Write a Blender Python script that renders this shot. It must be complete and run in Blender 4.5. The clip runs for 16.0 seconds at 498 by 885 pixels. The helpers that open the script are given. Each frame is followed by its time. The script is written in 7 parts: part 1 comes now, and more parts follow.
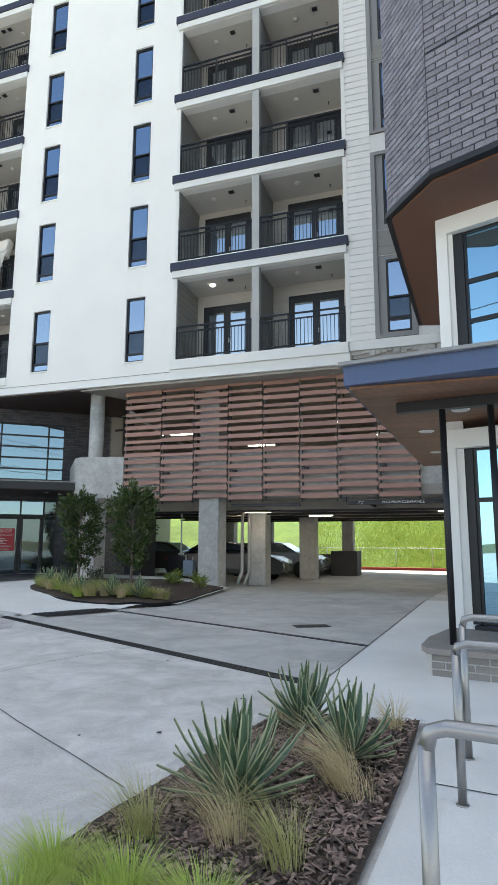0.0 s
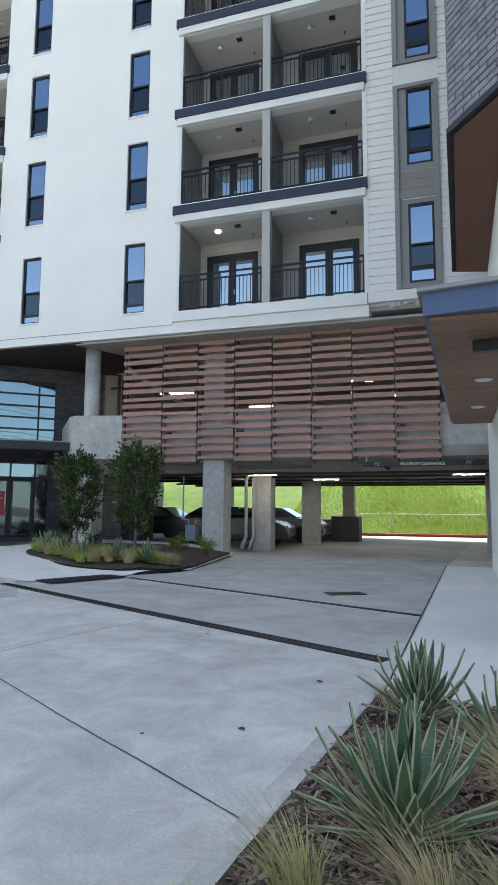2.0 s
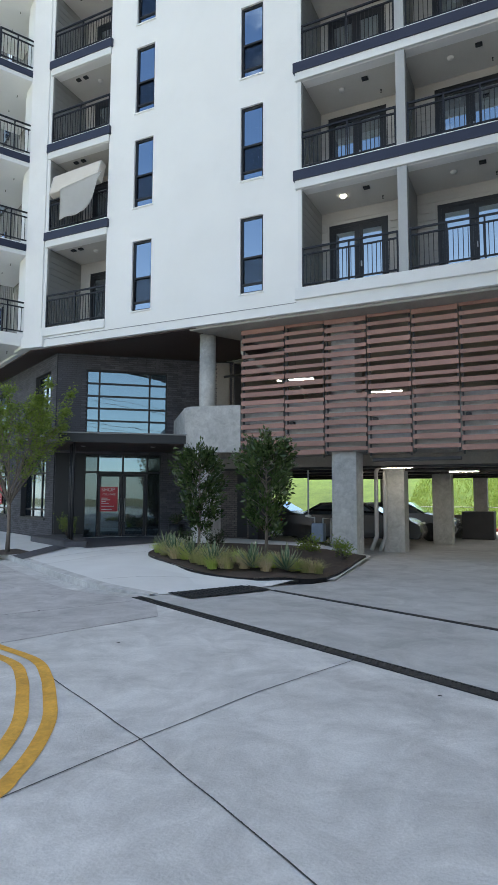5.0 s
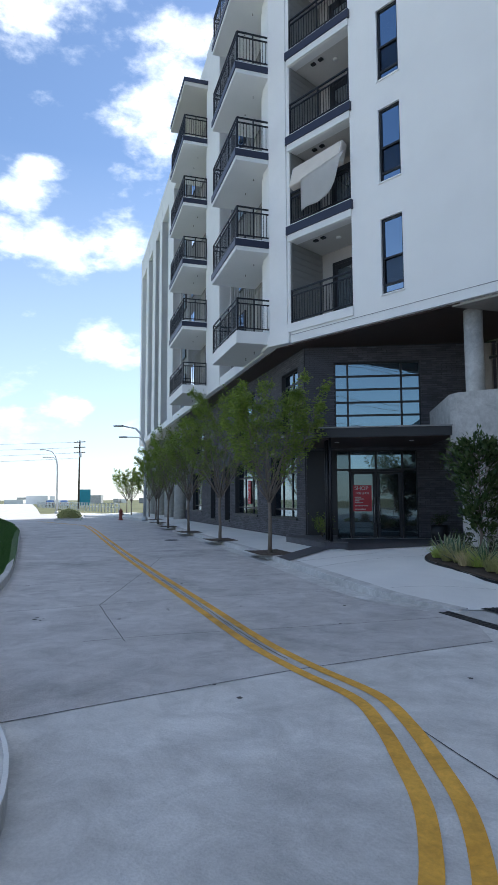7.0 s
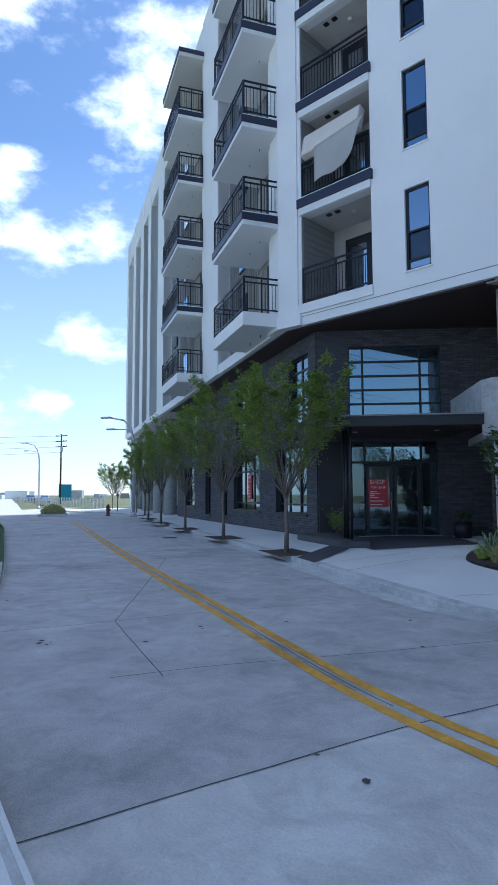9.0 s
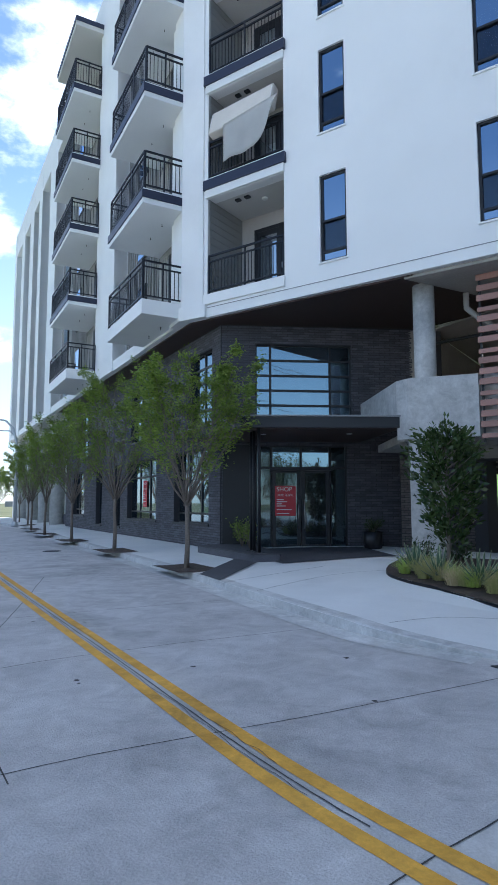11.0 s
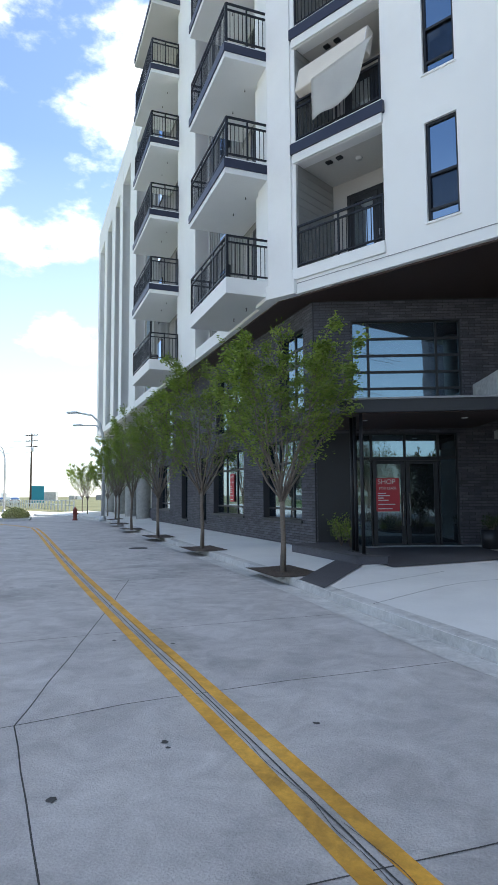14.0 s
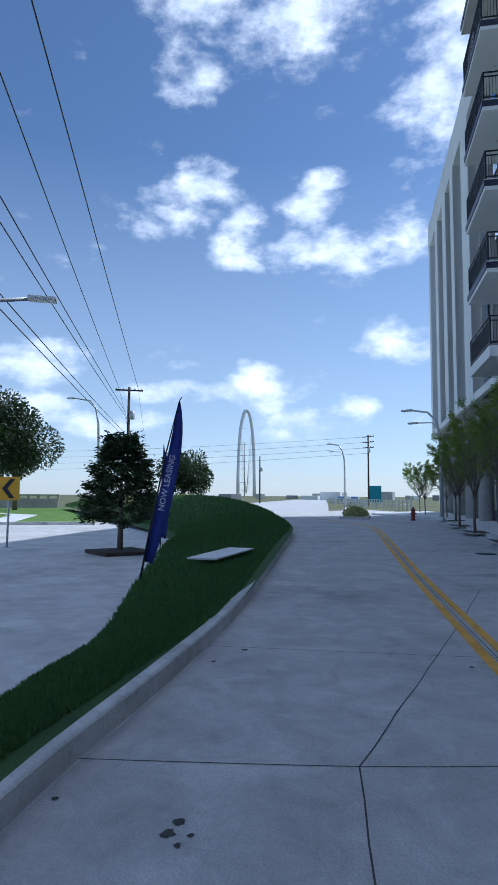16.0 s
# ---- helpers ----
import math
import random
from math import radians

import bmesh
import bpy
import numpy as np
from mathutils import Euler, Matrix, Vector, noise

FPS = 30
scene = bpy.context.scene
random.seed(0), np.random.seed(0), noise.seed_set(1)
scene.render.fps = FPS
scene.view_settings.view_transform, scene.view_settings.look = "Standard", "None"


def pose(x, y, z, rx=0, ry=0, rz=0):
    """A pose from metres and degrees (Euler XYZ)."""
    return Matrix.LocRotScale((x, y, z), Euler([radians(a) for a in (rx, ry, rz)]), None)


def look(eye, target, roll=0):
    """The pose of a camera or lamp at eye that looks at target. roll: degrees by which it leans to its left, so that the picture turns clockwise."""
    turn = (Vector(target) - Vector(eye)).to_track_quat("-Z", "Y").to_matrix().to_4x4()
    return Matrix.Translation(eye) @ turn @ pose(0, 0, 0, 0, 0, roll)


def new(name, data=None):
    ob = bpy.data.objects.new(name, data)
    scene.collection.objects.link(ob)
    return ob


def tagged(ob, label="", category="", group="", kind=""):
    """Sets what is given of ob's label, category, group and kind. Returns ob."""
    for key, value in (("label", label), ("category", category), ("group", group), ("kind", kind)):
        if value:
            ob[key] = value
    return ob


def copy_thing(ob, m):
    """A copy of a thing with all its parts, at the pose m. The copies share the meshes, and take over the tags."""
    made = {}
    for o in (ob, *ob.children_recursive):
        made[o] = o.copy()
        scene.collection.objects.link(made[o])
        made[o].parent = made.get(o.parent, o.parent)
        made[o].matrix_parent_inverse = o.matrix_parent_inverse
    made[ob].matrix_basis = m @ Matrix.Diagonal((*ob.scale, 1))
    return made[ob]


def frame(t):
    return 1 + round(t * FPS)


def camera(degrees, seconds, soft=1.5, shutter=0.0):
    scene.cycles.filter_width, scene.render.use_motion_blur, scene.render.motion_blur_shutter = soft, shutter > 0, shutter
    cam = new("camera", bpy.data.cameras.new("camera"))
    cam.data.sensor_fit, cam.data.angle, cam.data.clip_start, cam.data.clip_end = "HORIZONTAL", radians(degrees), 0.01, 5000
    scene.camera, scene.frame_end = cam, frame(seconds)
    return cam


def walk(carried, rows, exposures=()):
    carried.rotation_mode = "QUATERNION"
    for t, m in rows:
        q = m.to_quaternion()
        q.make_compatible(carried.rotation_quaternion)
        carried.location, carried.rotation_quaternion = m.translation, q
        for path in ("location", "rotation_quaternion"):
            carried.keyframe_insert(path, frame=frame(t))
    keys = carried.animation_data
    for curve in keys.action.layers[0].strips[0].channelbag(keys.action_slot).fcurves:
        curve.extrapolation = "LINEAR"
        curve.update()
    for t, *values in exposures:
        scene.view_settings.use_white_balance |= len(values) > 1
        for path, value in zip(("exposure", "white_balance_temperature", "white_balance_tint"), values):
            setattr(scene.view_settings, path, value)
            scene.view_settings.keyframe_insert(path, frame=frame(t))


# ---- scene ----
cam = camera(44.5, 16.0, soft=1.0)
PATH = [
    (0, (0.261, -0.341, 1.422), (-0.391, 1.523, 1.745), 0.2),
    (0.5, (0.034, -0.126, 1.393), (-0.74, 1.692, 1.705), 0.2),
    (1, (-0.216, 0.151, 1.362), (-0.99, 1.972, 1.655), 0.3),
    (1.5, (-0.46, 0.308, 1.343), (-1.139, 2.171, 1.607), 0.3),
    (2, (-0.802, 0.407, 1.312), (-1.399, 2.304, 1.531), 0.4),
    (2.5, (-1.072, 0.611, 1.344), (-1.673, 2.508, 1.543), 0.3),
    (3, (-1.35, 0.769, 1.34), (-1.953, 2.666, 1.538), 0.3),
    (5.5, (-2.79, 1.694, 1.539), (-3.824, 3.397, 1.714), 0.0),
    (6, (-3.211, 1.749, 1.541), (-4.44, 3.317, 1.717), -0.2),
    (6.5, (-3.63, 1.904, 1.493), (-4.993, 3.357, 1.671), -0.3),
    (7, (-4.062, 2.074, 1.458), (-5.499, 3.453, 1.644), -0.2),
    (7.5, (-4.446, 2.196, 1.462), (-5.891, 3.565, 1.653), -0.2),
    (8, (-4.88, 2.344, 1.439), (-6.315, 3.723, 1.629), -0.3),
    (8.5, (-5.264, 2.407, 1.46), (-6.678, 3.809, 1.641), -0.2),
    (9, (-5.632, 2.525, 1.448), (-7.026, 3.949, 1.618), -0.2),
    (9.5, (-5.944, 2.784, 1.433), (-7.25, 4.285, 1.625), -0.2),
    (12, (-7.113, 4.092, 1.43), (-8.064, 5.842, 1.607), -0.1),
    (12.5, (-7.246, 4.252, 1.441), (-8.088, 6.057, 1.618), -0.2),
    (13, (-7.491, 4.313, 1.461), (-8.381, 6.095, 1.639), -0.1),
    (13.5, (-7.665, 4.366, 1.461), (-8.788, 6.011, 1.637), -0.3),
    (14, (-7.831, 4.543, 1.487), (-9.172, 6.018, 1.66), -0.4),
    (14.5, (-8.019, 4.672, 1.465), (-9.555, 5.941, 1.642), -0.3),
    (15, (-8.231, 4.754, 1.479), (-9.922, 5.806, 1.656), -0.2),
    (15.5, (-8.424, 4.89, 1.477), (-10.246, 5.696, 1.656), -0.4),
    (16, (-8.64, 4.97, 1.453), (-10.547, 5.549, 1.627), 0.4),
]
# seconds, stops, kelvin, tint
EXPOSURES = [(0, 1.15, 7400, 8), (1.0, 1.0, 7000, 8), (3.0, 0.95, 6900, 8), (5.5, 0.85, 6900, 8), (6.5, 0.5, 6600, 9), (7.5, 0.2, 5700, 10), (9.5, 0.22, 5400, 10), (12.0, 0.9, 6200, 9), (13.5, 0.85, 6400, 9),
             (14.5, 0.6, 6600, 10), (15.2, 0.1, 5800, 10), (16.0, -0.4, 5300, 10)]
walk(cam, [(t, look(e, g, r)) for t, e, g, r in PATH], exposures=EXPOSURES)

# ---- world and sun ----
SUN_EL, SUN_AZ = radians(50), radians(97)      # azimuth counted from +x towards +y
world = bpy.data.worlds.new("sky")
scene.world = world
world.use_nodes = True
wn, wl = world.node_tree.nodes, world.node_tree.links
wn.clear()
w_out = wn.new("ShaderNodeOutputWorld")
w_bg = wn.new("ShaderNodeBackground")
w_sky = wn.new("ShaderNodeTexSky")
w_sky.sky_type = "NISHITA"
w_sky.sun_disc = False
w_sky.sun_elevation = SUN_EL
w_sky.sun_rotation = radians(90) - SUN_AZ
w_sky.air_density, w_sky.dust_density, w_sky.ozone_density = 1.0, 0.25, 2.2
w_bg.inputs["Strength"].default_value = 0.14
w_tc = wn.new("ShaderNodeTexCoord")
# clouds: drifting cumulus, densest low over the street's far end
w_map = wn.new("ShaderNodeMapping")
w_map.inputs["Scale"].default_value = (1.0, 1.0, 1.9)
w_map.inputs["Location"].default_value = (0.0, 0.0, 0.0)
wl.new(w_tc.outputs["Generated"], w_map.inputs["Vector"])
w_noise = wn.new("ShaderNodeTexNoise")
w_noise.inputs["Scale"].default_value = 11.0
w_noise.inputs["Detail"].default_value = 11.0
w_noise.inputs["Roughness"].default_value = 0.58
wl.new(w_map.outputs["Vector"], w_noise.inputs["Vector"])


def wmath(op, a, b, clamp=False):
    m = wn.new("ShaderNodeMath")
    m.operation, m.use_clamp = op, clamp
    for i, v in enumerate((a, b)):
        if isinstance(v, (int, float)):
            m.inputs[i].default_value = v
        elif v is not None:
            wl.new(v, m.inputs[i])
    return m.outputs[0]


# the cumulus heaps: yaw (left of +y), elevation, width, height in degrees; last two rows unseen
CLOUDS = [(81.5, 25.2, 2.8, 2.3), (78.2, 26.7, 2.8, 2.5), (73.9, 23.6, 2.6, 2.4), (67.0, 25.9, 3.0, 1.5), (69.5, 22.7, 2.4, 1.5), (64.0, 22.2, 3.2, 2.5),
          (59.4, 23.0, 3.6, 2.2), (58.4, 14.2, 3.6, 1.7), (71.6, 9.6, 3.4, 2.2), (67.8, 6.6, 4.4, 1.6), (71.6, 11.8, 2.2, 1.0), (79.1, 9.6, 6.5, 0.9),
          (92.9, 11.7, 4.8, 1.9), (92.8, 7.8, 5.5, 1.4), (76.3, 40.2, 6.5, 3.2), (66.7, 39.0, 5.0, 2.6), (79.0, 36.1, 2.4, 2.4), (55.2, 32.4, 3.4, 3.6), (52.0, 37.2, 3.6, 4.0),
          (66.6, 28.2, 2.2, 1.0), (64.1, 8.3, 2.4, 1.2), (85.8, 6.5, 5.0, 1.2), (110.0, 30.0, 7.0, 4.0), (-60.0, 35.0, 12.0, 6.0),
          # out of view: clouds added, mostly high up, to brighten the shaded ground
          (140.0, 56.0, 14.0, 8.0), (172.0, 60.0, 14.0, 9.0), (-165.0, 52.0, 14.0, 6.0), (-130.0, 60.0, 15.0, 9.0), (-95.0, 54.0, 14.0, 8.0), (115.0, 62.0, 13.0, 8.0),
          (-150.0, 74.0, 14.0, 8.0), (-70.0, 66.0, 14.0, 9.0), (30.0, 62.0, 12.0, 7.0), (150.0, 74.0, 14.0, 8.0), (-20.0, 72.0, 13.0, 7.0), (-25.0, 40.0, 12.0, 6.0)]
w_sum = None
for c_yaw, c_el, c_w, c_h in CLOUDS:
    ya, el = radians(c_yaw), radians(c_el)
    d = Vector((-math.sin(ya) * math.cos(el), math.cos(ya) * math.cos(el), math.sin(el)))
    right, up = Vector((math.cos(ya), math.sin(ya), 0)), None
    up = right.cross(d)
    dots = []
    for v, size in ((right, c_w), (up, c_h), (d, None)):
        n = wn.new("ShaderNodeVectorMath")
        n.operation = "DOT_PRODUCT"
        wl.new(w_tc.outputs["Generated"], n.inputs[0])
        n.inputs[1].default_value = tuple(v / math.sin(radians(size * 1.12)) if size else v)
        dots.append(n.outputs["Value"])
    r2 = wmath("ADD", wmath("MULTIPLY", dots[0], dots[0]), wmath("MULTIPLY", dots[1], dots[1]))
    g = wmath("SUBTRACT", 1.0, wmath("MULTIPLY", r2, 0.5), True)
    g = wmath("MULTIPLY", g, wmath("GREATER_THAN", dots[2], 0.0))
    w_sum = g if w_sum is None else wmath("MAXIMUM", w_sum, g)
w_dense = wmath("ADD", wmath("MULTIPLY", w_sum, 0.54), wmath("MULTIPLY", wmath("SUBTRACT", w_noise.outputs["Fac"], 0.5), 1.75))
w_ramp = wn.new("ShaderNodeMapRange")
w_ramp.interpolation_type = "SMOOTHSTEP"
w_ramp.inputs["From Min"].default_value, w_ramp.inputs["From Max"].default_value = 0.20, 0.80
wl.new(w_dense, w_ramp.inputs["Value"])
# haze towards the horizon
w_sep = wn.new("ShaderNodeSeparateXYZ")
wl.new(w_tc.outputs["Generated"], w_sep.inputs[0])
w_haze = wn.new("ShaderNodeMapRange")
w_haze.inputs["From Min"].default_value, w_haze.inputs["From Max"].default_value = 0.0, 0.50
w_haze.inputs["To Min"].default_value, w_haze.inputs["To Max"].default_value = 0.50, 0.0
wl.new(w_sep.outputs["Z"], w_haze.inputs["Value"])
w_mix0 = wn.new("ShaderNodeMixRGB")
w_mix0.inputs[2].default_value = (6.6, 7.4, 8.2, 1)
wl.new(w_haze.outputs[0], w_mix0.inputs[0])
wl.new(w_sky.outputs[0], w_mix0.inputs[1])
w_mix = wn.new("ShaderNodeMixRGB")
w_n2 = wn.new("ShaderNodeTexNoise")
w_n2.inputs["Scale"].default_value, w_n2.inputs["Detail"].default_value = 16.0, 6.0
wl.new(w_map.outputs["Vector"], w_n2.inputs["Vector"])
w_grey = wn.new("ShaderNodeMapRange")
w_grey.inputs["From Min"].default_value, w_grey.inputs["From Max"].default_value = 0.35, 0.65
wl.new(w_n2.outputs["Fac"], w_grey.inputs["Value"])
w_body = wn.new("ShaderNodeMixRGB")
w_body.inputs[1].default_value, w_body.inputs[2].default_value = (8.6, 9.1, 9.8, 1), (12.2, 12.2, 12.2, 1)
wl.new(w_grey.outputs[0], w_body.inputs[0])
wl.new(w_body.outputs[0], w_mix.inputs[2])
wl.new(w_ramp.outputs[0], w_mix.inputs[0])
wl.new(w_mix0.outputs[0], w_mix.inputs[1])
wl.new(w_mix.outputs[0], w_bg.inputs["Color"])
wl.new(w_bg.outputs[0], w_out.inputs["Surface"])

sun_data = bpy.data.lights.new("sun", "SUN")
sun_data.energy, sun_data.angle, sun_data.color = 4.4, radians(0.5), (1.0, 0.95, 0.87)
sun = new("sun", sun_data)
sun.matrix_world = look((0, 0, 60), Vector((0, 0, 60)) - Vector((math.cos(SUN_AZ) * math.cos(SUN_EL), math.sin(SUN_AZ) * math.cos(SUN_EL), math.sin(SUN_EL))))


# ---- materials ----
def mat(name, base, rough=0.7, metal=0.0, var=0.12, fine=40.0, coarse=1.2, bump=0.15, second=None, stain=0.0, spec=0.5, island=0.0, obrand=0.0):
    """A surface with grain and blotches; second: a colour that the blotches go to; stain: dark weathering."""
    m = bpy.data.materials.new(name)
    m.use_nodes = True
    n, l = m.node_tree.nodes, m.node_tree.links
    b = n["Principled BSDF"]
    b.inputs["Roughness"].default_value, b.inputs["Metallic"].default_value = rough, metal
    b.inputs["Specular IOR Level"].default_value = spec
    tc = n.new("ShaderNodeTexCoord")
    nf, nc = n.new("ShaderNodeTexNoise"), n.new("ShaderNodeTexNoise")
    for node, sc, det in ((nf, fine, 4.0), (nc, coarse, 6.0)):
        node.inputs["Scale"].default_value, node.inputs["Detail"].default_value = sc, det
        node.inputs["Roughness"].default_value = 0.62
        l.new(tc.outputs["Object"], node.inputs["Vector"])
    col = n.new("ShaderNodeMixRGB")
    lo = tuple(c * (1 - var) for c in base)
    hi = second if second else tuple(min(1, c * (1 + var)) for c in base)
    col.inputs[1].default_value, col.inputs[2].default_value = (*lo, 1), (*hi, 1)
    rp = n.new("ShaderNodeMapRange")
    rp.inputs["From Min"].default_value, rp.inputs["From Max"].default_value = 0.3, 0.7
    l.new(nc.outputs["Fac"], rp.inputs["Value"])
    l.new(rp.outputs[0], col.inputs[0])
    mul = n.new("ShaderNodeMixRGB")
    mul.blend_type = "MULTIPLY"
    mul.inputs[0].default_value = 1.0
    fr = n.new("ShaderNodeMapRange")
    fr.inputs["From Min"].default_value, fr.inputs["From Max"].default_value = 0.25, 0.75
    fr.inputs["To Min"].default_value, fr.inputs["To Max"].default_value = 1 - var, 1 + var
    l.new(nf.outputs["Fac"], fr.inputs["Value"])
    l.new(col.outputs[0], mul.inputs[1])
    l.new(fr.outputs[0], mul.inputs[2])
    out = mul.outputs[0]
    if stain:
        ns = n.new("ShaderNodeTexNoise")
        ns.inputs["Scale"].default_value, ns.inputs["Detail"].default_value = coarse * 0.45, 8.0
        ns.inputs["Roughness"].default_value = 0.7
        l.new(tc.outputs["Object"], ns.inputs["Vector"])
        sr = n.new("ShaderNodeMapRange")
        sr.interpolation_type = "SMOOTHSTEP"
        sr.inputs["From Min"].default_value, sr.inputs["From Max"].default_value = 0.5, 0.72
        sr.inputs["To Min"].default_value, sr.inputs["To Max"].default_value = 1.0, 1.0 - stain
        l.new(ns.outputs["Fac"], sr.inputs["Value"])
        m2 = n.new("ShaderNodeMixRGB")
        m2.blend_type = "MULTIPLY"
        m2.inputs[0].default_value = 1.0
        l.new(out, m2.inputs[1])
        l.new(sr.outputs[0], m2.inputs[2])
        out = m2.outputs[0]
        if stain >= 0.25:
            np2, pr = n.new("ShaderNodeTexNoise"), n.new("ShaderNodeMapRange")
            np2.inputs["Scale"].default_value, np2.inputs["Detail"].default_value = coarse * 2.6, 9.0
            np2.inputs["Roughness"].default_value, np2.inputs["Distortion"].default_value = 0.72, 0.8
            l.new(tc.outputs["Object"], np2.inputs["Vector"])
            pr.inputs["From Min"].default_value, pr.inputs["From Max"].default_value = 0.35, 0.66
            pr.inputs["To Min"].default_value, pr.inputs["To Max"].default_value = 1.12, 0.80
            l.new(np2.outputs["Fac"], pr.inputs["Value"])
            m4 = n.new("ShaderNodeMixRGB")
            m4.blend_type = "MULTIPLY"
            m4.inputs[0].default_value = 1.0
            l.new(out, m4.inputs[1])
            l.new(pr.outputs[0], m4.inputs[2])
            out = m4.outputs[0]
    for amount, node_type, socket in ((island, "ShaderNodeNewGeometry", "Random Per Island"), (obrand, "ShaderNodeObjectInfo", "Random")):
        if amount:
            src = n.new(node_type)
            ir = n.new("ShaderNodeMapRange")
            ir.inputs["To Min"].default_value, ir.inputs["To Max"].default_value = 1 - amount, 1 + amount
            l.new(src.outputs[socket], ir.inputs["Value"])
            m3 = n.new("ShaderNodeMixRGB")
            m3.blend_type = "MULTIPLY"
            m3.inputs[0].default_value = 1.0
            l.new(out, m3.inputs[1])
            l.new(ir.outputs[0], m3.inputs[2])
            out = m3.outputs[0]
    l.new(out, b.inputs["Base Color"])
    if bump:
        bp = n.new("ShaderNodeBump")
        bp.inputs["Strength"].default_value, bp.inputs["Distance"].default_value = bump, 0.02
        l.new(nf.outputs["Fac"], bp.inputs["Height"])
        l.new(bp.outputs[0], b.inputs["Normal"])
    rr = n.new("ShaderNodeMapRange")
    rr.inputs["To Min"].default_value, rr.inputs["To Max"].default_value = max(0.02, rough - 0.08), min(1, rough + 0.08)
    l.new(nc.outputs["Fac"], rr.inputs["Value"])
    l.new(rr.outputs[0], b.inputs["Roughness"])
    return m


def glass_mat(name, tint, mirror, see=0.0):
    """Coated pane: a mirror part, a see-through part, the rest dark body."""
    m = bpy.data.materials.new(name)
    m.use_nodes = True
    n, l = m.node_tree.nodes, m.node_tree.links
    n.clear()
    o = n.new("ShaderNodeOutputMaterial")
    gl, df, tr = n.new("ShaderNodeBsdfGlossy"), n.new("ShaderNodeBsdfPrincipled"), n.new("ShaderNodeBsdfTransparent")
    gl.inputs["Color"].default_value, gl.inputs["Roughness"].default_value = (*tint, 1), 0.015
    df.inputs["Base Color"].default_value, df.inputs["Roughness"].default_value = (0.012, 0.015, 0.02, 1), 0.08
    tr.inputs["Color"].default_value = (0.75, 0.82, 0.82, 1)
    tc, ns, bp = n.new("ShaderNodeTexCoord"), n.new("ShaderNodeTexNoise"), n.new("ShaderNodeBump")
    ns.inputs["Scale"].default_value = 0.9
    bp.inputs["Strength"].default_value, bp.inputs["Distance"].default_value = 0.12, 0.02
    l.new(tc.outputs["Object"], ns.inputs["Vector"])
    l.new(ns.outputs["Fac"], bp.inputs["Height"])
    l.new(bp.outputs[0], gl.inputs["Normal"])
    m1, m2 = n.new("ShaderNodeMixShader"), n.new("ShaderNodeMixShader")
    m1.inputs[0].default_value, m2.inputs[0].default_value = see, mirror
    l.new(df.outputs[0], m1.inputs[1])
    l.new(tr.outputs[0], m1.inputs[2])
    l.new(m1.outputs[0], m2.inputs[1])
    l.new(gl.outputs[0], m2.inputs[2])
    l.new(m2.outputs[0], o.inputs["Surface"])
    return m


def leaf_mat(name, base, second, gloss=0.5, trans=0.35):
    m = bpy.data.materials.new(name)
    m.use_nodes = True
    n, l = m.node_tree.nodes, m.node_tree.links
    b, o = n["Principled BSDF"], n["Material Output"]
    gi = n.new("ShaderNodeNewGeometry")
    mx = n.new("ShaderNodeMixRGB")
    mx.inputs[1].default_value, mx.inputs[2].default_value = (*base, 1), (*second, 1)
    l.new(gi.outputs["Random Per Island"], mx.inputs[0])
    l.new(mx.outputs[0], b.inputs["Base Color"])
    b.inputs["Roughness"].default_value = gloss
    t = n.new("ShaderNodeBsdfTranslucent")
    l.new(mx.outputs[0], t.inputs["Color"])
    ms = n.new("ShaderNodeMixShader")
    ms.inputs[0].default_value = trans
    l.new(b.outputs[0], ms.inputs[1])
    l.new(t.outputs[0], ms.inputs[2])
    l.new(ms.outputs[0], o.inputs["Surface"])
    return m


def glow_mat(name, colour, strength):
    m = bpy.data.materials.new(name)
    m.use_nodes = True
    b = m.node_tree.nodes["Principled BSDF"]
    b.inputs["Base Color"].default_value = (*colour, 1)
    b.inputs["Emission Color"].default_value = (*colour, 1)
    b.inputs["Emission Strength"].default_value = strength
    return m


STUCCO = mat("white_stucco", (0.84, 0.845, 0.83), 0.85, var=0.03, fine=60, coarse=0.5, bump=0.25, stain=0.05)
SIDING = mat("white_siding", (0.78, 0.79, 0.78), 0.6, var=0.03, fine=30, coarse=0.7, bump=0.08, stain=0.04)
GREY_SIDING = mat("grey_siding", (0.25, 0.25, 0.24), 0.65, var=0.08, fine=30, coarse=0.8, bump=0.1)
GREY_PANEL = mat("grey_panel", (0.26, 0.265, 0.27), 0.5, var=0.05, fine=60, coarse=1.0, bump=0.05)
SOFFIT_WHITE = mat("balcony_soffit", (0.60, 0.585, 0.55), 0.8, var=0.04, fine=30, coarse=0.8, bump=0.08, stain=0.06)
NAVY = mat("navy_metal", (0.028, 0.034, 0.062), 0.42, 0.2, var=0.08, fine=20, coarse=2, bump=0.03)
BLUE_METAL = mat("blue_grey_metal", (0.075, 0.11, 0.20), 0.38, 0.3, var=0.06, fine=20, coarse=1.4, bump=0.03)
RAIL = mat("black_rail", (0.022, 0.024, 0.030), 0.4, 0.5, var=0.1, fine=50, coarse=4, bump=0.04)
FRAME = mat("dark_frame", (0.022, 0.024, 0.028), 0.45, 0.3, var=0.1, fine=40, coarse=3, bump=0.04)
GLASS = glass_mat("window_glass", (0.62, 0.80, 1.0), 0.50)
DOOR_GLASS = glass_mat("door_glass", (0.8, 0.92, 1.0), 0.55)
SHOP_DOOR_GLASS = glass_mat("shop_door_glass", (0.35, 0.60, 0.70), 0.11, 0.06)
OFFICE_GLASS = glass_mat("office_glass", (0.42, 0.78, 1.0), 0.62)
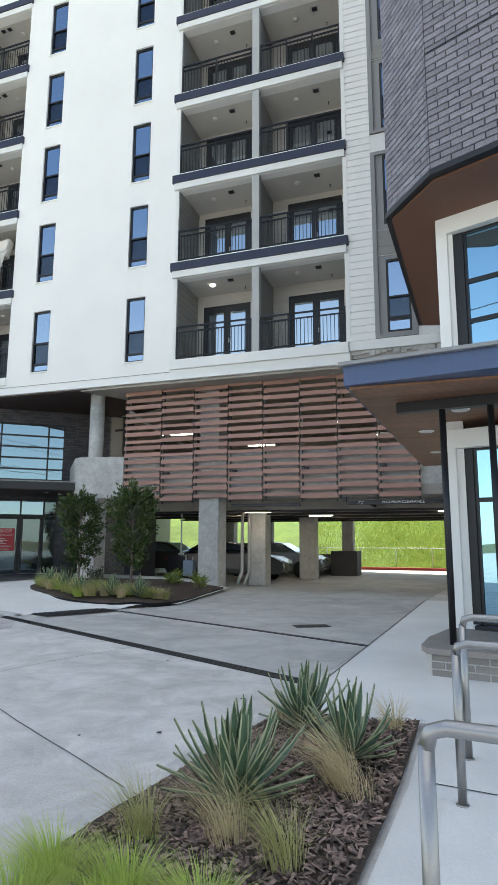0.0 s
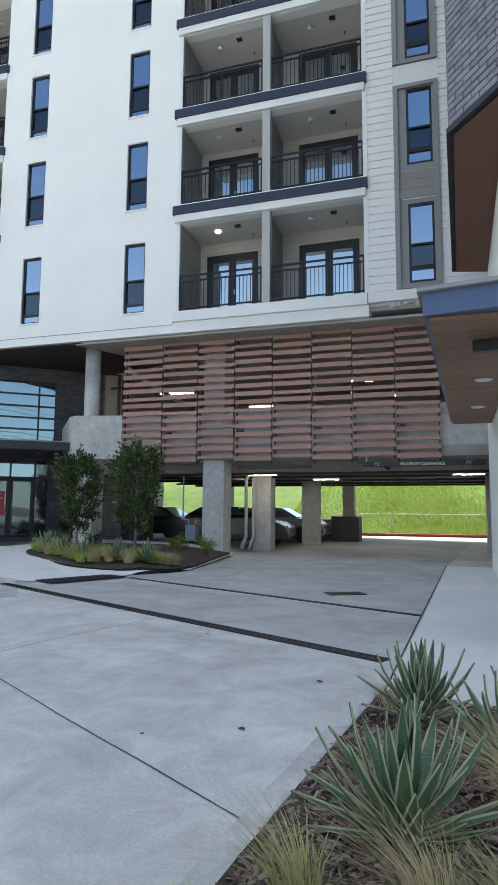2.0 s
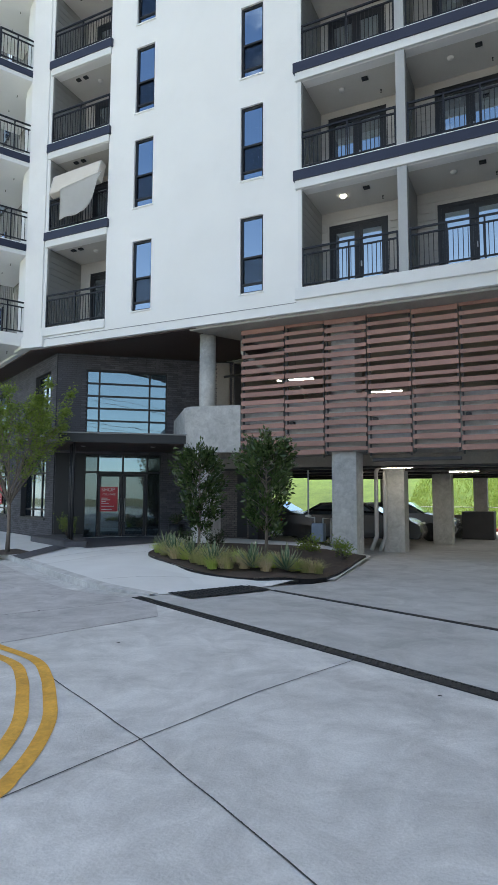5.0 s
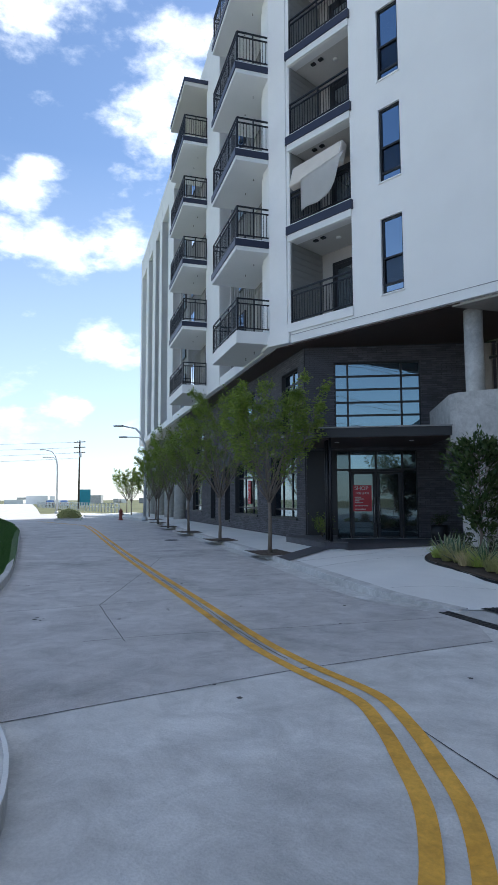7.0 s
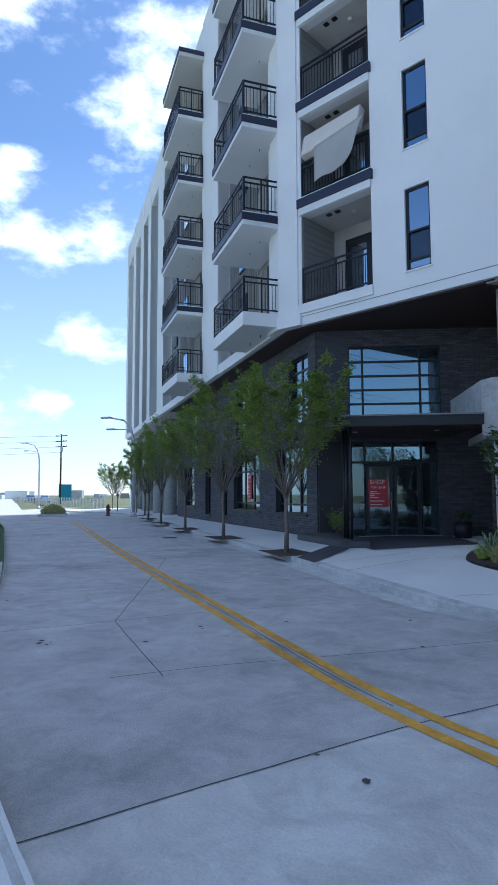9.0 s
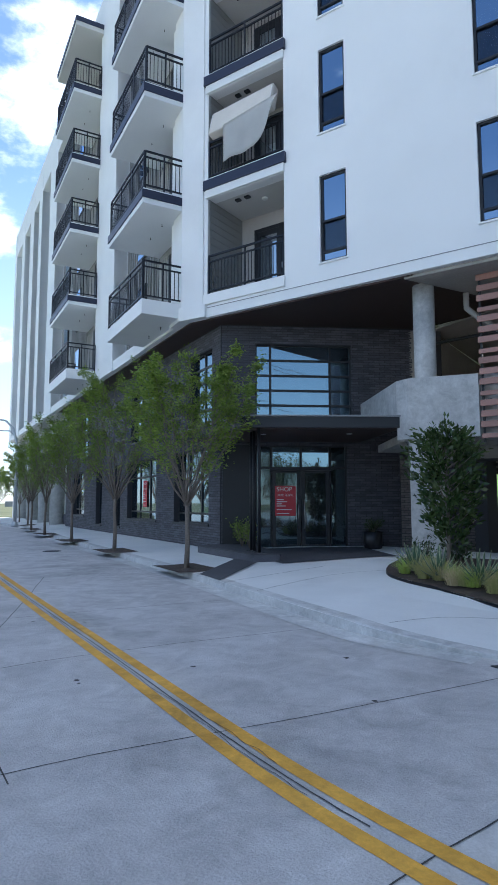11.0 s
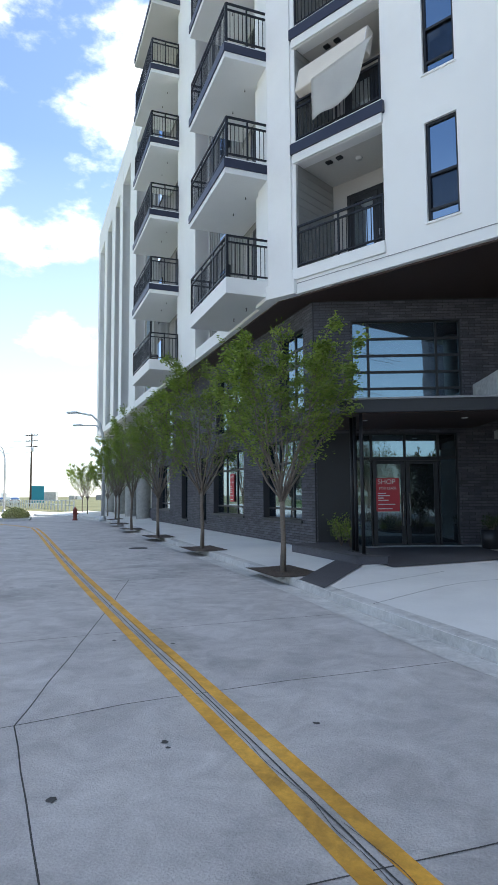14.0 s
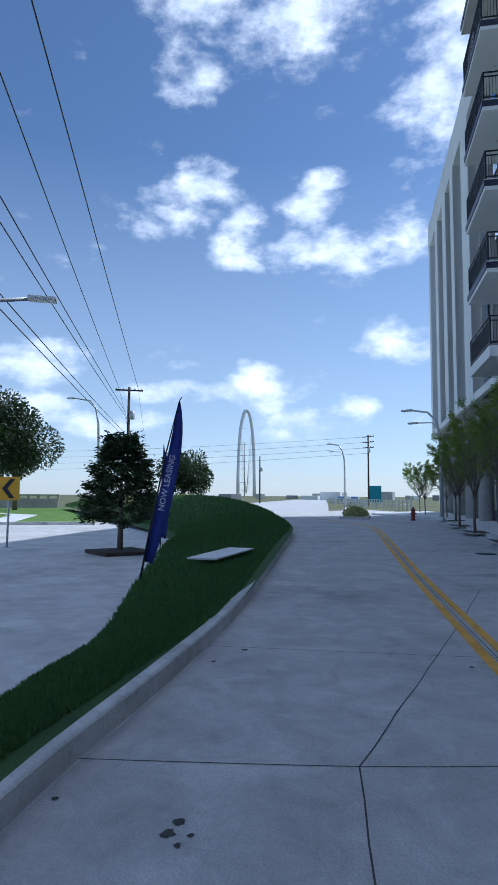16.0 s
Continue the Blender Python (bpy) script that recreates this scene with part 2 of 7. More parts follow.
SHOP_GLASS = glass_mat("shop_glass", (0.50, 0.80, 1.0), 0.24, 0.06)
DARK_BRICK = mat("dark_brick", (0.085, 0.085, 0.10), 0.7, var=0.2, fine=45, coarse=2.5, bump=0.5, island=0.3)
MORTAR_DARK = mat("dark_mortar", (0.045, 0.045, 0.05), 0.9, var=0.1, fine=60, coarse=3)
GREY_BRICK = mat("grey_brick", (0.225, 0.218, 0.250), 0.62, var=0.16, fine=40, coarse=2.5, bump=0.5, island=0.16, obrand=0.16, stain=0.3)
MORTAR_GREY = mat("dark_grey_mortar", (0.045, 0.045, 0.055), 0.9, var=0.15, fine=60, coarse=3)
BROWN_BRICK = mat("brown_grey_brick", (0.16, 0.14, 0.13), 0.75, var=0.15, fine=40, coarse=2.5, bump=0.4, island=0.2)
TAN_BRICK = mat("tan_grey_brick", (0.30, 0.27, 0.25), 0.75, var=0.12, fine=40, coarse=2.5, bump=0.4, obrand=0.12)
MORTAR_PALE = mat("pale_mortar", (0.55, 0.53, 0.50), 0.9, var=0.08, fine=60, coarse=3)
CONCRETE = mat("cast_concrete", (0.47, 0.47, 0.455), 0.8, var=0.10, fine=14, coarse=1.6, bump=0.25, stain=0.25, second=(0.58, 0.58, 0.56))
ROAD = mat("road_concrete", (0.585, 0.573, 0.552), 0.85, var=0.11, fine=55, coarse=0.9, bump=0.4, stain=0.30, second=(0.67, 0.66, 0.64))
DRIVE = mat("driveway_concrete", (0.47, 0.465, 0.45), 0.85, var=0.09, fine=50, coarse=0.6, bump=0.3, stain=0.26, second=(0.54, 0.535, 0.52))
WALKWAY = mat("walk_concrete", (0.73, 0.73, 0.715), 0.85, var=0.06, fine=60, coarse=0.8, bump=0.25, stain=0.12)
STREET_CONCRETE = mat("street_concrete", (0.505, 0.487, 0.477), 0.85, var=0.16, fine=70, coarse=1.1, bump=0.6, stain=0.34, second=(0.57, 0.553, 0.543))
KERB = mat("kerb_concrete", (0.58, 0.575, 0.56), 0.85, var=0.12, fine=40, coarse=1.4, bump=0.35, stain=0.35)
DARK_PAVE = mat("dark_paving", (0.075, 0.075, 0.085), 0.8, var=0.15, fine=45, coarse=2, bump=0.3)
JOINT = mat("joint_shadow", (0.06, 0.058, 0.055), 0.95, var=0.25, fine=30, coarse=3)
YELLOW = mat("yellow_paint", (0.72, 0.36, 0.035), 0.75, var=0.12, fine=30, coarse=2.0, bump=0.2, stain=0.45, second=(0.78, 0.42, 0.06))
WHITE_PAINT = mat("white_paint", (0.72, 0.72, 0.70), 0.6, var=0.05, fine=30, coarse=2)
IRON = mat("cast_iron", (0.035, 0.036, 0.04), 0.55, 0.6, var=0.2, fine=40, coarse=3, bump=0.2)
SLAT = mat("brown_composite", (0.37, 0.205, 0.165), 0.6, var=0.10, fine=26, coarse=1.5, bump=0.15, obrand=0.12)
WOOD = mat("cedar_soffit", (0.23, 0.115, 0.065), 0.5, var=0.2, fine=18, coarse=2.5, bump=0.15, island=0.22, obrand=0.18)
BROWN_METAL = mat("brown_soffit", (0.17, 0.075, 0.045), 0.5, var=0.08, fine=20, coarse=0.8, bump=0.05)
DARK_SOFFIT = mat("dark_brown_soffit", (0.055, 0.034, 0.028), 0.6, var=0.12, fine=20, coarse=1.0, bump=0.05)
STEEL = mat("brushed_steel", (0.38, 0.375, 0.37), 0.38, 0.95, var=0.05, fine=90, coarse=2, bump=0.05)
GALV = mat("galvanised_pole", (0.52, 0.54, 0.55), 0.5, 0.5, var=0.06, fine=30, coarse=3, bump=0.05)
BLACK_STEEL = mat("black_steel", (0.03, 0.031, 0.035), 0.4, 0.5, var=0.1, fine=30, coarse=2, bump=0.04)
MULCH = mat("bark_mulch", (0.065, 0.040, 0.030), 0.95, var=0.35, fine=70, coarse=6, bump=0.8, island=0.5)
SOIL = mat("dark_soil", (0.075, 0.054, 0.042), 0.95, var=0.3, fine=60, coarse=6, bump=0.9)
LAWN = mat("lawn_soil", (0.05, 0.105, 0.028), 0.95, var=0.25, fine=60, coarse=1.5, bump=0.8)
FIELD = mat("field_grass", (0.085, 0.115, 0.035), 0.95, var=0.3, fine=8, coarse=0.12, bump=0.5, second=(0.20, 0.19, 0.09))
MULCH_CHIP = mat("bark_chip", (0.22, 0.155, 0.13), 0.9, var=0.2, fine=90, coarse=10, bump=0.3, island=0.75)
BANK_BLADE = leaf_mat("bank_blade", (0.17, 0.27, 0.05), (0.34, 0.42, 0.12), 0.6, 0.4)
BANK = mat("bank_grass", (0.10, 0.22, 0.025), 0.95, var=0.3, fine=9, coarse=0.9, bump=1.0, second=(0.17, 0.29, 0.05))
BARK = mat("grey_bark", (0.20, 0.165, 0.135), 0.9, var=0.2, fine=40, coarse=5, bump=0.6)
LEAF_STREET = leaf_mat("street_tree_leaf", (0.12, 0.20, 0.025), (0.30, 0.38, 0.07), 0.5, 0.45)
LEAF_MAG = leaf_mat("magnolia_leaf", (0.028, 0.062, 0.016), (0.095, 0.135, 0.045), 0.24, 0.15)
LEAF_DARK = leaf_mat("dark_leaf", (0.016, 0.034, 0.010), (0.05, 0.085, 0.022), 0.5, 0.25)
LEAF_YUCCA = leaf_mat("yucca_leaf", (0.055, 0.115, 0.062), (0.12, 0.20, 0.115), 0.4, 0.1)
YUCCA_EDGE = mat("yucca_margin", (0.40, 0.42, 0.26), 0.5, var=0.08)
GRASS_GREEN = leaf_mat("fresh_grass", (0.33, 0.47, 0.08), (0.56, 0.64, 0.18), 0.5, 0.35)
GRASS_STRAW = leaf_mat("straw_grass", (0.56, 0.45, 0.25), (0.72, 0.62, 0.40), 0.6, 0.35)
GRASS_OLIVE = leaf_mat("olive_grass", (0.36, 0.37, 0.14), (0.54, 0.51, 0.24), 0.6, 0.35)
GRASS_LAWN = leaf_mat("lawn_grass", (0.05, 0.125, 0.028), (0.10, 0.20, 0.05), 0.6, 0.3)
RED_SIGN = mat("red_sign", (0.52, 0.028, 0.045), 0.5, var=0.03)
FLAG_BLUE = mat("blue_banner", (0.085, 0.105, 0.42), 0.65, var=0.1, fine=20, coarse=1.5, bump=0.1)
SIGN_YELLOW = mat("sign_yellow", (0.80, 0.42, 0.01), 0.4, var=0.03)
CLOTH_WHITE = mat("white_cloth", (0.78, 0.77, 0.74), 0.9, var=0.04, fine=60, coarse=2, bump=0.1)
CLOTH_CREAM = mat("cream_mattress", (0.66, 0.61, 0.54), 0.9, var=0.05, fine=60, coarse=2, bump=0.1)
CAR_GREY = mat("grey_car_paint", (0.10, 0.105, 0.115), 0.22, 0.6, var=0.03, bump=0.0)
CAR_WHITE = mat("white_car_paint", (0.7, 0.7, 0.7), 0.25, 0.1, var=0.02, bump=0.0)
TYRE = mat("tyre_rubber", (0.02, 0.02, 0.02), 0.85, var=0.1)
CEILING = mat("garage_ceiling", (0.36, 0.34, 0.31), 0.85, var=0.1, fine=20, coarse=1, bump=0.15, stain=0.2)
PIPE_BLACK = mat("black_pipe", (0.03, 0.03, 0.03), 0.6, var=0.1)
PVC = mat("painted_pipe", (0.45, 0.45, 0.43), 0.5, var=0.06)
RED_KERB = mat("red_kerb_paint", (0.40, 0.05, 0.04), 0.75, var=0.15, coarse=2)
TIMBER_POLE = mat("utility_pole_timber", (0.075, 0.055, 0.045), 0.9, var=0.2)
ARCH_WHITE = mat("white_arch_steel", (0.75, 0.77, 0.8), 0.5, var=0.03)
LAMP_GLOW = glow_mat("lamp_diffuser", (1.0, 0.96, 0.88), 4.0)
TUBE_GLOW = glow_mat("tube_lamp", (1.0, 0.93, 0.8), 14.0)
TAIL_RED = mat("tail_lamp_red", (0.35, 0.01, 0.01), 0.25, var=0.02)
HYDRANT = mat("hydrant_red", (0.22, 0.045, 0.03), 0.55, var=0.15)
SIGN_BLUE = mat("teal_sign", (0.02, 0.25, 0.33), 0.5, var=0.05)


# ---- mesh helpers ----
def finish(name, bm, material, parent=None, m=None, smooth=False):
    me = bpy.data.meshes.new(name)
    bm.to_mesh(me)
    bm.free()
    if smooth:
        for p in me.polygons:
            p.use_smooth = True
    for mm in (material if isinstance(material, (list, tuple)) else [material]):
        me.materials.append(mm)
    ob = new(name, me)
    if parent is not None:
        ob.parent = parent
    if m is not None:
        ob.matrix_basis = m
    return ob


def part(name, bm, material, parent, label="", m=None, smooth=False):
    ob = finish(name, bm, material, parent, m, smooth)
    if label:
        tagged(ob, label)
    return ob


def thing(name, label, category, m=None, group="", kind=""):
    ob = new(name)
    ob.empty_display_size = 0.2
    if m is not None:
        ob.matrix_basis = m
    return tagged(ob, label, category, group, kind)


def solo(name, bm, material, label, category, m=None, group="", kind="", smooth=False):
    return tagged(finish(name, bm, material, None, m, smooth), label, category, group, kind)


def share(name, ob, parent, m):
    o = new(name, ob.data)
    o.parent = parent
    o.matrix_basis = m
    return o


def box(bm, x0, x1, y0, y1, z0, z1, bev=0.0, mi=0):
    vs = [bm.verts.new(p) for p in ((x0, y0, z0), (x1, y0, z0), (x1, y1, z0), (x0, y1, z0), (x0, y0, z1), (x1, y0, z1), (x1, y1, z1), (x0, y1, z1))]
    fs = [bm.faces.new([vs[i] for i in f]) for f in ((3, 2, 1, 0), (4, 5, 6, 7), (0, 1, 5, 4), (1, 2, 6, 5), (2, 3, 7, 6), (3, 0, 4, 7))]
    for f in fs:
        f.material_index = mi
    if bev:
        es = list({e for f in fs for e in f.edges})
        bmesh.ops.bevel(bm, geom=es, offset=bev, segments=2, affect="EDGES", profile=0.6)
    return bm


def nbox(*a, **k):
    return box(bmesh.new(), *a, **k)


def prism(pts, z0, z1, bm=None, mi=0):
    """An upright prism over a polygon; z0, z1: numbers."""
    bm = bm or bmesh.new()
    area = sum(a[0] * b[1] - b[0] * a[1] for a, b in zip(pts, pts[1:] + pts[:1]))
    if area < 0:
        pts = pts[::-1]
    lo, hi = [bm.verts.new((*p[:2], z0)) for p in pts], [bm.verts.new((*p[:2], z1)) for p in pts]
    fs = [bm.faces.new(hi), bm.faces.new(lo[::-1])]
    for i in range(len(pts)):
        j = (i + 1) % len(pts)
        fs.append(bm.faces.new((lo[i], lo[j], hi[j], hi[i])))
    for f in fs:
        f.material_index = mi
    return bm


def tube(path, radius, sides=8, bm=None, mi=0, cap=True):
    """A round bar along a polyline; radius: a number, or one for each point."""
    bm = bm or bmesh.new()
    pts = [Vector(p) for p in path]
    rad = radius if isinstance(radius, (list, tuple)) else [radius] * len(pts)
    rings = []
    ref = None
    for i, p in enumerate(pts):
        d = (pts[min(i + 1, len(pts) - 1)] - pts[max(i - 1, 0)]).normalized()
        if ref is None or abs(ref.dot(d)) > 0.98:
            ref = Vector((1, 0, 0)) if abs(d.x) < 0.8 else Vector((0, 1, 0))
        a = (ref - d * ref.dot(d)).normalized()
        ref = a
        b = d.cross(a)
        rings.append([bm.verts.new(p + rad[i] * (math.cos(6.28318 * k / sides) * a + math.sin(6.28318 * k / sides) * b)) for k in range(sides)])
    for r0, r1 in zip(rings, rings[1:]):
        for k in range(sides):
            f = bm.faces.new((r0[k], r0[(k + 1) % sides], r1[(k + 1) % sides], r1[k]))
            f.smooth, f.material_index = True, mi
    if cap:
        bm.faces.new(rings[0][::-1]).material_index = mi
        bm.faces.new(rings[-1]).material_index = mi
    return bm


def wall_bm(s0, s1, z0, z1, thick, holes, bm=None, mi=0):
    """A wall with real openings, in its own frame: x along, y inwards from 0, z up. holes: (s0, s1, z0, z1)."""
    bm = bm or bmesh.new()
    xs = sorted({s0, s1, *[min(max(h[i], s0), s1) for h in holes for i in (0, 1)]})
    zs = sorted({z0, z1, *[min(max(h[i], z0), z1) for h in holes for i in (2, 3)]})

    def solid(i, j):
        if not (0 <= i < len(xs) - 1 and 0 <= j < len(zs) - 1):
            return False
        x, z = (xs[i] + xs[i + 1]) / 2, (zs[j] + zs[j + 1]) / 2
        return not any(h[0] < x < h[1] and h[2] < z < h[3] for h in holes)
    cache = {}

    def v(i, j, k):
        if (i, j, k) not in cache:
            cache[i, j, k] = bm.verts.new((xs[i], thick * k, zs[j]))
        return cache[i, j, k]
    for i in range(len(xs) - 1):
        for j in range(len(zs) - 1):
            if not solid(i, j):
                continue
            quads = [(v(i, j, 0), v(i + 1, j, 0), v(i + 1, j + 1, 0), v(i, j + 1, 0)), (v(i, j, 1), v(i, j + 1, 1), v(i + 1, j + 1, 1), v(i + 1, j, 1))]
            if not solid(i - 1, j):
                quads.append((v(i, j, 0), v(i, j + 1, 0), v(i, j + 1, 1), v(i, j, 1)))
            if not solid(i + 1, j):
                quads.append((v(i + 1, j, 0), v(i + 1, j, 1), v(i + 1, j + 1, 1), v(i + 1, j + 1, 0)))
            if not solid(i, j - 1):
                quads.append((v(i, j, 0), v(i, j, 1), v(i + 1, j, 1), v(i + 1, j, 0)))
            if not solid(i, j + 1):
                quads.append((v(i, j + 1, 0), v(i + 1, j + 1, 0), v(i + 1, j + 1, 1), v(i, j + 1, 1)))
            for q in quads:
                bm.faces.new(q).material_index = mi
    return bm


def frame_at(x, y, angle, z=0.0):
    """The frame of a wall that starts at (x, y): x along the given angle, y inwards (left of it), z up."""
    return pose(x, y, z, 0, 0, angle)


def lathe(profile, sides=16, bm=None, mi=0):
    bm = bm or bmesh.new()
    rings = [[bm.verts.new((r * math.cos(6.28318 * k / sides), r * math.sin(6.28318 * k / sides), z)) for k in range(sides)] for r, z in profile]
    for a, b in zip(rings, rings[1:]):
        for k in range(sides):
            f = bm.faces.new((a[k], a[(k + 1) % sides], b[(k + 1) % sides], b[k]))
            f.smooth, f.material_index = True, mi
    bm.faces.new(rings[0][::-1]).material_index = mi
    bm.faces.new(rings[-1]).material_index = mi
    return bm


def text_bm(body, size, depth=0.004):
    """Letters in the built-in font as a mesh, centred, standing in the x-z plane and facing -y."""
    cu = bpy.data.curves.new("letters", "FONT")
    cu.body, cu.size, cu.extrude, cu.align_x, cu.align_y = body, size, depth, "CENTER", "CENTER"
    tmp = bpy.data.objects.new("letters", cu)
    scene.collection.objects.link(tmp)
    me = bpy.data.meshes.new_from_object(tmp.evaluated_get(bpy.context.evaluated_depsgraph_get()))
    bm = bmesh.new()
    bm.from_mesh(me)
    bpy.data.objects.remove(tmp)
    bpy.data.curves.remove(cu)
    bpy.data.meshes.remove(me)
    bmesh.ops.rotate(bm, verts=bm.verts, cent=(0, 0, 0), matrix=Matrix.Rotation(radians(90), 3, "X"))
    return bm


def strip(pts, width, z, bm=None, lift=0.0):
    """A flat band along a line on the ground."""
    bm = bm or bmesh.new()
    ps = [Vector((p[0], p[1], 0)) for p in pts]
    prev = None
    for i, p in enumerate(ps):
        d = (ps[min(i + 1, len(ps) - 1)] - ps[max(i - 1, 0)]).normalized()
        s = Vector((-d.y, d.x, 0)) * width / 2
        zz = z(p.x, p.y) + lift if callable(z) else z
        cur = (bm.verts.new((p.x - s.x, p.y - s.y, zz)), bm.verts.new((p.x + s.x, p.y + s.y, zz)))
        if prev:
            bm.faces.new((prev[0], cur[0], cur[1], prev[1]))
        prev = cur
    return bm


def smooth_line(pts, n=6):
    """Catmull-Rom through plan points."""
    out = []
    P = [Vector((*p, 0)) if len(p) == 2 else Vector(p) for p in pts]
    for i in range(len(P) - 1):
        p0, p1, p2, p3 = P[max(i - 1, 0)], P[i], P[i + 1], P[min(i + 2, len(P) - 1)]
        for k in range(n):
            t = k / n
            out.append(0.5 * ((2 * p1) + (p2 - p0) * t + (2 * p0 - 5 * p1 + 4 * p2 - p3) * t * t + (3 * p1 - p0 - 3 * p2 + p3) * t ** 3))
    out.append(P[-1])
    return out


# ---- ground ----
KERB_R = smooth_line([(-8.0, 9.62), (-9.0, 9.75), (-9.95, 10.1), (-12.0, 11.28), (-14.5, 12.74), (-18.8, 15.06), (-25.2, 18.5), (-32.0, 22.3), (-38.5, 25.6), (-46.0, 28.3), (-52.0, 28.6), (-56.0, 31.0), (-57.0, 35.0)], 4)
KERB_L = smooth_line([(-6.6, 0.8), (-6.45, 1.8), (-6.4, 2.5), (-6.6, 3.05), (-7.3, 3.45), (-8.25, 3.71), (-10.0, 4.2), (-11.6, 4.76), (-13.4, 5.75), (-15.6, 6.9), (-19.0, 8.45), (-24.5, 10.85), (-29.5, 13.0), (-35.0, 14.75), (-48.0, 17.8), (-71.0, 20.4)], 4)
LAWN_L = smooth_line([(-6.85, 0.8), (-6.7, 1.8), (-6.65, 2.45), (-6.8, 2.85), (-7.4, 3.2), (-8.3, 3.45), (-10.0, 3.85), (-11.6, 4.15), (-13.3, 4.75), (-14.7, 5.34), (-18.2, 6.07), (-24.3, 7.47), (-26.6, 8.15), (-31.0, 8.3), (-44.0, 7.0), (-68.0, 5.0)], 4)


def dist_to(line, x, y):
    best = 1e9
    for a, b in zip(line, line[1:]):
        ab = b - a
        t = max(0, min(1, ((x - a.x) * ab.x + (y - a.y) * ab.y) / max(1e-9, ab.x ** 2 + ab.y ** 2)))
        best = min(best, math.hypot(x - a.x - t * ab.x, y - a.y - t * ab.y))
    return best


def walk_z(x, y):
    """The footway: falls to the driveway at its end, rises gently from the kerb."""
    ramp = max(min(1.0, max(0.0, (-8.0 - x) / 1.9)), min(1.0, max(0.0, (y - 11.3) / 1.1)))
    side = min(1.0, max(0.0, (-5.8 - x) / 2.2))
    return 0.01 + (0.105 + 0.04 * min(4.0, dist_to(KERB_R, x, y))) * min(ramp, side)


def draped(pts, zf, step=0.7, skirt=0.4):
    """A sheet over a plan polygon that follows zf."""
    bm = bmesh.new()
    vs = [bm.verts.new((p[0], p[1], 0)) for p in pts]
    f = bm.faces.new(vs)
    if f.normal.z < 0 or sum(a[0] * b[1] - b[0] * a[1] for a, b in zip(pts, list(pts[1:]) + [pts[0]])) < 0:
        f.normal_flip()
    xs, ys = [p[0] for p in pts], [p[1] for p in pts]
    for axis, lo, hi in ((0, min(xs), max(xs)), (1, min(ys), max(ys))):
        k = lo + step
        while k < hi:
            co, no = ((k, 0, 0), (1, 0, 0)) if axis == 0 else ((0, k, 0), (0, 1, 0))
            bmesh.ops.bisect_plane(bm, geom=bm.verts[:] + bm.edges[:] + bm.faces[:], plane_co=co, plane_no=no)
            k += step
    bmesh.ops.triangulate(bm, faces=bm.faces[:])
    for v in bm.verts:
        v.co.z = zf(v.co.x, v.co.y)
    return bm


bm = bmesh.new()
for k in range(64):
    bm.verts.new((2600 * math.cos(k * 6.28318 / 64) - 20, 2600 * math.sin(k * 6.28318 / 64), -0.09))
bm.faces.new(bm.verts[:])
solo("ground", bm, FIELD, "dry field grass reaching to the horizon", "ground", kind="structure")
ROAD_PLAN = [(40, -70), (40, 34.0), (-9, 34.0), (-30, 36), (-52, 42), (-72, 62), (-90, 60), (-64, 30), (-95, 44), (-230, 104), (-236, 94), (-120, 38), (-66, 13), (-50, -2), (-50, -70)]
road = solo("road", prism(ROAD_PLAN, -0.3, 0.0), ROAD, "pale grey worn concrete street paving", "road", kind="structure")
DRIVE_PLAN = [(-8.0, 9.5), (-1.3, 6.05), (-1.06, 8.55), (-0.72, 15.8), (0.4, 27.6), (-9.6, 27.6), (-9.6, 17.2), (-6.3, 16.5), (-5.9, 12.6), (-6.6, 11.45)]
part("driveway_slab", prism(DRIVE_PLAN, -0.05, 0.004), DRIVE, road, "darker stained concrete driveway slab")

STREET_PLAN = [(-8.21, 3.7), (-7.7, 5.98), (-7.34, 7.14), (-6.95, 8.3), (-7.6, 9.2)] + [(p.x - 0.02, p.y - 0.02) for p in KERB_R[1:41]] + [(-48.0, 14.5)] + [(p.x, p.y + 0.02) for p in KERB_L[::-1] if -46 < p.x < -8.3]
part("street_slab", prism(STREET_PLAN, -0.05, 0.002), STREET_CONCRETE, road, "older stained street slab with worn aggregate")
WALK_PLAN = [(p.x, p.y) for p in KERB_R] + [(-30.0, 27.5), (-17.0, 19.5), (-13.6, 19.2), (-10.0, 18.5), (-6.4, 17.0), (-5.95, 12.6), (-6.7, 11.35)]
pavement = solo("pavement", draped(WALK_PLAN, walk_z), WALKWAY, "pale smooth concrete footway along the building", "pavement", kind="structure")


def kerb_bm(line, zf, width=0.16, inside=1.0):
    """A kerb: rounded top edge, a face down to the gutter; inside: the side of its back."""
    bm = bmesh.new()
    prof = [(0.0, -0.12), (0.0, None, 0.86), (0.03, None, 1.0), (width, None, 1.0), (width, -0.12)]
    prev = None
    for i, p in enumerate(line):
        d = (line[min(i + 1, len(line) - 1)] - line[max(i - 1, 0)]).normalized()
        s = Vector((-d.y, d.x, 0)) * inside
        top = zf(p.x, p.y)
        cur = []
        for q in prof:
            z = q[1] if q[1] is not None else top * q[2]
            cur.append(bm.verts.new((p.x + s.x * q[0], p.y + s.y * q[0], z)))
        if prev:
            for k in range(len(cur) - 1):
                f = (prev[k], prev[k + 1], cur[k + 1], cur[k])
                bm.faces.new(f if inside > 0 else f[::-1]).smooth = k in (1,)
        prev = cur
    bmesh.ops.recalc_face_normals(bm, faces=bm.faces)
    return bm


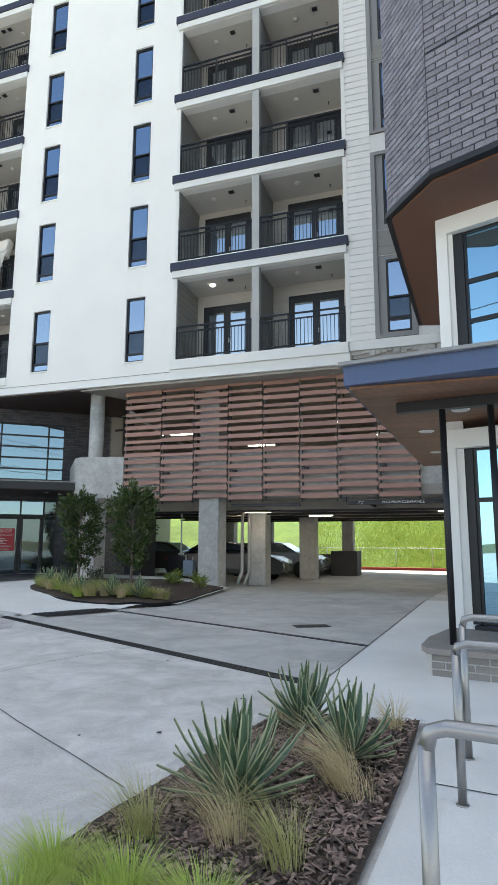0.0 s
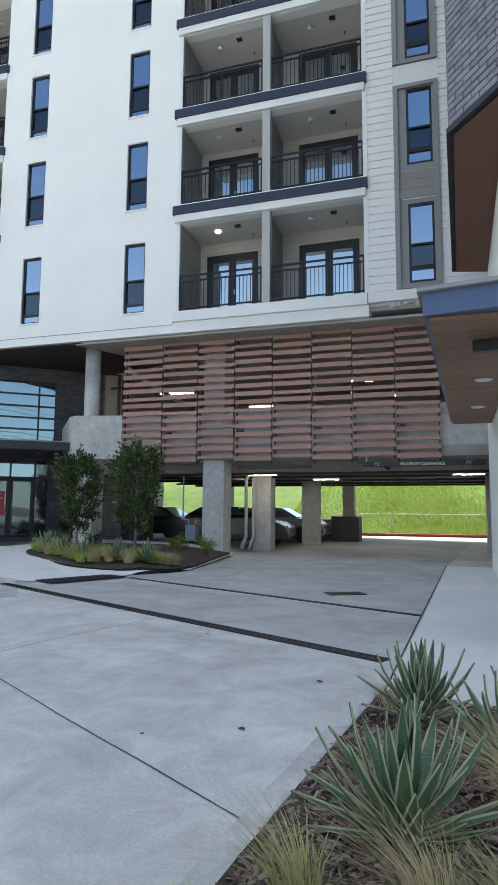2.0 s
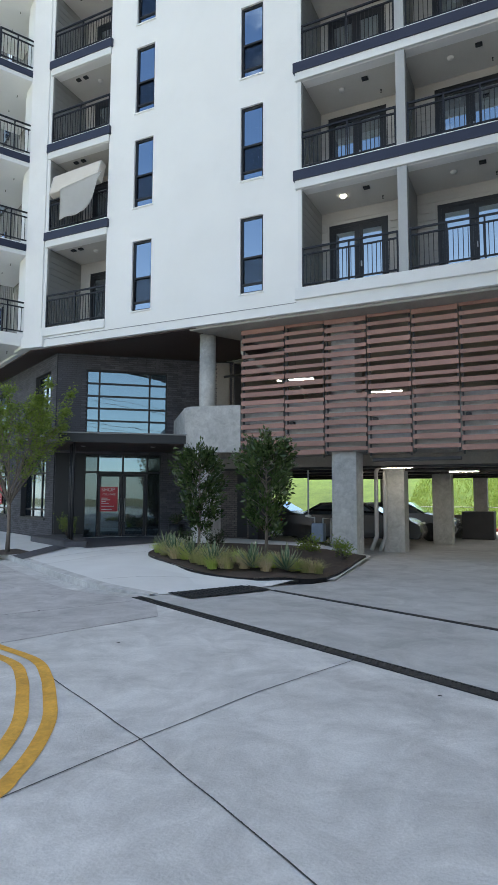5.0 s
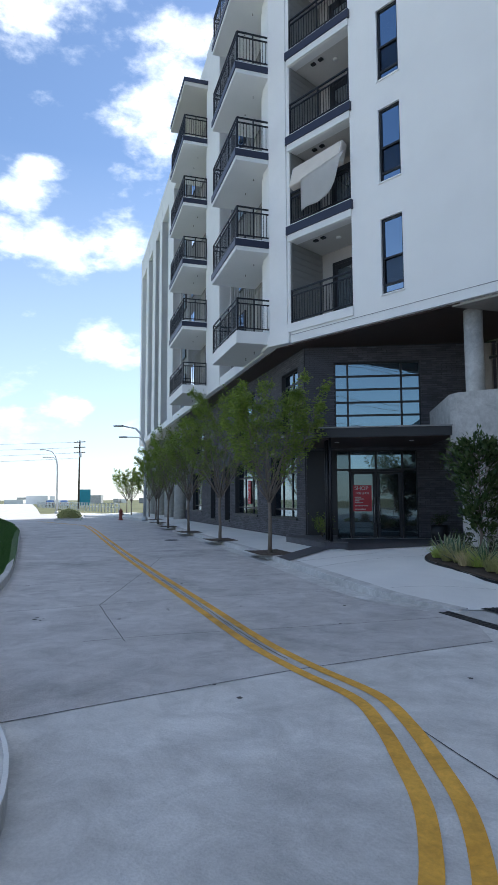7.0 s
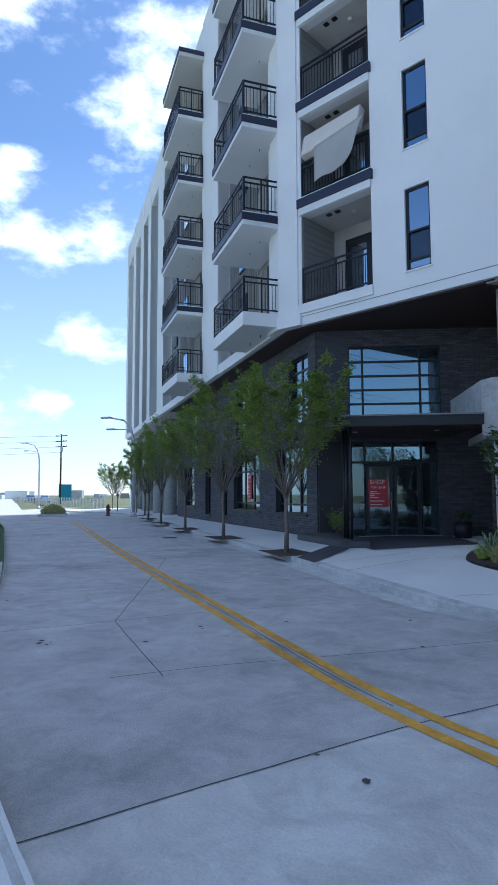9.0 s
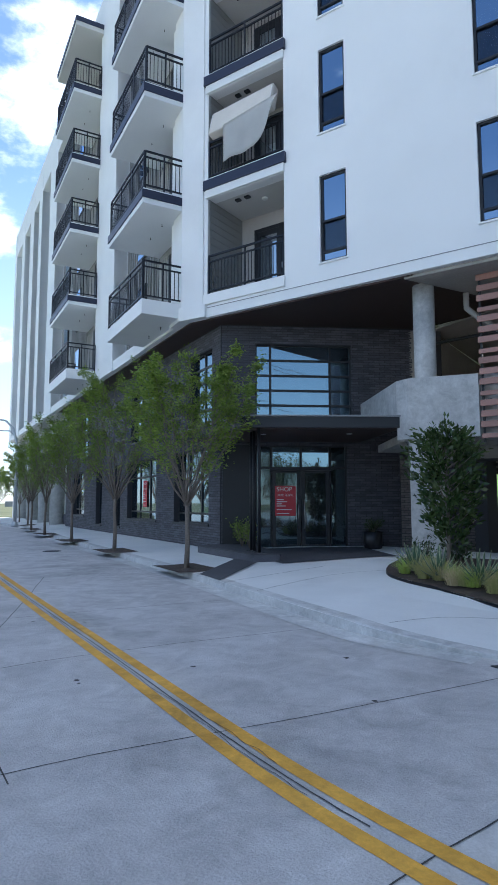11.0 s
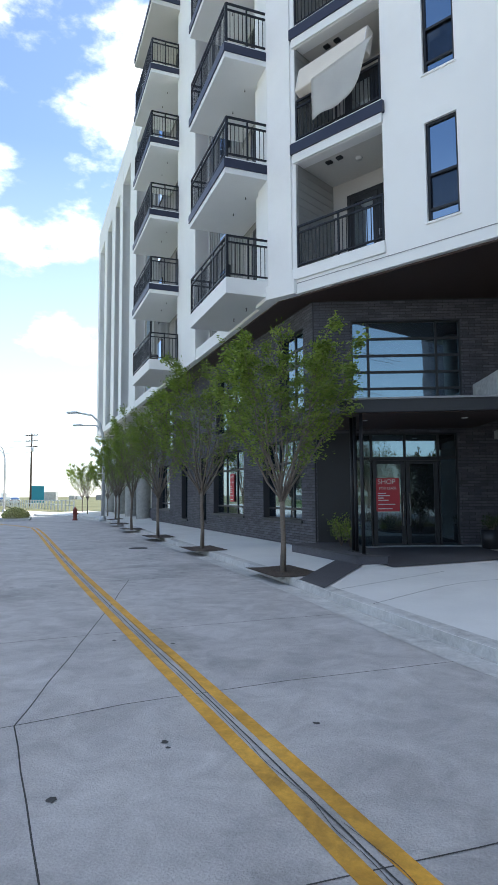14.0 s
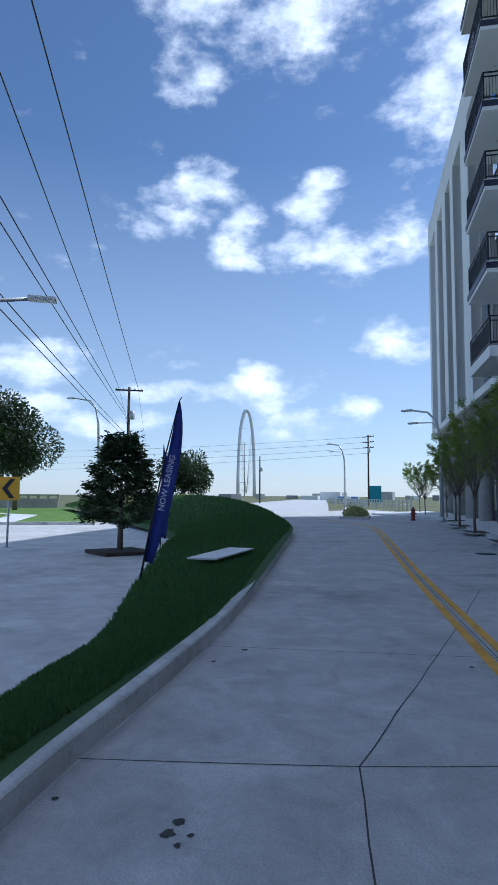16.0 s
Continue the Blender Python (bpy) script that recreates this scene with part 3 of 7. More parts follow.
KERB_R_LINE = [p + Vector((0, 0, 0)) for p in KERB_R]
part("kerb", kerb_bm(KERB_R, lambda x, y: walk_z(x, y) + 0.012, 0.2, -1.0), KERB, pavement, "weathered concrete kerb")
part("gutter", strip([p + Vector((-0.10, -0.17, 0)) for p in KERB_R[1:]], 0.30, 0.006), KERB, pavement, "pale concrete gutter")


def lawn_z(f, p):
    far = min(1.0, max(0.0, (-p.x - 16) / 26.0))
    return 0.13 + far * (0.25 + 0.95 * math.sin(f * 3.1416) ** 0.8 * far) + 0.05 * math.sin(f * 3.1416)


bm = bmesh.new()
rows = []
for a, b in zip(KERB_L, LAWN_L):
    row = []
    for k in range(11):
        f = k / 10
        p = a.lerp(b, f)
        z = lawn_z(f, p) if f < 1 else max(0.02, 0.05 + 0.3 * min(1.0, max(0.0, (-p.x - 30) / 20)))
        row.append(bm.verts.new((p.x, p.y, z)))
    rows.append(row)
for r0, r1 in zip(rows[26:], rows[27:]):
    for k in range(10):
        bm.faces.new((r0[k], r1[k], r1[k + 1], r0[k + 1])).smooth = True
bmesh.ops.recalc_face_normals(bm, faces=bm.faces)
lawn_bank = solo("lawn", bm, LAWN, "dark green mown lawn on a low bank", "lawn", kind="structure")
bm = bmesh.new()
nose = [[bm.verts.new((*p.lerp(q, f).xy, 0.145 + 0.01 * math.sin(f * 3.1))) for f in (0, 0.5, 1)] for p, q in list(zip(KERB_L, LAWN_L))[:27]]
for r0, r1 in zip(nose, nose[1:]):
    for k in range(2):
        bm.faces.new((r0[k], r1[k], r1[k + 1], r0[k + 1])).smooth = True
bmesh.ops.recalc_face_normals(bm, faces=bm.faces)
part("nose", bm, WALKWAY, lawn_bank, "pale concrete nose of the kerb")
part("kerb", kerb_bm(KERB_L, lambda x, y: 0.15 + 0.06 * min(1, max(0, (-x - 30) / 10)), 0.25, 1.0), KERB, lawn_bank, "stained concrete kerb of the lawn")

# joints in the street slabs, dark and slightly open
JOINTS = [[(-6.42, 5.74), (-4.76, 4.88), (-3.2, 3.94), (-1.56, 2.97)], [(-5.4, 2.0), (-4.96, 3.95), (-4.76, 4.92), (-4.5, 6.07), (-4.0, 7.6)],
          [(-12.25, 5.1), (-11.73, 6.53), (-11.53, 7.26), (-11.0, 8.46), (-10.05, 10.2)], [(-16.85, 11.25), (-14.9, 9.5), (-11.73, 6.54), (-10.4, 5.95), (-9.62, 5.61)],
          [(-8.21, 3.7), (-7.7, 5.98), (-7.34, 7.14), (-6.95, 8.3)], [(-9.9, 5.3), (-9.54, 6.14), (-8.94, 7.18), (-8.43, 8.15), (-7.95, 9.1)], [(-14.6, 6.2), (-13.2, 9.2), (-12.2, 11.1)], [(-18.2, 8.0), (-17.0, 10.8), (-15.9, 13.2)],
          [(-22.6, 9.9), (-21.2, 12.7), (-20.0, 15.4)], [(-27.5, 12.3), (-26, 15.2), (-24.5, 18)]]



def dense(pts):
    """Points every 0.3 m along straight pieces."""
    out = []
    for a, b in zip(pts, pts[1:]):
        n = max(1, int(math.hypot(b[0] - a[0], b[1] - a[1]) / 0.3))
        out += [Vector((a[0] + (b[0] - a[0]) * k / n, a[1] + (b[1] - a[1]) * k / n, 0)) for k in range(n)]
    return out + [Vector((*pts[-1], 0))]


for j in JOINTS:
    rng = random.Random(len(j) + int(j[0][0] * 10))
    pts = [Vector((p.x + rng.uniform(-0.006, 0.006), p.y + rng.uniform(-0.006, 0.006), 0)) for p in dense(j)]
    part("joint", strip(pts, 0.009, 0.004), JOINT, road, "dark sealed slab joint")
for j in ([(-8.3, 11.5), (-9.0, 10.9), (-9.4, 10.2)], [(-10.8, 14.2), (-11.6, 13.2), (-11.9, 11.3)], [(-12.9, 11.9), (-12.3, 14.2)]):
    pts = smooth_line(j, 6)
    part("joint", strip(pts, 0.012, walk_z, lift=0.012), JOINT, pavement, "tooled joint")
part("joint", strip([(-1.55, 3.0), (-1.23, 5.0), (-1.07, 8.5), (-0.72, 15.8)], 0.016, 0.016), JOINT, road, "dark joint beside the driveway")

# the trench drains across the driveway
def drain(name, a, b, width):
    a, b = Vector((*a, 0)), Vector((*b, 0))
    d = b - a
    ang = math.degrees(math.atan2(d.y, d.x))
    L = d.length
    ob = solo(name, nbox(0, L, -width / 2, width / 2, -0.02, 0.007), JOINT, "long iron trench drain set in the driveway", "drain", pose(a.x, a.y, 0, 0, 0, ang))
    for s in (-1, 1):
        part("edge_rail", nbox(0, L, s * width / 2 - 0.012, s * width / 2 + 0.012, 0.0, 0.012), IRON, ob)
    bar = None
    n = int(L / 0.085)
    for i in range(n):
        m = pose(0.04 + i * L / n, 0, 0.0, 0, 0, 32)
        if bar is None:
            bar = part("grate_bar", nbox(-0.014, 0.014, -width * 0.52, width * 0.52, 0.003, 0.014), IRON, ob, m=m)
        else:
            share("grate_bar", bar, ob, m)
    return ob


drain("trench_drain", (-8.1, 9.42), (-1.30, 6.02), 0.14)
drain("trench_drain", (-6.5, 10.98), (-1.08, 8.5), 0.07)

# double yellow line
YLINE = [(-4.95, 2.0), (-5.06, 3.0), (-5.09, 3.85), (-5.17, 4.1), (-5.33, 4.42), (-5.6, 4.82), (-5.93, 5.17), (-6.36, 5.58), (-6.83, 5.92), (-7.57, 6.15), (-8.3, 6.41), (-9.1, 6.76), (-11.06, 7.69), (-14.71, 9.4), (-18.9, 11.4), (-24.1, 13.95), (-32.6, 18.1), (-36.5, 19.6), (-44.0, 20.6)]
YL = smooth_line(YLINE, 8)
for off in (-0.098, 0.098):
    pts = []
    for i, p in enumerate(YL):
        d = (YL[min(i + 1, len(YL) - 1)] - YL[max(i - 1, 0)]).normalized()
        pts.append(p + Vector((-d.y, d.x, 0)) * off)
    part("yellow_line", strip(pts, 0.100, 0.005), YELLOW, road, "worn yellow painted centre line")
# rough, split joint between the lines, wandering into the paint
rng = random.Random(33)
for width, wander, first in ((0.009, 0.004, 76), (0.004, 0.018, 80), (0.004, 0.03, 84)):
    k = first
    while k < 118:
        n = rng.randint(6, 14) if wander > 0.02 else 60
        run = [p + Vector((rng.gauss(0, wander * 0.2), rng.gauss(0, wander * 0.5) + (0.06 if wander > 0.02 else -0.035 if wander > 0.01 else 0.0), 0)) for p in YL[k:min(k + n, 124)]]
        fine = smooth_line([(p.x, p.y) for p in run], 4) if len(run) > 2 else []
        if fine:
            part("joint", strip(fine, width, 0.0075), JOINT, road, "rough centre joint between the yellow lines")
        k += n + (rng.randint(1, 4) if wander > 0.02 else 0)

# tactile mat at the crossing
mat_ob = solo("tactile_mat", draped([(-7.85, 9.9), (-7.25, 9.6), (-6.5, 10.95), (-7.1, 11.28)], lambda x, y: walk_z(x, y) + 0.014, 3), IRON, "dark grey truncated dome tactile paving mat", "tactile mat")
dome = None
for i in range(9):
    for j in range(14):
        a, b = (i + 0.5) / 9, (j + 0.5) / 14
        p0, p1 = Vector((-7.85, 9.9)).lerp(Vector((-7.25, 9.6)), a), Vector((-7.1, 11.28)).lerp(Vector((-6.5, 10.95)), a)
        p = p0.lerp(p1, b)
        m = pose(p.x, p.y, walk_z(p.x, p.y) + 0.014)
        if dome is None:
            dome = part("dome", lathe([(0.024, 0), (0.018, 0.008), (0.006, 0.010)], 6), IRON, mat_ob, m=m)
        else:
            share("dome", dome, mat_ob, m)


# ---- the apartment building ----
ROWS, ROOF = 5, 23.4
FAC = frame_at(0, 15.83, 0)
WANG = 27.2
WING = frame_at(-17.3, 15.83, -WANG)
bld = thing("apartment_building", "white stucco apartment block with balconies and blue-tinted windows", "building")
floors = [6.88, 10.05, 13.03, 15.92, 18.85, 21.75]     # balcony floors, the last the slab over the top ones
street_floors = [6.76, 9.80, 12.82, 15.82, 18.92, 21.85]
head = [b - a - 0.54 for a, b in zip(floors, floors[1:])]
floors, top_slab = floors[:-1], floors[-1]
holes = []
for k, z in enumerate(floors):
    for x in (-13.15, -9.57):
        holes.append((x, x + 0.68, z + 0.10, z + 2.22))
    holes.append((-7.8, -2.52, z, z + head[k]))
    holes.append((-16.5, -14.12, z, z + head[k]))
    holes.append((-1.72, -0.62, z + 0.0, z + 2.4))
part("wall", wall_bm(-17.3, -2.45, 6.28, ROOF, 0.30, holes), STUCCO, bld, "smooth white stucco wall", FAC)
part("wall", wall_bm(-2.45, 9.0, 6.62, ROOF, 0.30, [h for h in holes if h[0] > -2]), SIDING, bld, "white wall behind lap boards", FAC)
part("roof", prism([(-17.2, 15.9), (9, 15.9), (9, 31), (-52, 50), (-50.1, 32.8)], ROOF - 0.7, ROOF - 0.5), CONCRETE, bld)
part("back_wall", prism([(9, 30.8), (9, 31), (-52, 50), (-52, 49.8)], 6.3, ROOF), STUCCO, bld)
part("end_wall", nbox(8.7, 9.0, 16.13, 31, 0, ROOF), STUCCO, bld)
# a sill course and control joint near the foot of the stucco
part("sill_course", nbox(-17.2, -7.95, -0.012, 0.0, 6.52, 6.535), GREY_PANEL, bld, "thin reveal line", FAC)
# lap boards beside the balconies
board = None
for i in range(int((ROOF - 6.9) / 0.21)):
    z = 6.9 + i * 0.21
    for x0, x1 in ((-2.42, -1.74), (-0.60, 2.0)):
        b2 = bmesh.new()
        vs = [b2.verts.new(p) for p in ((x0, -0.022, z), (x1, -0.022, z), (x1, -0.008, z + 0.205), (x0, -0.008, z + 0.205), (x0, 0, z), (x1, 0, z), (x1, 0, z + 0.205), (x0, 0, z + 0.205))]
        for f in ((0, 1, 2, 3), (4, 5, 1, 0), (3, 2, 6, 7), (1, 5, 6, 2), (4, 0, 3, 7)):
            b2.faces.new([vs[k] for k in f])
        part("lap_board", b2, SIDING, bld, m=FAC)
part("foot_band", nbox(-2.45, 3.0, -0.04, 0.0, 6.62, 6.89, 0.01), SIDING, bld, "white foot band", FAC)


def make_window(parent, m, w, h, lower=False):
    """A sash window in its hole: frame, two panes, a sill; lower: with a fixed light below."""
    t = 0.055
    rail = h * 0.46
    bm = wall_bm(0, w, 0, h, 0.08, [(t, w - t, rail + 0.05, h - t), (t, w - t, 0.29, rail), (t, w - t, t, 0.24)])
    bmesh.ops.translate(bm, verts=bm.verts, vec=(0, 0.06, 0))
    win = part("window", bm, FRAME, parent, m=m)
    for z0, z1, y, g in ((rail + 0.05, h - t, 0.10, GLASS), (0.29, rail, 0.115, GLASS), (t, 0.24, 0.10, GLASS)):
        part("pane", nbox(t - 0.01, w - t + 0.01, y, y + 0.012, z0 - 0.01, z1 + 0.01), g, win)
    part("insect_screen", nbox(t, w - t, 0.085, 0.088, 0.29, rail), SCREEN, win, "dark insect screen")
    part("sill", nbox(-0.03, w + 0.03, -0.035, 0.06, -0.045, -0.002, 0.006), STUCCO, win, "white sill")
    return win


def screen_mat():
    m = bpy.data.materials.new("insect_mesh")
    m.use_nodes = True
    n, l = m.node_tree.nodes, m.node_tree.links
    n.clear()
    o, d, t, x = n.new("ShaderNodeOutputMaterial"), n.new("ShaderNodeBsdfDiffuse"), n.new("ShaderNodeBsdfTransparent"), n.new("ShaderNodeMixShader")
    d.inputs["Color"].default_value = (0.012, 0.012, 0.015, 1)
    x.inputs[0].default_value = 0.32
    l.new(t.outputs[0], x.inputs[1])
    l.new(d.outputs[0], x.inputs[2])
    l.new(x.outputs[0], o.inputs["Surface"])
    return m


SCREEN = screen_mat()
proto = None
for z in floors:
    for x in (-13.15, -9.57):
        m = FAC @ pose(x, 0, z + 0.10)
        proto = make_window(bld, m, 0.68, 2.12) if proto is None else (copy_thing(proto, m), proto)[1]
# the grey two-storey panel with its windows
proto = None
for k, z in enumerate(floors):
    m = FAC @ pose(-1.41, 0.02, z + 0.18)
    if proto is None:
        w, h, t = 0.64, 2.1, 0.055
        bm = wall_bm(0, w, 0, h, 0.1, [(t, w - t, t, 0.34), (t, w - t, 0.44, 0.98), (t, w - t, 1.03, h - t)])
        proto = part("window", bm, FRAME, bld, m=m)
        for z0, z1 in ((t, 0.34), (0.44, 0.98), (1.03, h - t)):
            part("pane", nbox(t - 0.01, w - t + 0.01, 0.05, 0.062, z0, z1), GLASS, proto)
        part("insect_screen", nbox(t, w - t, 0.03, 0.033, 0.44, 0.98), SCREEN, proto, "dark insect screen")
        part("infill", wall_bm(-0.31, 0.79, -0.18, 2.4, 0.06, [(0, w, 0, h)]), GREY_PANEL, proto, "grey metal infill")
    else:
        copy_thing(proto, m)
for k in (0, 2, 4):
    z0, z1 = floors[k] + 0.02, (floors[k + 1] + 2.40 if k + 1 < ROWS else floors[k] + 2.7)
    bm = wall_bm(-1.74, -0.60, z0, z1, 0.06, [(-1.62, -0.72, z0 + 0.1, z1 - 0.1)])
    part("grey_surround", bm, GREY_PANEL, bld, "grey metal surround", FAC @ pose(0, -0.05, 0))
    if k + 1 < ROWS:
        g = (floors[k + 1] - floors[k] - 2.42) / 3
        for i in range(3):
            part("grey_board", nbox(-1.62, -0.72, -0.02 + 0.004 * i, 0.02, floors[k] + 2.42 + i * g, floors[k] + 2.41 + i * g + g), GREY_SIDING, bld, m=FAC)


def railing(owner, pts, z, h=1.07, gap=0.105):
    """Rails, posts and balusters along a line in the owner's frame."""
    global BALUSTER
    for a, b in zip(pts, pts[1:]):
        a3, b3 = Vector((*a, z)), Vector((*b, z))
        L = (b3 - a3).length
        ang = math.degrees(math.atan2(b[1] - a[1], b[0] - a[0]))
        m = pose(a[0], a[1], z, 0, 0, ang)
        for zz, hh in ((h - 0.045, 0.045), (h - 0.20, 0.035), (0.08, 0.035)):
            part("rail", nbox(0, L, -0.022, 0.022, zz, zz + hh), RAIL, owner, m=m)
        n = max(2, int(L / 1.25) + 1)
        for i in range(n + 1):
            x = 0.02 + (L - 0.04) * i / n
            part("post", nbox(x - 0.02, x + 0.02, -0.02, 0.02, 0, h - 0.04), RAIL, owner, m=m)
        k = int(L / gap)
        for i in range(1, k):
            mm = m @ pose(L * i / k, 0, 0)
            if BALUSTER is None:
                BALUSTER = part("baluster", nbox(-0.008, 0.008, -0.008, 0.008, 0.10, h - 0.19), RAIL, owner, m=mm)
            else:
                share("baluster", BALUSTER, owner, mm)


BALUSTER = None


def french_door(owner, x0, x1, y, z, h=2.12, curtain=True):
    """A pair of glazed leaves in a dark frame, in the owner's frame."""
    t, mid = 0.10, (x0 + x1) / 2
    leaves = ((x0 + t, mid - 0.03), (mid + 0.03, x1 - t))
    part("door_frame", wall_bm(x0, x1, z, z + h, 0.08, [(a, b, z, z + h - t) for a, b in leaves]), FRAME, owner, "dark door frame", pose(0, y - 0.06, 0))
    for a, b in leaves:
        part("door_leaf", wall_bm(a, b, z + 0.02, z + h - t, 0.045, [(a + 0.085, b - 0.085, z + 0.22, z + h - t - 0.13)]), FRAME, owner, "dark framed glazed door leaf", pose(0, y - 0.045, 0))
        part("door_pane", nbox(a + 0.075, b - 0.075, y - 0.025, y - 0.015, z + 0.21, z + h - t - 0.12), DOOR_GLASS, owner)
    part("door_handle", nbox(mid + 0.06, mid + 0.10, y - 0.09, y - 0.04, z + 0.95, z + 1.10, 0.006), STEEL, owner)


def lap_side(owner, x, y0, y1, z0, z1, sign, material):
    """Lap boards up a balcony's side wall."""
    bm = bmesh.new()
    n = int((z1 - z0) / 0.2)
    for i in range(n):
        a = z0 + i * (z1 - z0) / n
        b = a + (z1 - z0) / n - 0.012
        xa, xb = x + sign * 0.02, x + sign * 0.008
        box(bm, min(x, xa), max(x, xa), y0, y1, a, b)
    tagged(part("lap_siding", bm, material, owner, "grey lap boards"), kind="stuff")


def fascia(owner, x0, x1, zc, proud, lift=0.0):
    """The dark metal band and its white edges along a balcony slab, its top at zc."""
    part("white_edge", nbox(x0, x1, -proud, 0.3, zc - 0.045, zc, 0.006), SIDING, owner, "white slab edge")
    part("dark_band", nbox(x0 - 0.05, x1 + 0.05, -proud - 0.035, 0.25, zc - 0.31, zc - 0.045, 0.008), NAVY, owner, "dark navy metal band")
    part("white_drip", nbox(x0, x1, -proud, 0.3, zc - 0.53, zc - 0.31, 0.008), SIDING, owner, "white lower band")


def bay_double(k, z):
    """A recessed pair of balconies between the stucco and the lap boards."""
    h = head[k]
    b = part("balcony", nbox(-7.85, -2.5, 0.0, 1.75, z - 0.20, z), SOFFIT_WHITE, bld, "recessed double balcony", FAC)
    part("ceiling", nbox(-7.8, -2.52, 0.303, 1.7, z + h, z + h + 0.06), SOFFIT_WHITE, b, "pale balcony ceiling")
    part("back_wall", wall_bm(-7.8, -2.52, z, z + h, 0.12, [(-7.55, -5.9, z, z + 2.24), (-4.62, -2.85, z, z + 2.24)]), BALCONY_BOARD, b, m=pose(0, 1.55, 0))
    bm = bmesh.new()
    for i in range(int(h / 0.207)):
        zz = z + i * 0.207
        for x0, x1 in ((-7.8, -7.57), (-5.88, -5.28), (-5.12, -4.64), (-2.83, -2.52)):
            if zz < z + 2.15:
                box(bm, x0, x1, 1.53, 1.55, zz, zz + 0.195)
        if zz >= z + 2.15:
            box(bm, -7.8, -2.52, 1.53, 1.55, zz + 0.05, zz + 0.2)
    tagged(part("lap_siding", bm, BALCONY_BOARD, b, "pale grey lap boards"), kind="stuff")
    part("side_wall", nbox(-7.9, -7.78, 0.02, 1.6, z, z + h), GREY_SIDING, b)
    lap_side(b, -7.78, 0.04, 1.55, z, z + h, 1, GREY_SIDING)
    part("side_wall", nbox(-2.54, -2.45, 0.02, 1.6, z, z + h), GREY_SIDING, b)
    part("column", nbox(-5.31, -5.08, -0.06, 0.16, z + (0 if k else 0.0), z + h, 0.01), GREY_COL, b, "grey clad column")
    part("partition", nbox(-5.24, -5.15, 0.16, 1.55, z, z + h), GREY_SIDING, b)
    lap_side(b, -5.15, 0.17, 1.55, z, z + h, 1, GREY_SIDING)
    french_door(b, -7.55, -5.9, 1.62, z, 2.24)
    french_door(b, -4.62, -2.85, 1.62, z, 2.24)
    railing(b, [(-7.78, 0.02), (-5.33, 0.02)], z)
    railing(b, [(-5.06, 0.02), (-2.54, 0.02)], z)
    for x in (-6.9, -4.1):
        part("ceiling_fixture", lathe([(0.001, 0), (0.075, 0), (0.085, 0.03), (0.085, 0.05)], 14), WHITE_PAINT if not (k == 0 and x < -6) else LAMP_GLOW, b, "round ceiling light", pose(x, 0.75, z + h - 0.04))
        part("sprinkler_head", lathe([(0.02, 0), (0.01, 0.02), (0.01, 0.06), (0.022, 0.065), (0.022, 0.08)], 8), FRAME, b, m=pose(x + 0.95, 1.2, z + h - 0.08))
        part("vent_cap", nbox(x + 0.6, x + 0.76, 0.5, 0.62, z + h - 0.045, z + h), FRAME, b)
    if k == 4:
        fascia(b, -7.93, -2.47, top_slab, 0.10)
    if k:
        fascia(b, -7.93, -2.47, z, 0.10)
    else:
        part("white_edge", nbox(-7.95, -2.47, -0.10, 0.3, z - 0.30, z, 0.01), SIDING, b, "white slab edge")
    part("jamb_trim", nbox(-7.88, -7.78, -0.03, 0.03, z, z + h), SIDING, b, "white jamb trim")
    part("jamb_trim", nbox(-2.54, -2.42, -0.03, 0.03, z, z + h), SIDING, b, "white jamb trim")


BALCONY_BOARD = mat("balcony_lap_board", (0.43, 0.415, 0.39), 0.65, var=0.06, fine=30, coarse=0.8, bump=0.1)
GREY_COL = mat("grey_cladding", (0.42, 0.43, 0.43), 0.6, var=0.05)
for k, z in enumerate(floors):
    bay_double(k, z)


def bay_single(k, z):
    h = head[k]
    b = part("balcony", nbox(-16.5, -14.12, 0.0, 1.75, z - 0.20, z), SOFFIT_WHITE, bld, "recessed single balcony", FAC)
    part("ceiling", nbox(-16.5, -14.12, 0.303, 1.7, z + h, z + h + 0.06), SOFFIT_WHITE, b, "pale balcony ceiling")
    part("back_wall", wall_bm(-16.5, -14.12, z, z + h, 0.12, [(-16.05, -14.35, z, z + 2.24)]), BALCONY_BOARD, b, m=pose(0, 1.55, 0))
    part("side_wall", nbox(-16.6, -16.48, 0.02, 1.6, z, z + h), GREY_SIDING, b)
    lap_side(b, -16.48, 0.04, 1.55, z, z + h, 1, GREY_SIDING)
    part("side_wall", nbox(-14.14, -14.02, 0.02, 1.6, z, z + h), GREY_SIDING, b)
    french_door(b, -16.05, -14.35, 1.62, z, 2.24)
    railing(b, [(-16.48, 0.02), (-14.14, 0.02)], z)
    part("ceiling_fixture", lathe([(0.001, 0), (0.075, 0), (0.085, 0.03), (0.085, 0.05)], 14), WHITE_PAINT, b, m=pose(-15.2, 0.8, z + h - 0.04))
    for x in (-15.9, -15.6):
        part("vent_cap", nbox(x, x + 0.14, 0.4, 0.52, z + h - 0.045, z + h), FRAME, b)
    if k == 4:
        fascia(b, -16.55, -14.1, top_slab, 0.06)
    if k:
        fascia(b, -16.55, -14.1, z, 0.06)
    else:
        part("white_edge", nbox(-16.6, -14.1, -0.06, 0.3, z - 0.27, z, 0.01), STUCCO, b, "white slab edge")


for k, z in enumerate(floors):
    bay_single(k, z)

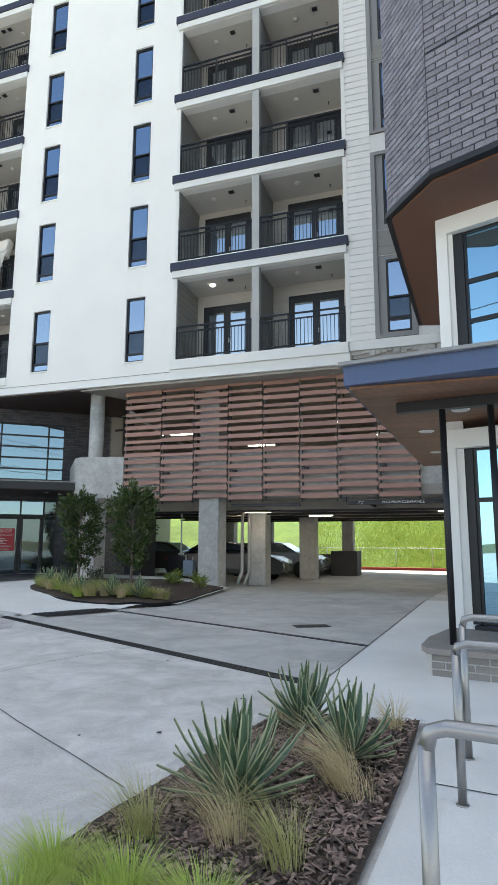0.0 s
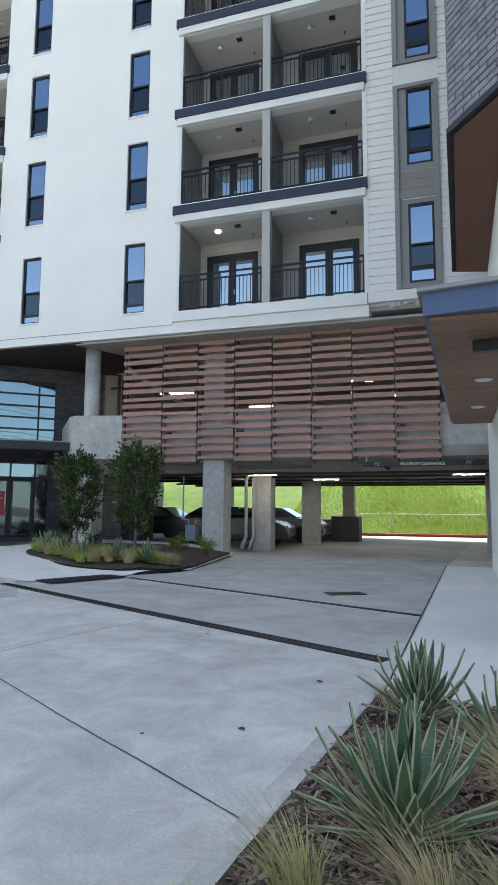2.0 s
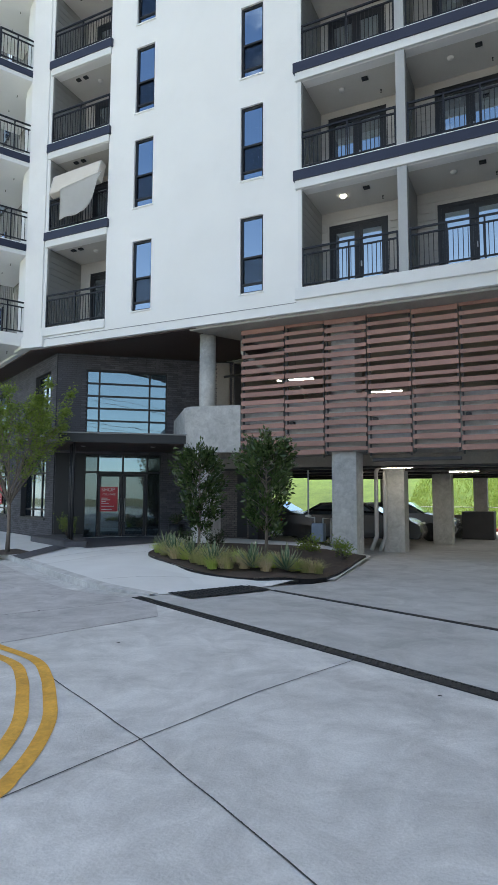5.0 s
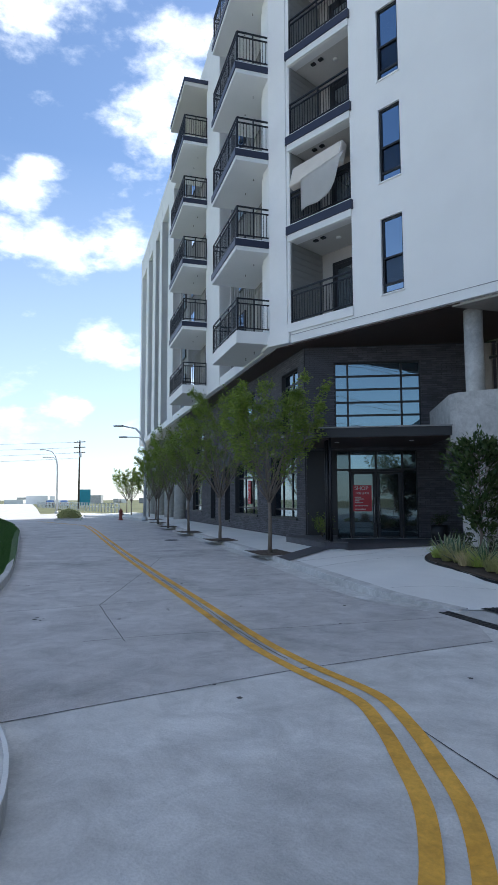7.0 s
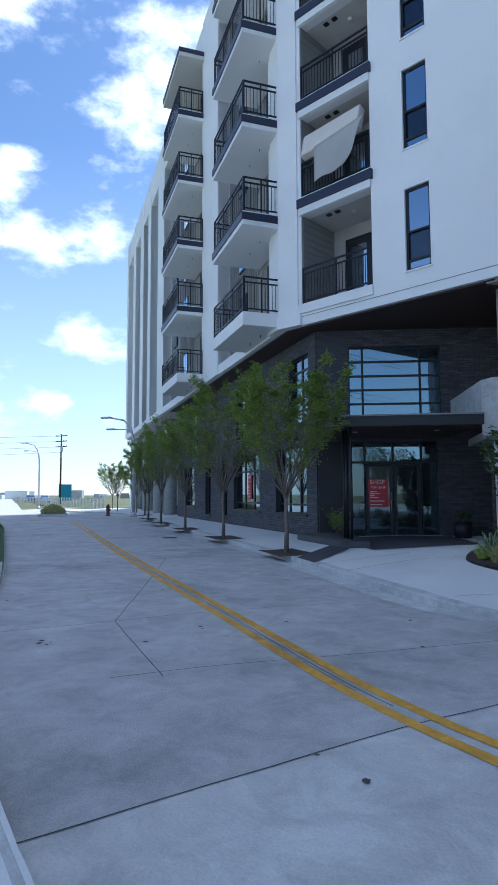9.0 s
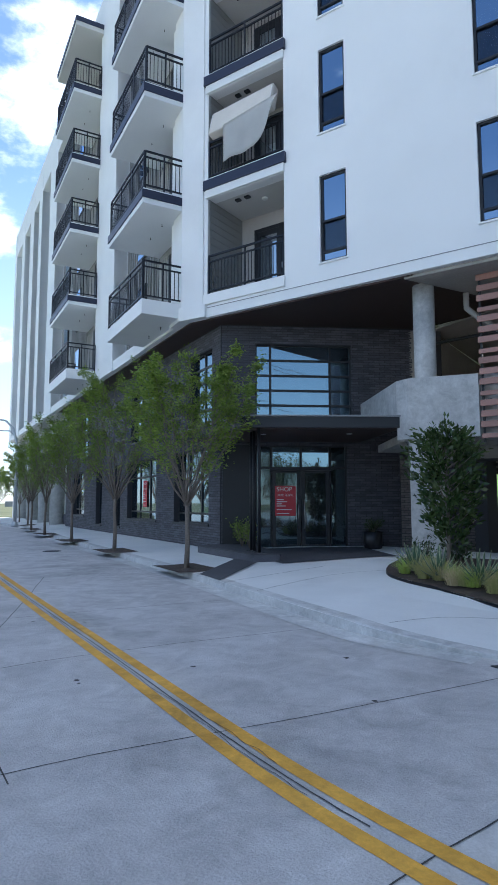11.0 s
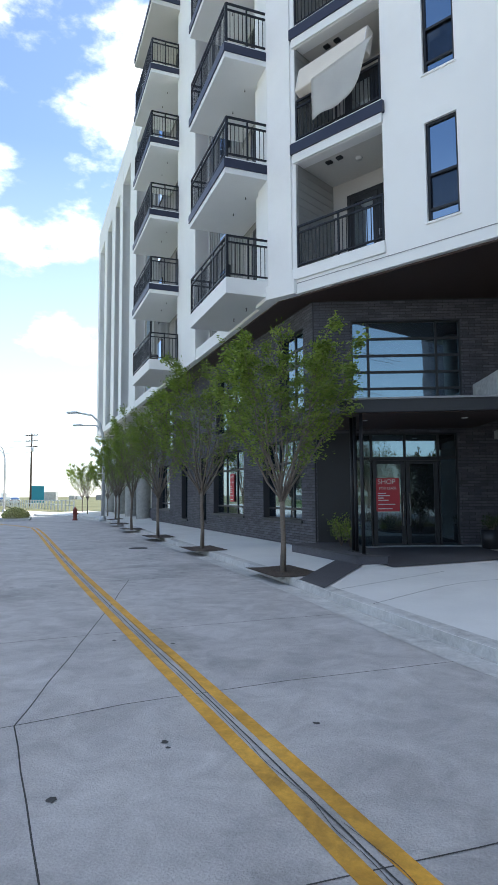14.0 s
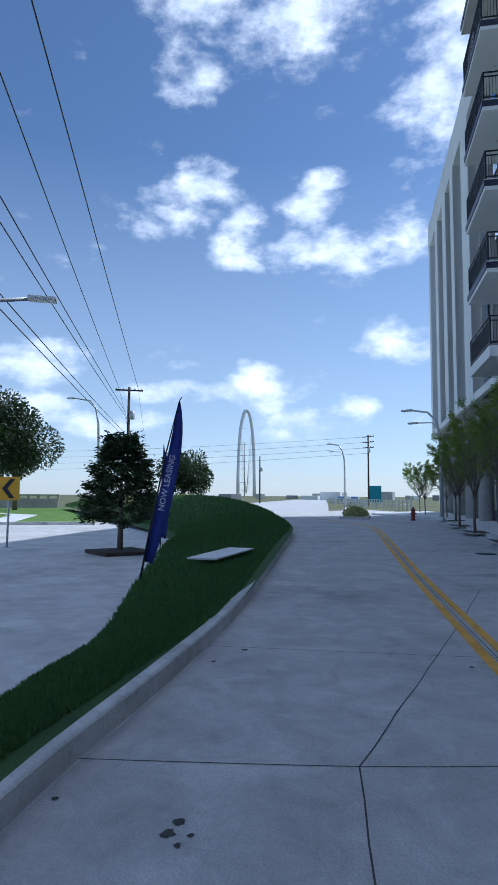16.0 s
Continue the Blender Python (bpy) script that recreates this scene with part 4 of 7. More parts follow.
# the corner pier, standing a little proud
part("corner_pier", prism([(-16.62, 15.78), (-17.3, 15.72), (-17.92, 16.06), (-17.9, 16.6), (-16.62, 16.2)], 6.29, ROOF - 0.01), STUCCO, bld, "white stucco corner pier")
part("pier_foot", prism([(-16.5, 15.72), (-17.32, 15.66), (-18.0, 16.03), (-17.9, 16.6), (-16.5, 16.2)], 6.268, 6.62), STUCCO, bld, "white stucco pier foot")

# the wing along the street; x runs against the way from the corner
def W(s):
    return -s


BACK_WALL = mat("balcony_back_wall", (0.36, 0.35, 0.33), 0.7, var=0.06)
wholes = []
for s0, s1 in ((1.0, 6.95), (9.75, 19.3), (21.4, 24.3), (25.5, 27.6), (29.2, 31.8), (33.2, 36.2)):
    wholes.append((W(s1), W(s0), 6.66, 21.45))
part("wall", wall_bm(W(37.2), W(0.4), 6.284, ROOF, 0.45, wholes), STUCCO, bld, "white stucco wing wall with piers", WING)
part("recessed_wall", nbox(W(36.6), W(19.3), 1.5, 1.7, 6.4, ROOF - 0.5), GREY_SIDING, bld, "grey recessed wall", WING)
part("recessed_wall", nbox(W(19.3), W(0.8), 0.5, 0.7, 6.4, ROOF - 0.5), GREY_SIDING, bld, "grey recessed wall", WING)
part("end_wall", nbox(W(37.2), W(36.9), 0.45, 14, 0, ROOF), STUCCO, bld, m=WING)
part("pier", nbox(W(9.6), W(6.95), -0.04, 1.5, 6.288, ROOF), STUCCO, bld, "white stucco pier", WING)
for s0, s1 in ((19.3, 21.4), (24.3, 25.5), (27.6, 29.2), (31.8, 33.2), (36.2, 37.2)):
    part("pier", nbox(W(s1), W(s0), -0.02, 1.5, 6.288, ROOF), STUCCO, bld, "white stucco pier", WING)
for z in street_floors[1:5]:
    for s0, s1 in ((21.4, 24.3), (25.5, 27.6), (29.2, 31.8), (33.2, 36.2)):
        part("spandrel", nbox(W(s1), W(s0), 0.9, 1.3, z - 0.4, z + 0.5), GREY_PANEL, bld, m=WING)
for z in street_floors[:5]:
    for s0, s1 in ((21.4, 24.3), (25.5, 27.6), (29.2, 31.8), (33.2, 36.2)):
        wd = part("window", nbox(W(s1), W(s0), 0.95, 1.05, z + 0.5, z + 2.5), FRAME, bld, m=WING)
        part("pane", nbox(W(s1) + 0.1, W(s0) - 0.1, 0.93, 0.945, z + 0.6, z + 2.4), GLASS, wd)
    for s in (4.6, 14.6, 17.4):
        wd = part("window", nbox(W(s + 0.9), W(s), 0.42, 0.5, z + 0.15, z + 2.2), FRAME, bld, m=WING)
        part("pane", nbox(W(s + 0.85), W(s + 0.05), 0.41, 0.415, z + 0.2, z + 1.1), GLASS, wd)
        part("pane", nbox(W(s + 0.85), W(s + 0.05), 0.41, 0.415, z + 1.16, z + 2.15), GLASS, wd)
# upright ribs on the recessed wall
rib = None
for z in street_floors[:5]:
    for i in range(14):
        for base in (3.4, 13.2):
            s = base + i * 0.26
            m = WING @ pose(W(s), 0.455, z)
            if rib is None:
                rib = part("rib", nbox(-0.03, 0.03, 0, 0.05, -0.35, 2.68), GREY_SIDING, bld, m=m)
            else:
                share("rib", rib, bld, m)


def bay_street(k, z, s0, s1, roof=False):
    """A projecting balcony of the wing."""
    if roof:
        b = part("balcony_roof", nbox(W(s1), W(s0), -1.2, 0.49, z - 0.45, z - 0.1, 0.01), SOFFIT_WHITE, bld, "flat roof over the top balcony", WING)
        part("dark_band", nbox(W(s1) - 0.03, W(s0) + 0.03, -1.23, 0.0, z - 0.25, z - 0.05), NAVY, b)
        return
    b = part("balcony", nbox(W(s1), W(s0), -1.19, 0.49, z - 0.40, z - 0.05 if k else z, 0.006), SOFFIT_WHITE if k else STUCCO, bld, "projecting balcony", WING)
    if k:
        part("white_drip", nbox(W(s1) - 0.004, W(s0) + 0.004, -1.205, 0.48, z - 0.42, z - 0.27, 0.006), SIDING, b, "white lower band")
        part("dark_band", nbox(W(s1) - 0.03, W(s0) + 0.03, -1.235, -0.045, z - 0.27, z - 0.045, 0.006), NAVY, b, "dark navy metal band")
        part("white_edge", nbox(W(s1), W(s0), -1.2, 0.49, z - 0.045, z, 0.006), SIDING, b)
    railing(b, [(W(s1) + 0.03, -0.05), (W(s1) + 0.03, -1.16), (W(s0) - 0.03, -1.16), (W(s0) - 0.03, -0.05)], z)
    french_door(b, W(s0 + 2.3), W(s0 + 0.7), 0.45, z + 0.004, 2.3)
    part("back_panel", nbox(W(s1 + 0.1), W(s0 + 0.6), 0.472, 0.495, z + 0.004, z + 2.4), BACK_WALL, b, "ribbed grey back wall")
    for i in range(int((s1 - s0 - 2.5) / 0.16)):
        part("rib", nbox(W(s0 + 2.45 + i * 0.16) - 0.02, W(s0 + 2.45 + i * 0.16) + 0.02, 0.44, 0.472, z + 0.004, z + 2.4), BACK_WALL, b)
    for i in range(2):
        part("sprinkler_head", lathe([(0.02, 0), (0.01, 0.02), (0.01, 0.06), (0.022, 0.065), (0.022, 0.08)], 8), FRAME, b, m=pose(W(s0 + 1 + i), -0.3, z - 0.48))


for k, z in enumerate(street_floors[:5]):
    bay_street(k, z, 0.0, 3.35)
    bay_street(k, z, 9.4, 13.2)
bay_street(9, street_floors[-1], 9.3, 13.3, roof=True)
bay_street(9, street_floors[-1], 0.0, 3.35, roof=True)


# ---- brickwork ----
def bricks_mesh(s0, s1, z0, z1, holes, bw, bh, gap, proud, take=None):
    """Bricks in running bond over a wall's face, joined; take(i): those left out to be set singly."""
    vs, fs, single = [], [], []
    rng = random.Random(int(s0 * 100 + z1 * 10))
    rows = int((z1 - z0) / bh)
    k = 0
    for r in range(rows):
        z = z0 + r * bh
        x = s0 - (bw / 2 if r % 2 else 0)
        while x < s1:
            a, b = max(x, s0) + gap / 2, min(x + bw, s1) - gap / 2
            x += bw
            if b - a < 0.03:
                continue
            zz0, zz1 = z + gap / 2, z + bh - gap / 2
            cuts = [(a, b)]
            for h in holes:
                if h[2] < (zz0 + zz1) / 2 < h[3]:
                    nxt = []
                    for p, q in cuts:
                        if q <= h[0] or p >= h[1]:
                            nxt.append((p, q))
                        else:
                            if p < h[0]:
                                nxt.append((p, h[0]))
                            if q > h[1]:
                                nxt.append((h[1], q))
                    cuts = nxt
            for p, q in cuts:
                if q - p < 0.03:
                    continue
                d = proud * rng.uniform(0.75, 1.15)
                if take and q - p > bw - gap - 0.002 and take(p, zz0):
                    single.append((p, zz0))
                    continue
                n = len(vs)
                c = 0.004
                vs += [(p, 0, zz0), (q, 0, zz0), (q, 0, zz1), (p, 0, zz1), (p + c, -d, zz0 + c), (q - c, -d, zz0 + c), (q - c, -d, zz1 - c), (p + c, -d, zz1 - c)]
                fs += [(n + 4, n + 5, n + 6, n + 7), (n, n + 1, n + 5, n + 4), (n + 1, n + 2, n + 6, n + 5), (n + 2, n + 3, n + 7, n + 6), (n + 3, n, n + 4, n + 7)]
    return vs, fs, single


def brick_face(parent, m, s0, s1, z0, z1, holes, bw, bh, material, gap=0.012, proud=0.012, take=None):
    vs, fs, single = bricks_mesh(s0, s1, z0, z1, holes, bw, bh, gap, proud, take)
    me = bpy.data.meshes.new("brickwork")
    me.from_pydata(vs, [], fs)
    me.materials.append(material)
    ob = new("brickwork", me)
    ob.parent = parent
    ob.matrix_basis = m
    tagged(ob, "courses of bricks in running bond", kind="stuff")
    first = None
    for x, z in single:
        mm = m @ pose(x, 0, z)
        if first is None:
            b2 = bmesh.new()
            w, h, c = bw - gap, bh - gap, 0.004
            v = [b2.verts.new(p) for p in ((0, 0, 0), (w, 0, 0), (w, 0, h), (0, 0, h), (c, -proud, c), (w - c, -proud, c), (w - c, -proud, h - c), (c, -proud, h - c))]
            for f in ((4, 5, 6, 7), (0, 1, 5, 4), (1, 2, 6, 5), (2, 3, 7, 6), (3, 0, 4, 7)):
                b2.faces.new([v[i] for i in f])
            first = part("brick", b2, material, parent, m=mm)
        else:
            share("brick", first, parent, mm)


# ---- the corner shop and the street front below the wing ----
SHOP = frame_at(-15.8, 17.08, 39.7)
STREET = frame_at(-16.53, 16.47, -WANG)
shop = thing("corner_shop", "dark brick corner shop with steel-framed glazing, to let", "shop")
s_holes = [(0.0, 2.62, 3.66, 5.72), (0.0, 2.46, 0.08, 2.95)]
part("wall", wall_bm(-0.93, 5.2, 0.0, 6.27, 0.3, s_holes), MORTAR_DARK, shop, "dark mortar wall", SHOP)
brick_face(shop, SHOP, -0.93, 5.0, 0.1, 6.25, s_holes, 0.30, 0.068, DARK_BRICK, take=lambda x, z: x < 0 and 3.5 < z < 6.2)
st_holes = [(-3.35, -0.75, 0.85, 2.95), (-8.25, -5.0, 0.85, 2.95), (-10.1, -9.2, 0.5, 2.95), (-13.0, -12.0, 0.5, 2.95), (-17.7, -15.2, 0.85, 2.95),
            (-2.1, -0.55, 3.66, 5.72), (-7.9, -5.2, 3.66, 5.72), (-17.0, -14.5, 3.66, 5.72)]
part("wall", wall_bm(-19.5, 0.0, 0.0, 6.27, 0.3, st_holes), MORTAR_DARK, shop, "dark mortar wall", STREET)
brick_face(shop, STREET, -19.5, 0.0, 0.1, 6.25, st_holes, 0.30, 0.068, DARK_BRICK)
part("side_wall", nbox(-19.5, -19.2, 0.3, 12, 0, 6.27), MORTAR_DARK, shop, m=STREET)


def gridded(parent, m, x0, x1, z0, z1, xs, zs, glass, deep=0.10):
    """A steel window: a frame ring with glazing bars between its holes, and its panes."""
    t = 0.03
    xe, ze = [x0] + xs + [x1], [z0] + zs + [z1]
    hs = [(a + t, b - t, c + t, d - t) for a, b in zip(xe, xe[1:]) for c, d in zip(ze, ze[1:])]
    w = part("window", wall_bm(x0, x1, z0, z1, 0.07, hs), FRAME, parent, "dark steel framed window", m @ pose(0, deep, 0))
    for h in hs:
        part("pane", nbox(h[0] - 0.005, h[1] + 0.005, 0.03, 0.038, h[2] - 0.005, h[3] + 0.005), glass, w)
    part("sill", nbox(x0 - 0.05, x1 + 0.05, -deep - 0.05, 0.02, z0 - 0.07, z0 - 0.004, 0.006), FRAME, w, "dark sill")
    return w


gridded(shop, SHOP, 0.0, 2.62, 3.66, 5.72, [0.40, 2.05], [4.06, 4.47, 4.88, 5.30], SHOP_GLASS)
gridded(shop, SHOP, 0.0, 0.42, 0.08, 2.95, [], [2.36], SHOP_DOOR_GLASS)
gridded(shop, SHOP, 0.42, 2.02, 2.36, 2.95, [1.22], [], SHOP_GLASS)
gridded(shop, SHOP, 2.02, 2.46, 0.08, 2.95, [], [2.36], SHOP_DOOR_GLASS)
for x0, x1 in ((0.44, 1.21), (1.23, 2.0)):
    d = part("door", wall_bm(x0, x1, 0.09, 2.34, 0.05, [(x0 + 0.10, x1 - 0.10, 0.32, 2.22)]), FRAME, shop, "dark glazed shop door leaf", SHOP @ pose(0, 0.10, 0))
    part("pane", nbox(x0 + 0.09, x1 - 0.09, 0.02, 0.028, 0.31, 2.23), SHOP_DOOR_GLASS, d)
    xh = x1 - 0.07 if x0 < 1 else x0 + 0.07
    part("pull_handle", tube([(xh, -0.01, 0.75), (xh, -0.07, 0.75), (xh, -0.07, 1.5), (xh, -0.01, 1.5)], 0.014, 8), STEEL, d, "steel pull handle")
gridded(shop, STREET, -3.35, -0.75, 0.85, 2.95, [-2.5, -1.6], [1.12, 2.35], SHOP_GLASS, 0.16)
gridded(shop, STREET, -8.25, -5.0, 0.85, 2.95, [-7.2, -6.1], [1.12, 2.35], SHOP_GLASS, 0.16)
gridded(shop, STREET, -17.7, -15.2, 0.85, 2.95, [-16.9, -16.0], [1.12, 2.35], SHOP_GLASS, 0.16)
for x0, x1 in ((-10.1, -9.2), (-13.0, -12.0)):
    gridded(shop, STREET, x0, x1, 0.5, 2.95, [], [2.35], SHOP_GLASS, 0.16)
for x0, x1, xs in ((-2.1, -0.55, [-1.3]), (-7.9, -5.2, [-7.0, -6.1]), (-17.0, -14.5, [-16.1, -15.3])):
    gridded(shop, STREET, x0, x1, 3.66, 5.72, xs, [4.06, 4.47, 4.88, 5.30], SHOP_GLASS, 0.12)
# inside: a bare floor, back wall and ceiling behind the glass
part("floor_slab", prism([(-16.4, 16.6), (-13.6, 19.0), (-14.5, 28), (-32, 29), (-33.6, 25.4)], -0.1, 0.08), CONCRETE, shop)
part("upper_floor", prism([(-16.3, 16.75), (-13.6, 19.0), (-14.5, 28), (-32, 29), (-33.4, 25.6)], 3.02, 3.4), CONCRETE, shop)
part("back_wall", prism([(-14.5, 27.7), (-14.5, 28), (-32, 29), (-32, 28.7)], 0, 6.27), GREY_PANEL, shop)
part("party_wall", prism([(-12.1, 20.2), (-11.9, 20.4), (-13.9, 28), (-14.5, 28)], 0, 6.27), GREY_PANEL, shop)
# the lease sign in the door and one in a street window
def lease_sign(owner_m, w, h):
    s = thing("lease_sign", "red paper letting sign with white lettering taped inside the glass", "sign", owner_m, group="letting signs")
    part("sheet", nbox(-w / 2, w / 2, 0, 0.004, -h / 2, h / 2), RED_SIGN, s)
    part("lettering", text_bm("SHOP", w * 0.30, 0.001), WHITE_PAINT, s, "white capital letters", pose(-w * 0.05, -0.003, h * 0.38))
    part("lettering", text_bm("FOR LEASE", w * 0.155, 0.001), WHITE_PAINT, s, "white capital letters", pose(0, -0.003, h * 0.19))
    for i, (lw, z) in enumerate(((0.34, 0.04), (0.50, -0.03), (0.24, -0.10), (0.44, -0.17), (0.72, -0.29), (0.6, -0.42))):
        part("text_bar", nbox(-w * 0.42, -w * 0.42 + w * lw, -0.004, -0.001, h * z - 0.012, h * z + 0.012), WHITE_PAINT, s)
    return s


lease_sign(SHOP @ pose(0.79, 0.082, 1.48), 0.56, 0.80)
lease_sign(STREET @ pose(-6.6, 0.15, 1.75), 0.42, 0.95)

# canopy over the shop's corner
can = thing("shop_canopy", "dark metal canopy over the shop entrance", "canopy")
CAN = [(-11.45, 16.45), (-14.35, 14.32), (-17.9, 16.2), (-16.5, 16.5), (-13.6, 18.9)]
part("fascia", prism(CAN, 3.06, 3.30), FRAME, can, "dark metal fascia")
part("cap_flashing", prism([(-11.40, 16.44), (-14.35, 14.27), (-17.98, 16.2), (-16.5, 16.6), (-13.5, 18.95)], 3.30, 3.335), GREY_PANEL, can, "grey cap flashing")
part("soffit", prism([(-11.6, 16.5), (-14.35, 14.45), (-17.7, 16.2), (-16.5, 16.45), (-13.6, 18.8)], 3.045, 3.062), DARK_SOFFIT, can, "dark brown soffit")
for x, y in ((-14.6, 15.6), (-12.9, 16.7)):
    dl = part("downlight", lathe([(0.001, 0), (0.06, 0), (0.075, 0.012)], 14), WHITE_PAINT, can, "small round downlight", pose(x, y, 3.032))
for x, y in ((-14.1, 14.66), (-14.45, 14.98), (-14.62, 15.12)):
    part("post", tube([(x, y, 0.3), (x, y, 3.05)], 0.036, 10), BLACK_STEEL, can, "black steel post")
    part("base_plate", nbox(x - 0.08, x + 0.08, y - 0.08, y + 0.08, 0.355, 0.37), BLACK_STEEL, can)
pod = thing("brick_plinth", "low dark brick plinth under the canopy posts", "plinth")
POD = [(-13.6, 14.68), (-14.1, 14.4), (-16.7, 15.75), (-16.5, 16.42), (-15.85, 16.95)]
part("base", prism(POD, 0.05, 0.34), DARK_BRICK, pod)
part("coping", prism([(-13.55, 14.68), (-14.1, 14.36), (-16.75, 15.75), (-16.5, 16.42), (-15.85, 16.95)], 0.34, 0.36), DARK_PAVE, pod, "dark stone coping")
part("side_panel", nbox(-0.9, 0.0, -0.04, -0.015, 0.36, 2.96), FRAME, pod, "dark metal wall panel", SHOP)

# soffits under the raised storeys
soff = thing("soffit", "dark brown metal soffit under the raised storeys", "soffit", kind="structure")
part("soffit_panel", prism([(-17.2, 15.95), (-11.0, 15.95), (-9.4, 19.3), (-12.4, 20.0), (-16.2, 17.0), (-33.2, 25.7), (-33.4, 24.35)], 6.24, 6.275), DARK_SOFFIT, soff)
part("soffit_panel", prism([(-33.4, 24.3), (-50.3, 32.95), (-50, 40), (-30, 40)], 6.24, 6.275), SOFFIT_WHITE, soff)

# ---- the garage under the building ----
gar = thing("parking_garage", "two-level concrete parking garage under the building", "garage")
part("deck", prism([(-10.0, 16.75), (8.7, 16.75), (8.7, 27.5), (-11.9, 27.5), (-11.9, 20.3)], 2.72, 3.0), CEILING, gar, "concrete parking deck")
part("upper_ceiling", prism([(-11.2, 15.95), (8.7, 15.95), (8.7, 27.5), (-11.9, 27.5), (-12.0, 20.2), (-9.6, 19.0)], 6.20, 6.27), CEILING, gar)
part("upper_back_wall", nbox(-12, 8.7, 27.2, 27.5, 3.0, 6.27), CEILING, gar)
part("guard_wall", nbox(-10.1, 1.2, 16.78, 16.98, 2.79, 4.12, 0.01), CONCRETE, gar, "pale cast concrete guard wall")
part("guard_wall", prism([(-11.62, 16.42), (-11.3, 16.25), (-9.9, 16.56), (-9.9, 16.80), (-11.3, 16.62)], 2.79, 4.1), CONCRETE, gar, "pale cast concrete guard wall")
part("guard_wall", prism([(-11.62, 16.42), (-11.42, 16.62), (-13.45, 19.15), (-13.65, 18.98)], 3.34, 4.1), CONCRETE, gar, "pale cast concrete guard wall")
part("ramp_edge", prism([(-11.5, 16.55), (-11.2, 16.6), (-11.6, 20.0), (-13.3, 19.3)], 2.78, 2.97), CONCRETE, gar)
for (x, y, w, z0, z1) in ((-11.05, 16.72, 0.62, 0.0, 2.79), (-7.02, 17.1, 0.66, 0.0, 6.24), (0.9, 21.6, 0.6, 0, 2.72), (-6.28, 19.5, 0.60, 0, 2.72), (-5.5, 23.3, 0.62, 0, 2.72), (-4.6, 27.0, 0.5, 0, 2.72), (-10.2, 27.0, 0.5, 0, 2.72), (-8.3, 27.0, 0.4, 0, 2.72), (3.5, 27, 0.5, 0, 2.72), (0.9, 16.9, 0.5, 0, 6.2)):
    part("column", nbox(x - w / 2, x + w / 2, y - w / 2, y + w / 2, z0, z1, 0.025), CONCRETE, gar, "cast concrete column")
part("column", tube([(-11.05, 16.72, 2.79), (-11.05, 16.72, 6.24)], 0.235, 20), CONCRETE, gar, "round cast concrete column")
for y in (18.2, 20.6, 23.0, 25.4, 27.2):
    part("beam", nbox(-11.8, 8.7, y - 0.15, y + 0.15, 2.42, 2.72, 0.01), CEILING, gar, "concrete deck beam")
for y in (17.6, 19.4, 21.8, 24.2, 26.3):
    part("sprinkler_pipe", tube([(-11.5, y, 2.36), (8, y, 2.36)], 0.035, 8), PIPE_BLACK, gar, "black sprinkler pipe")
part("sprinkler_pipe", tube([(-2.2, 17, 2.5), (-2.2, 27, 2.5)], 0.05, 8), PIPE_BLACK, gar, "black sprinkler pipe")
part("sprinkler_pipe", tube([(-11.5, 18.6, 5.4), (-9.0, 18.2, 5.4), (6, 18.2, 5.4)], 0.04, 8), PIPE_BLACK, gar, "black sprinkler pipe")
part("drain_pipe", tube([(-10.35, 17.6, 6.2), (-10.35, 17.6, 5.85), (-10.1, 17.8, 5.6), (-8.8, 19.2, 4.7)], 0.07, 10), PVC, gar, "painted drain pipe")
for x, y in ((-6.72, 19.12), (-6.45, 19.05)):
    part("drain_pipe", tube([(x + 0.05, y, 2.7), (x + 0.05, y, 2.45), (x - 0.05, y, 2.3), (x - 0.05, y, 0.45), (x - 0.12, y - 0.05, 0.25), (x - 0.18, y - 0.1, 0.05)], 0.06, 10), PVC, gar, "painted drain pipe")
part("side_wall", prism([(-10.6, 18.6), (-10.3, 18.6), (-10.3, 19.35), (-10.6, 19.35)], 0, 2.72), MORTAR_DARK, gar)
part("upper_side_wall", prism([(-12.3, 20.2), (-12.0, 20.2), (-12.0, 27.5), (-12.3, 27.5)], 3.0, 6.2), CEILING, gar)
part("upper_side_wall", prism([(-12.1, 20.3), (-12.1, 20.05), (-13.9, 19.0), (-13.9, 19.3)], 3.3, 6.2), CEILING, gar)
part("side_wall", prism([(-12.8, 19.6), (-12.6, 19.4), (-10.3, 19.35), (-10.3, 19.65)], 0, 2.72), MORTAR_DARK, gar)
brick_face(gar, frame_at(-12.7, 19.4, -1), 0, 2.4, 0, 2.7, [(1.3, 1.65, 0.3, 2.3)], 0.2, 0.068, BROWN_BRICK)
part("low_wall", nbox(-11.9, -9.9, 27.0, 27.4, 0, 0.85), CEILING, gar)
part("dark_enclosure", nbox(-5.25, -4.1, 26.2, 27.3, 0, 1.05, 0.02), DARK_PAVE, gar, "dark painted enclosure wall")
part("low_wall", nbox(-9.9, -5.3, 27.1, 27.35, 0, 0.9), CEILING, gar)
part("right_wall", nbox(4.2, 4.5, 17, 27.4, 0, 2.72), CEILING, gar)
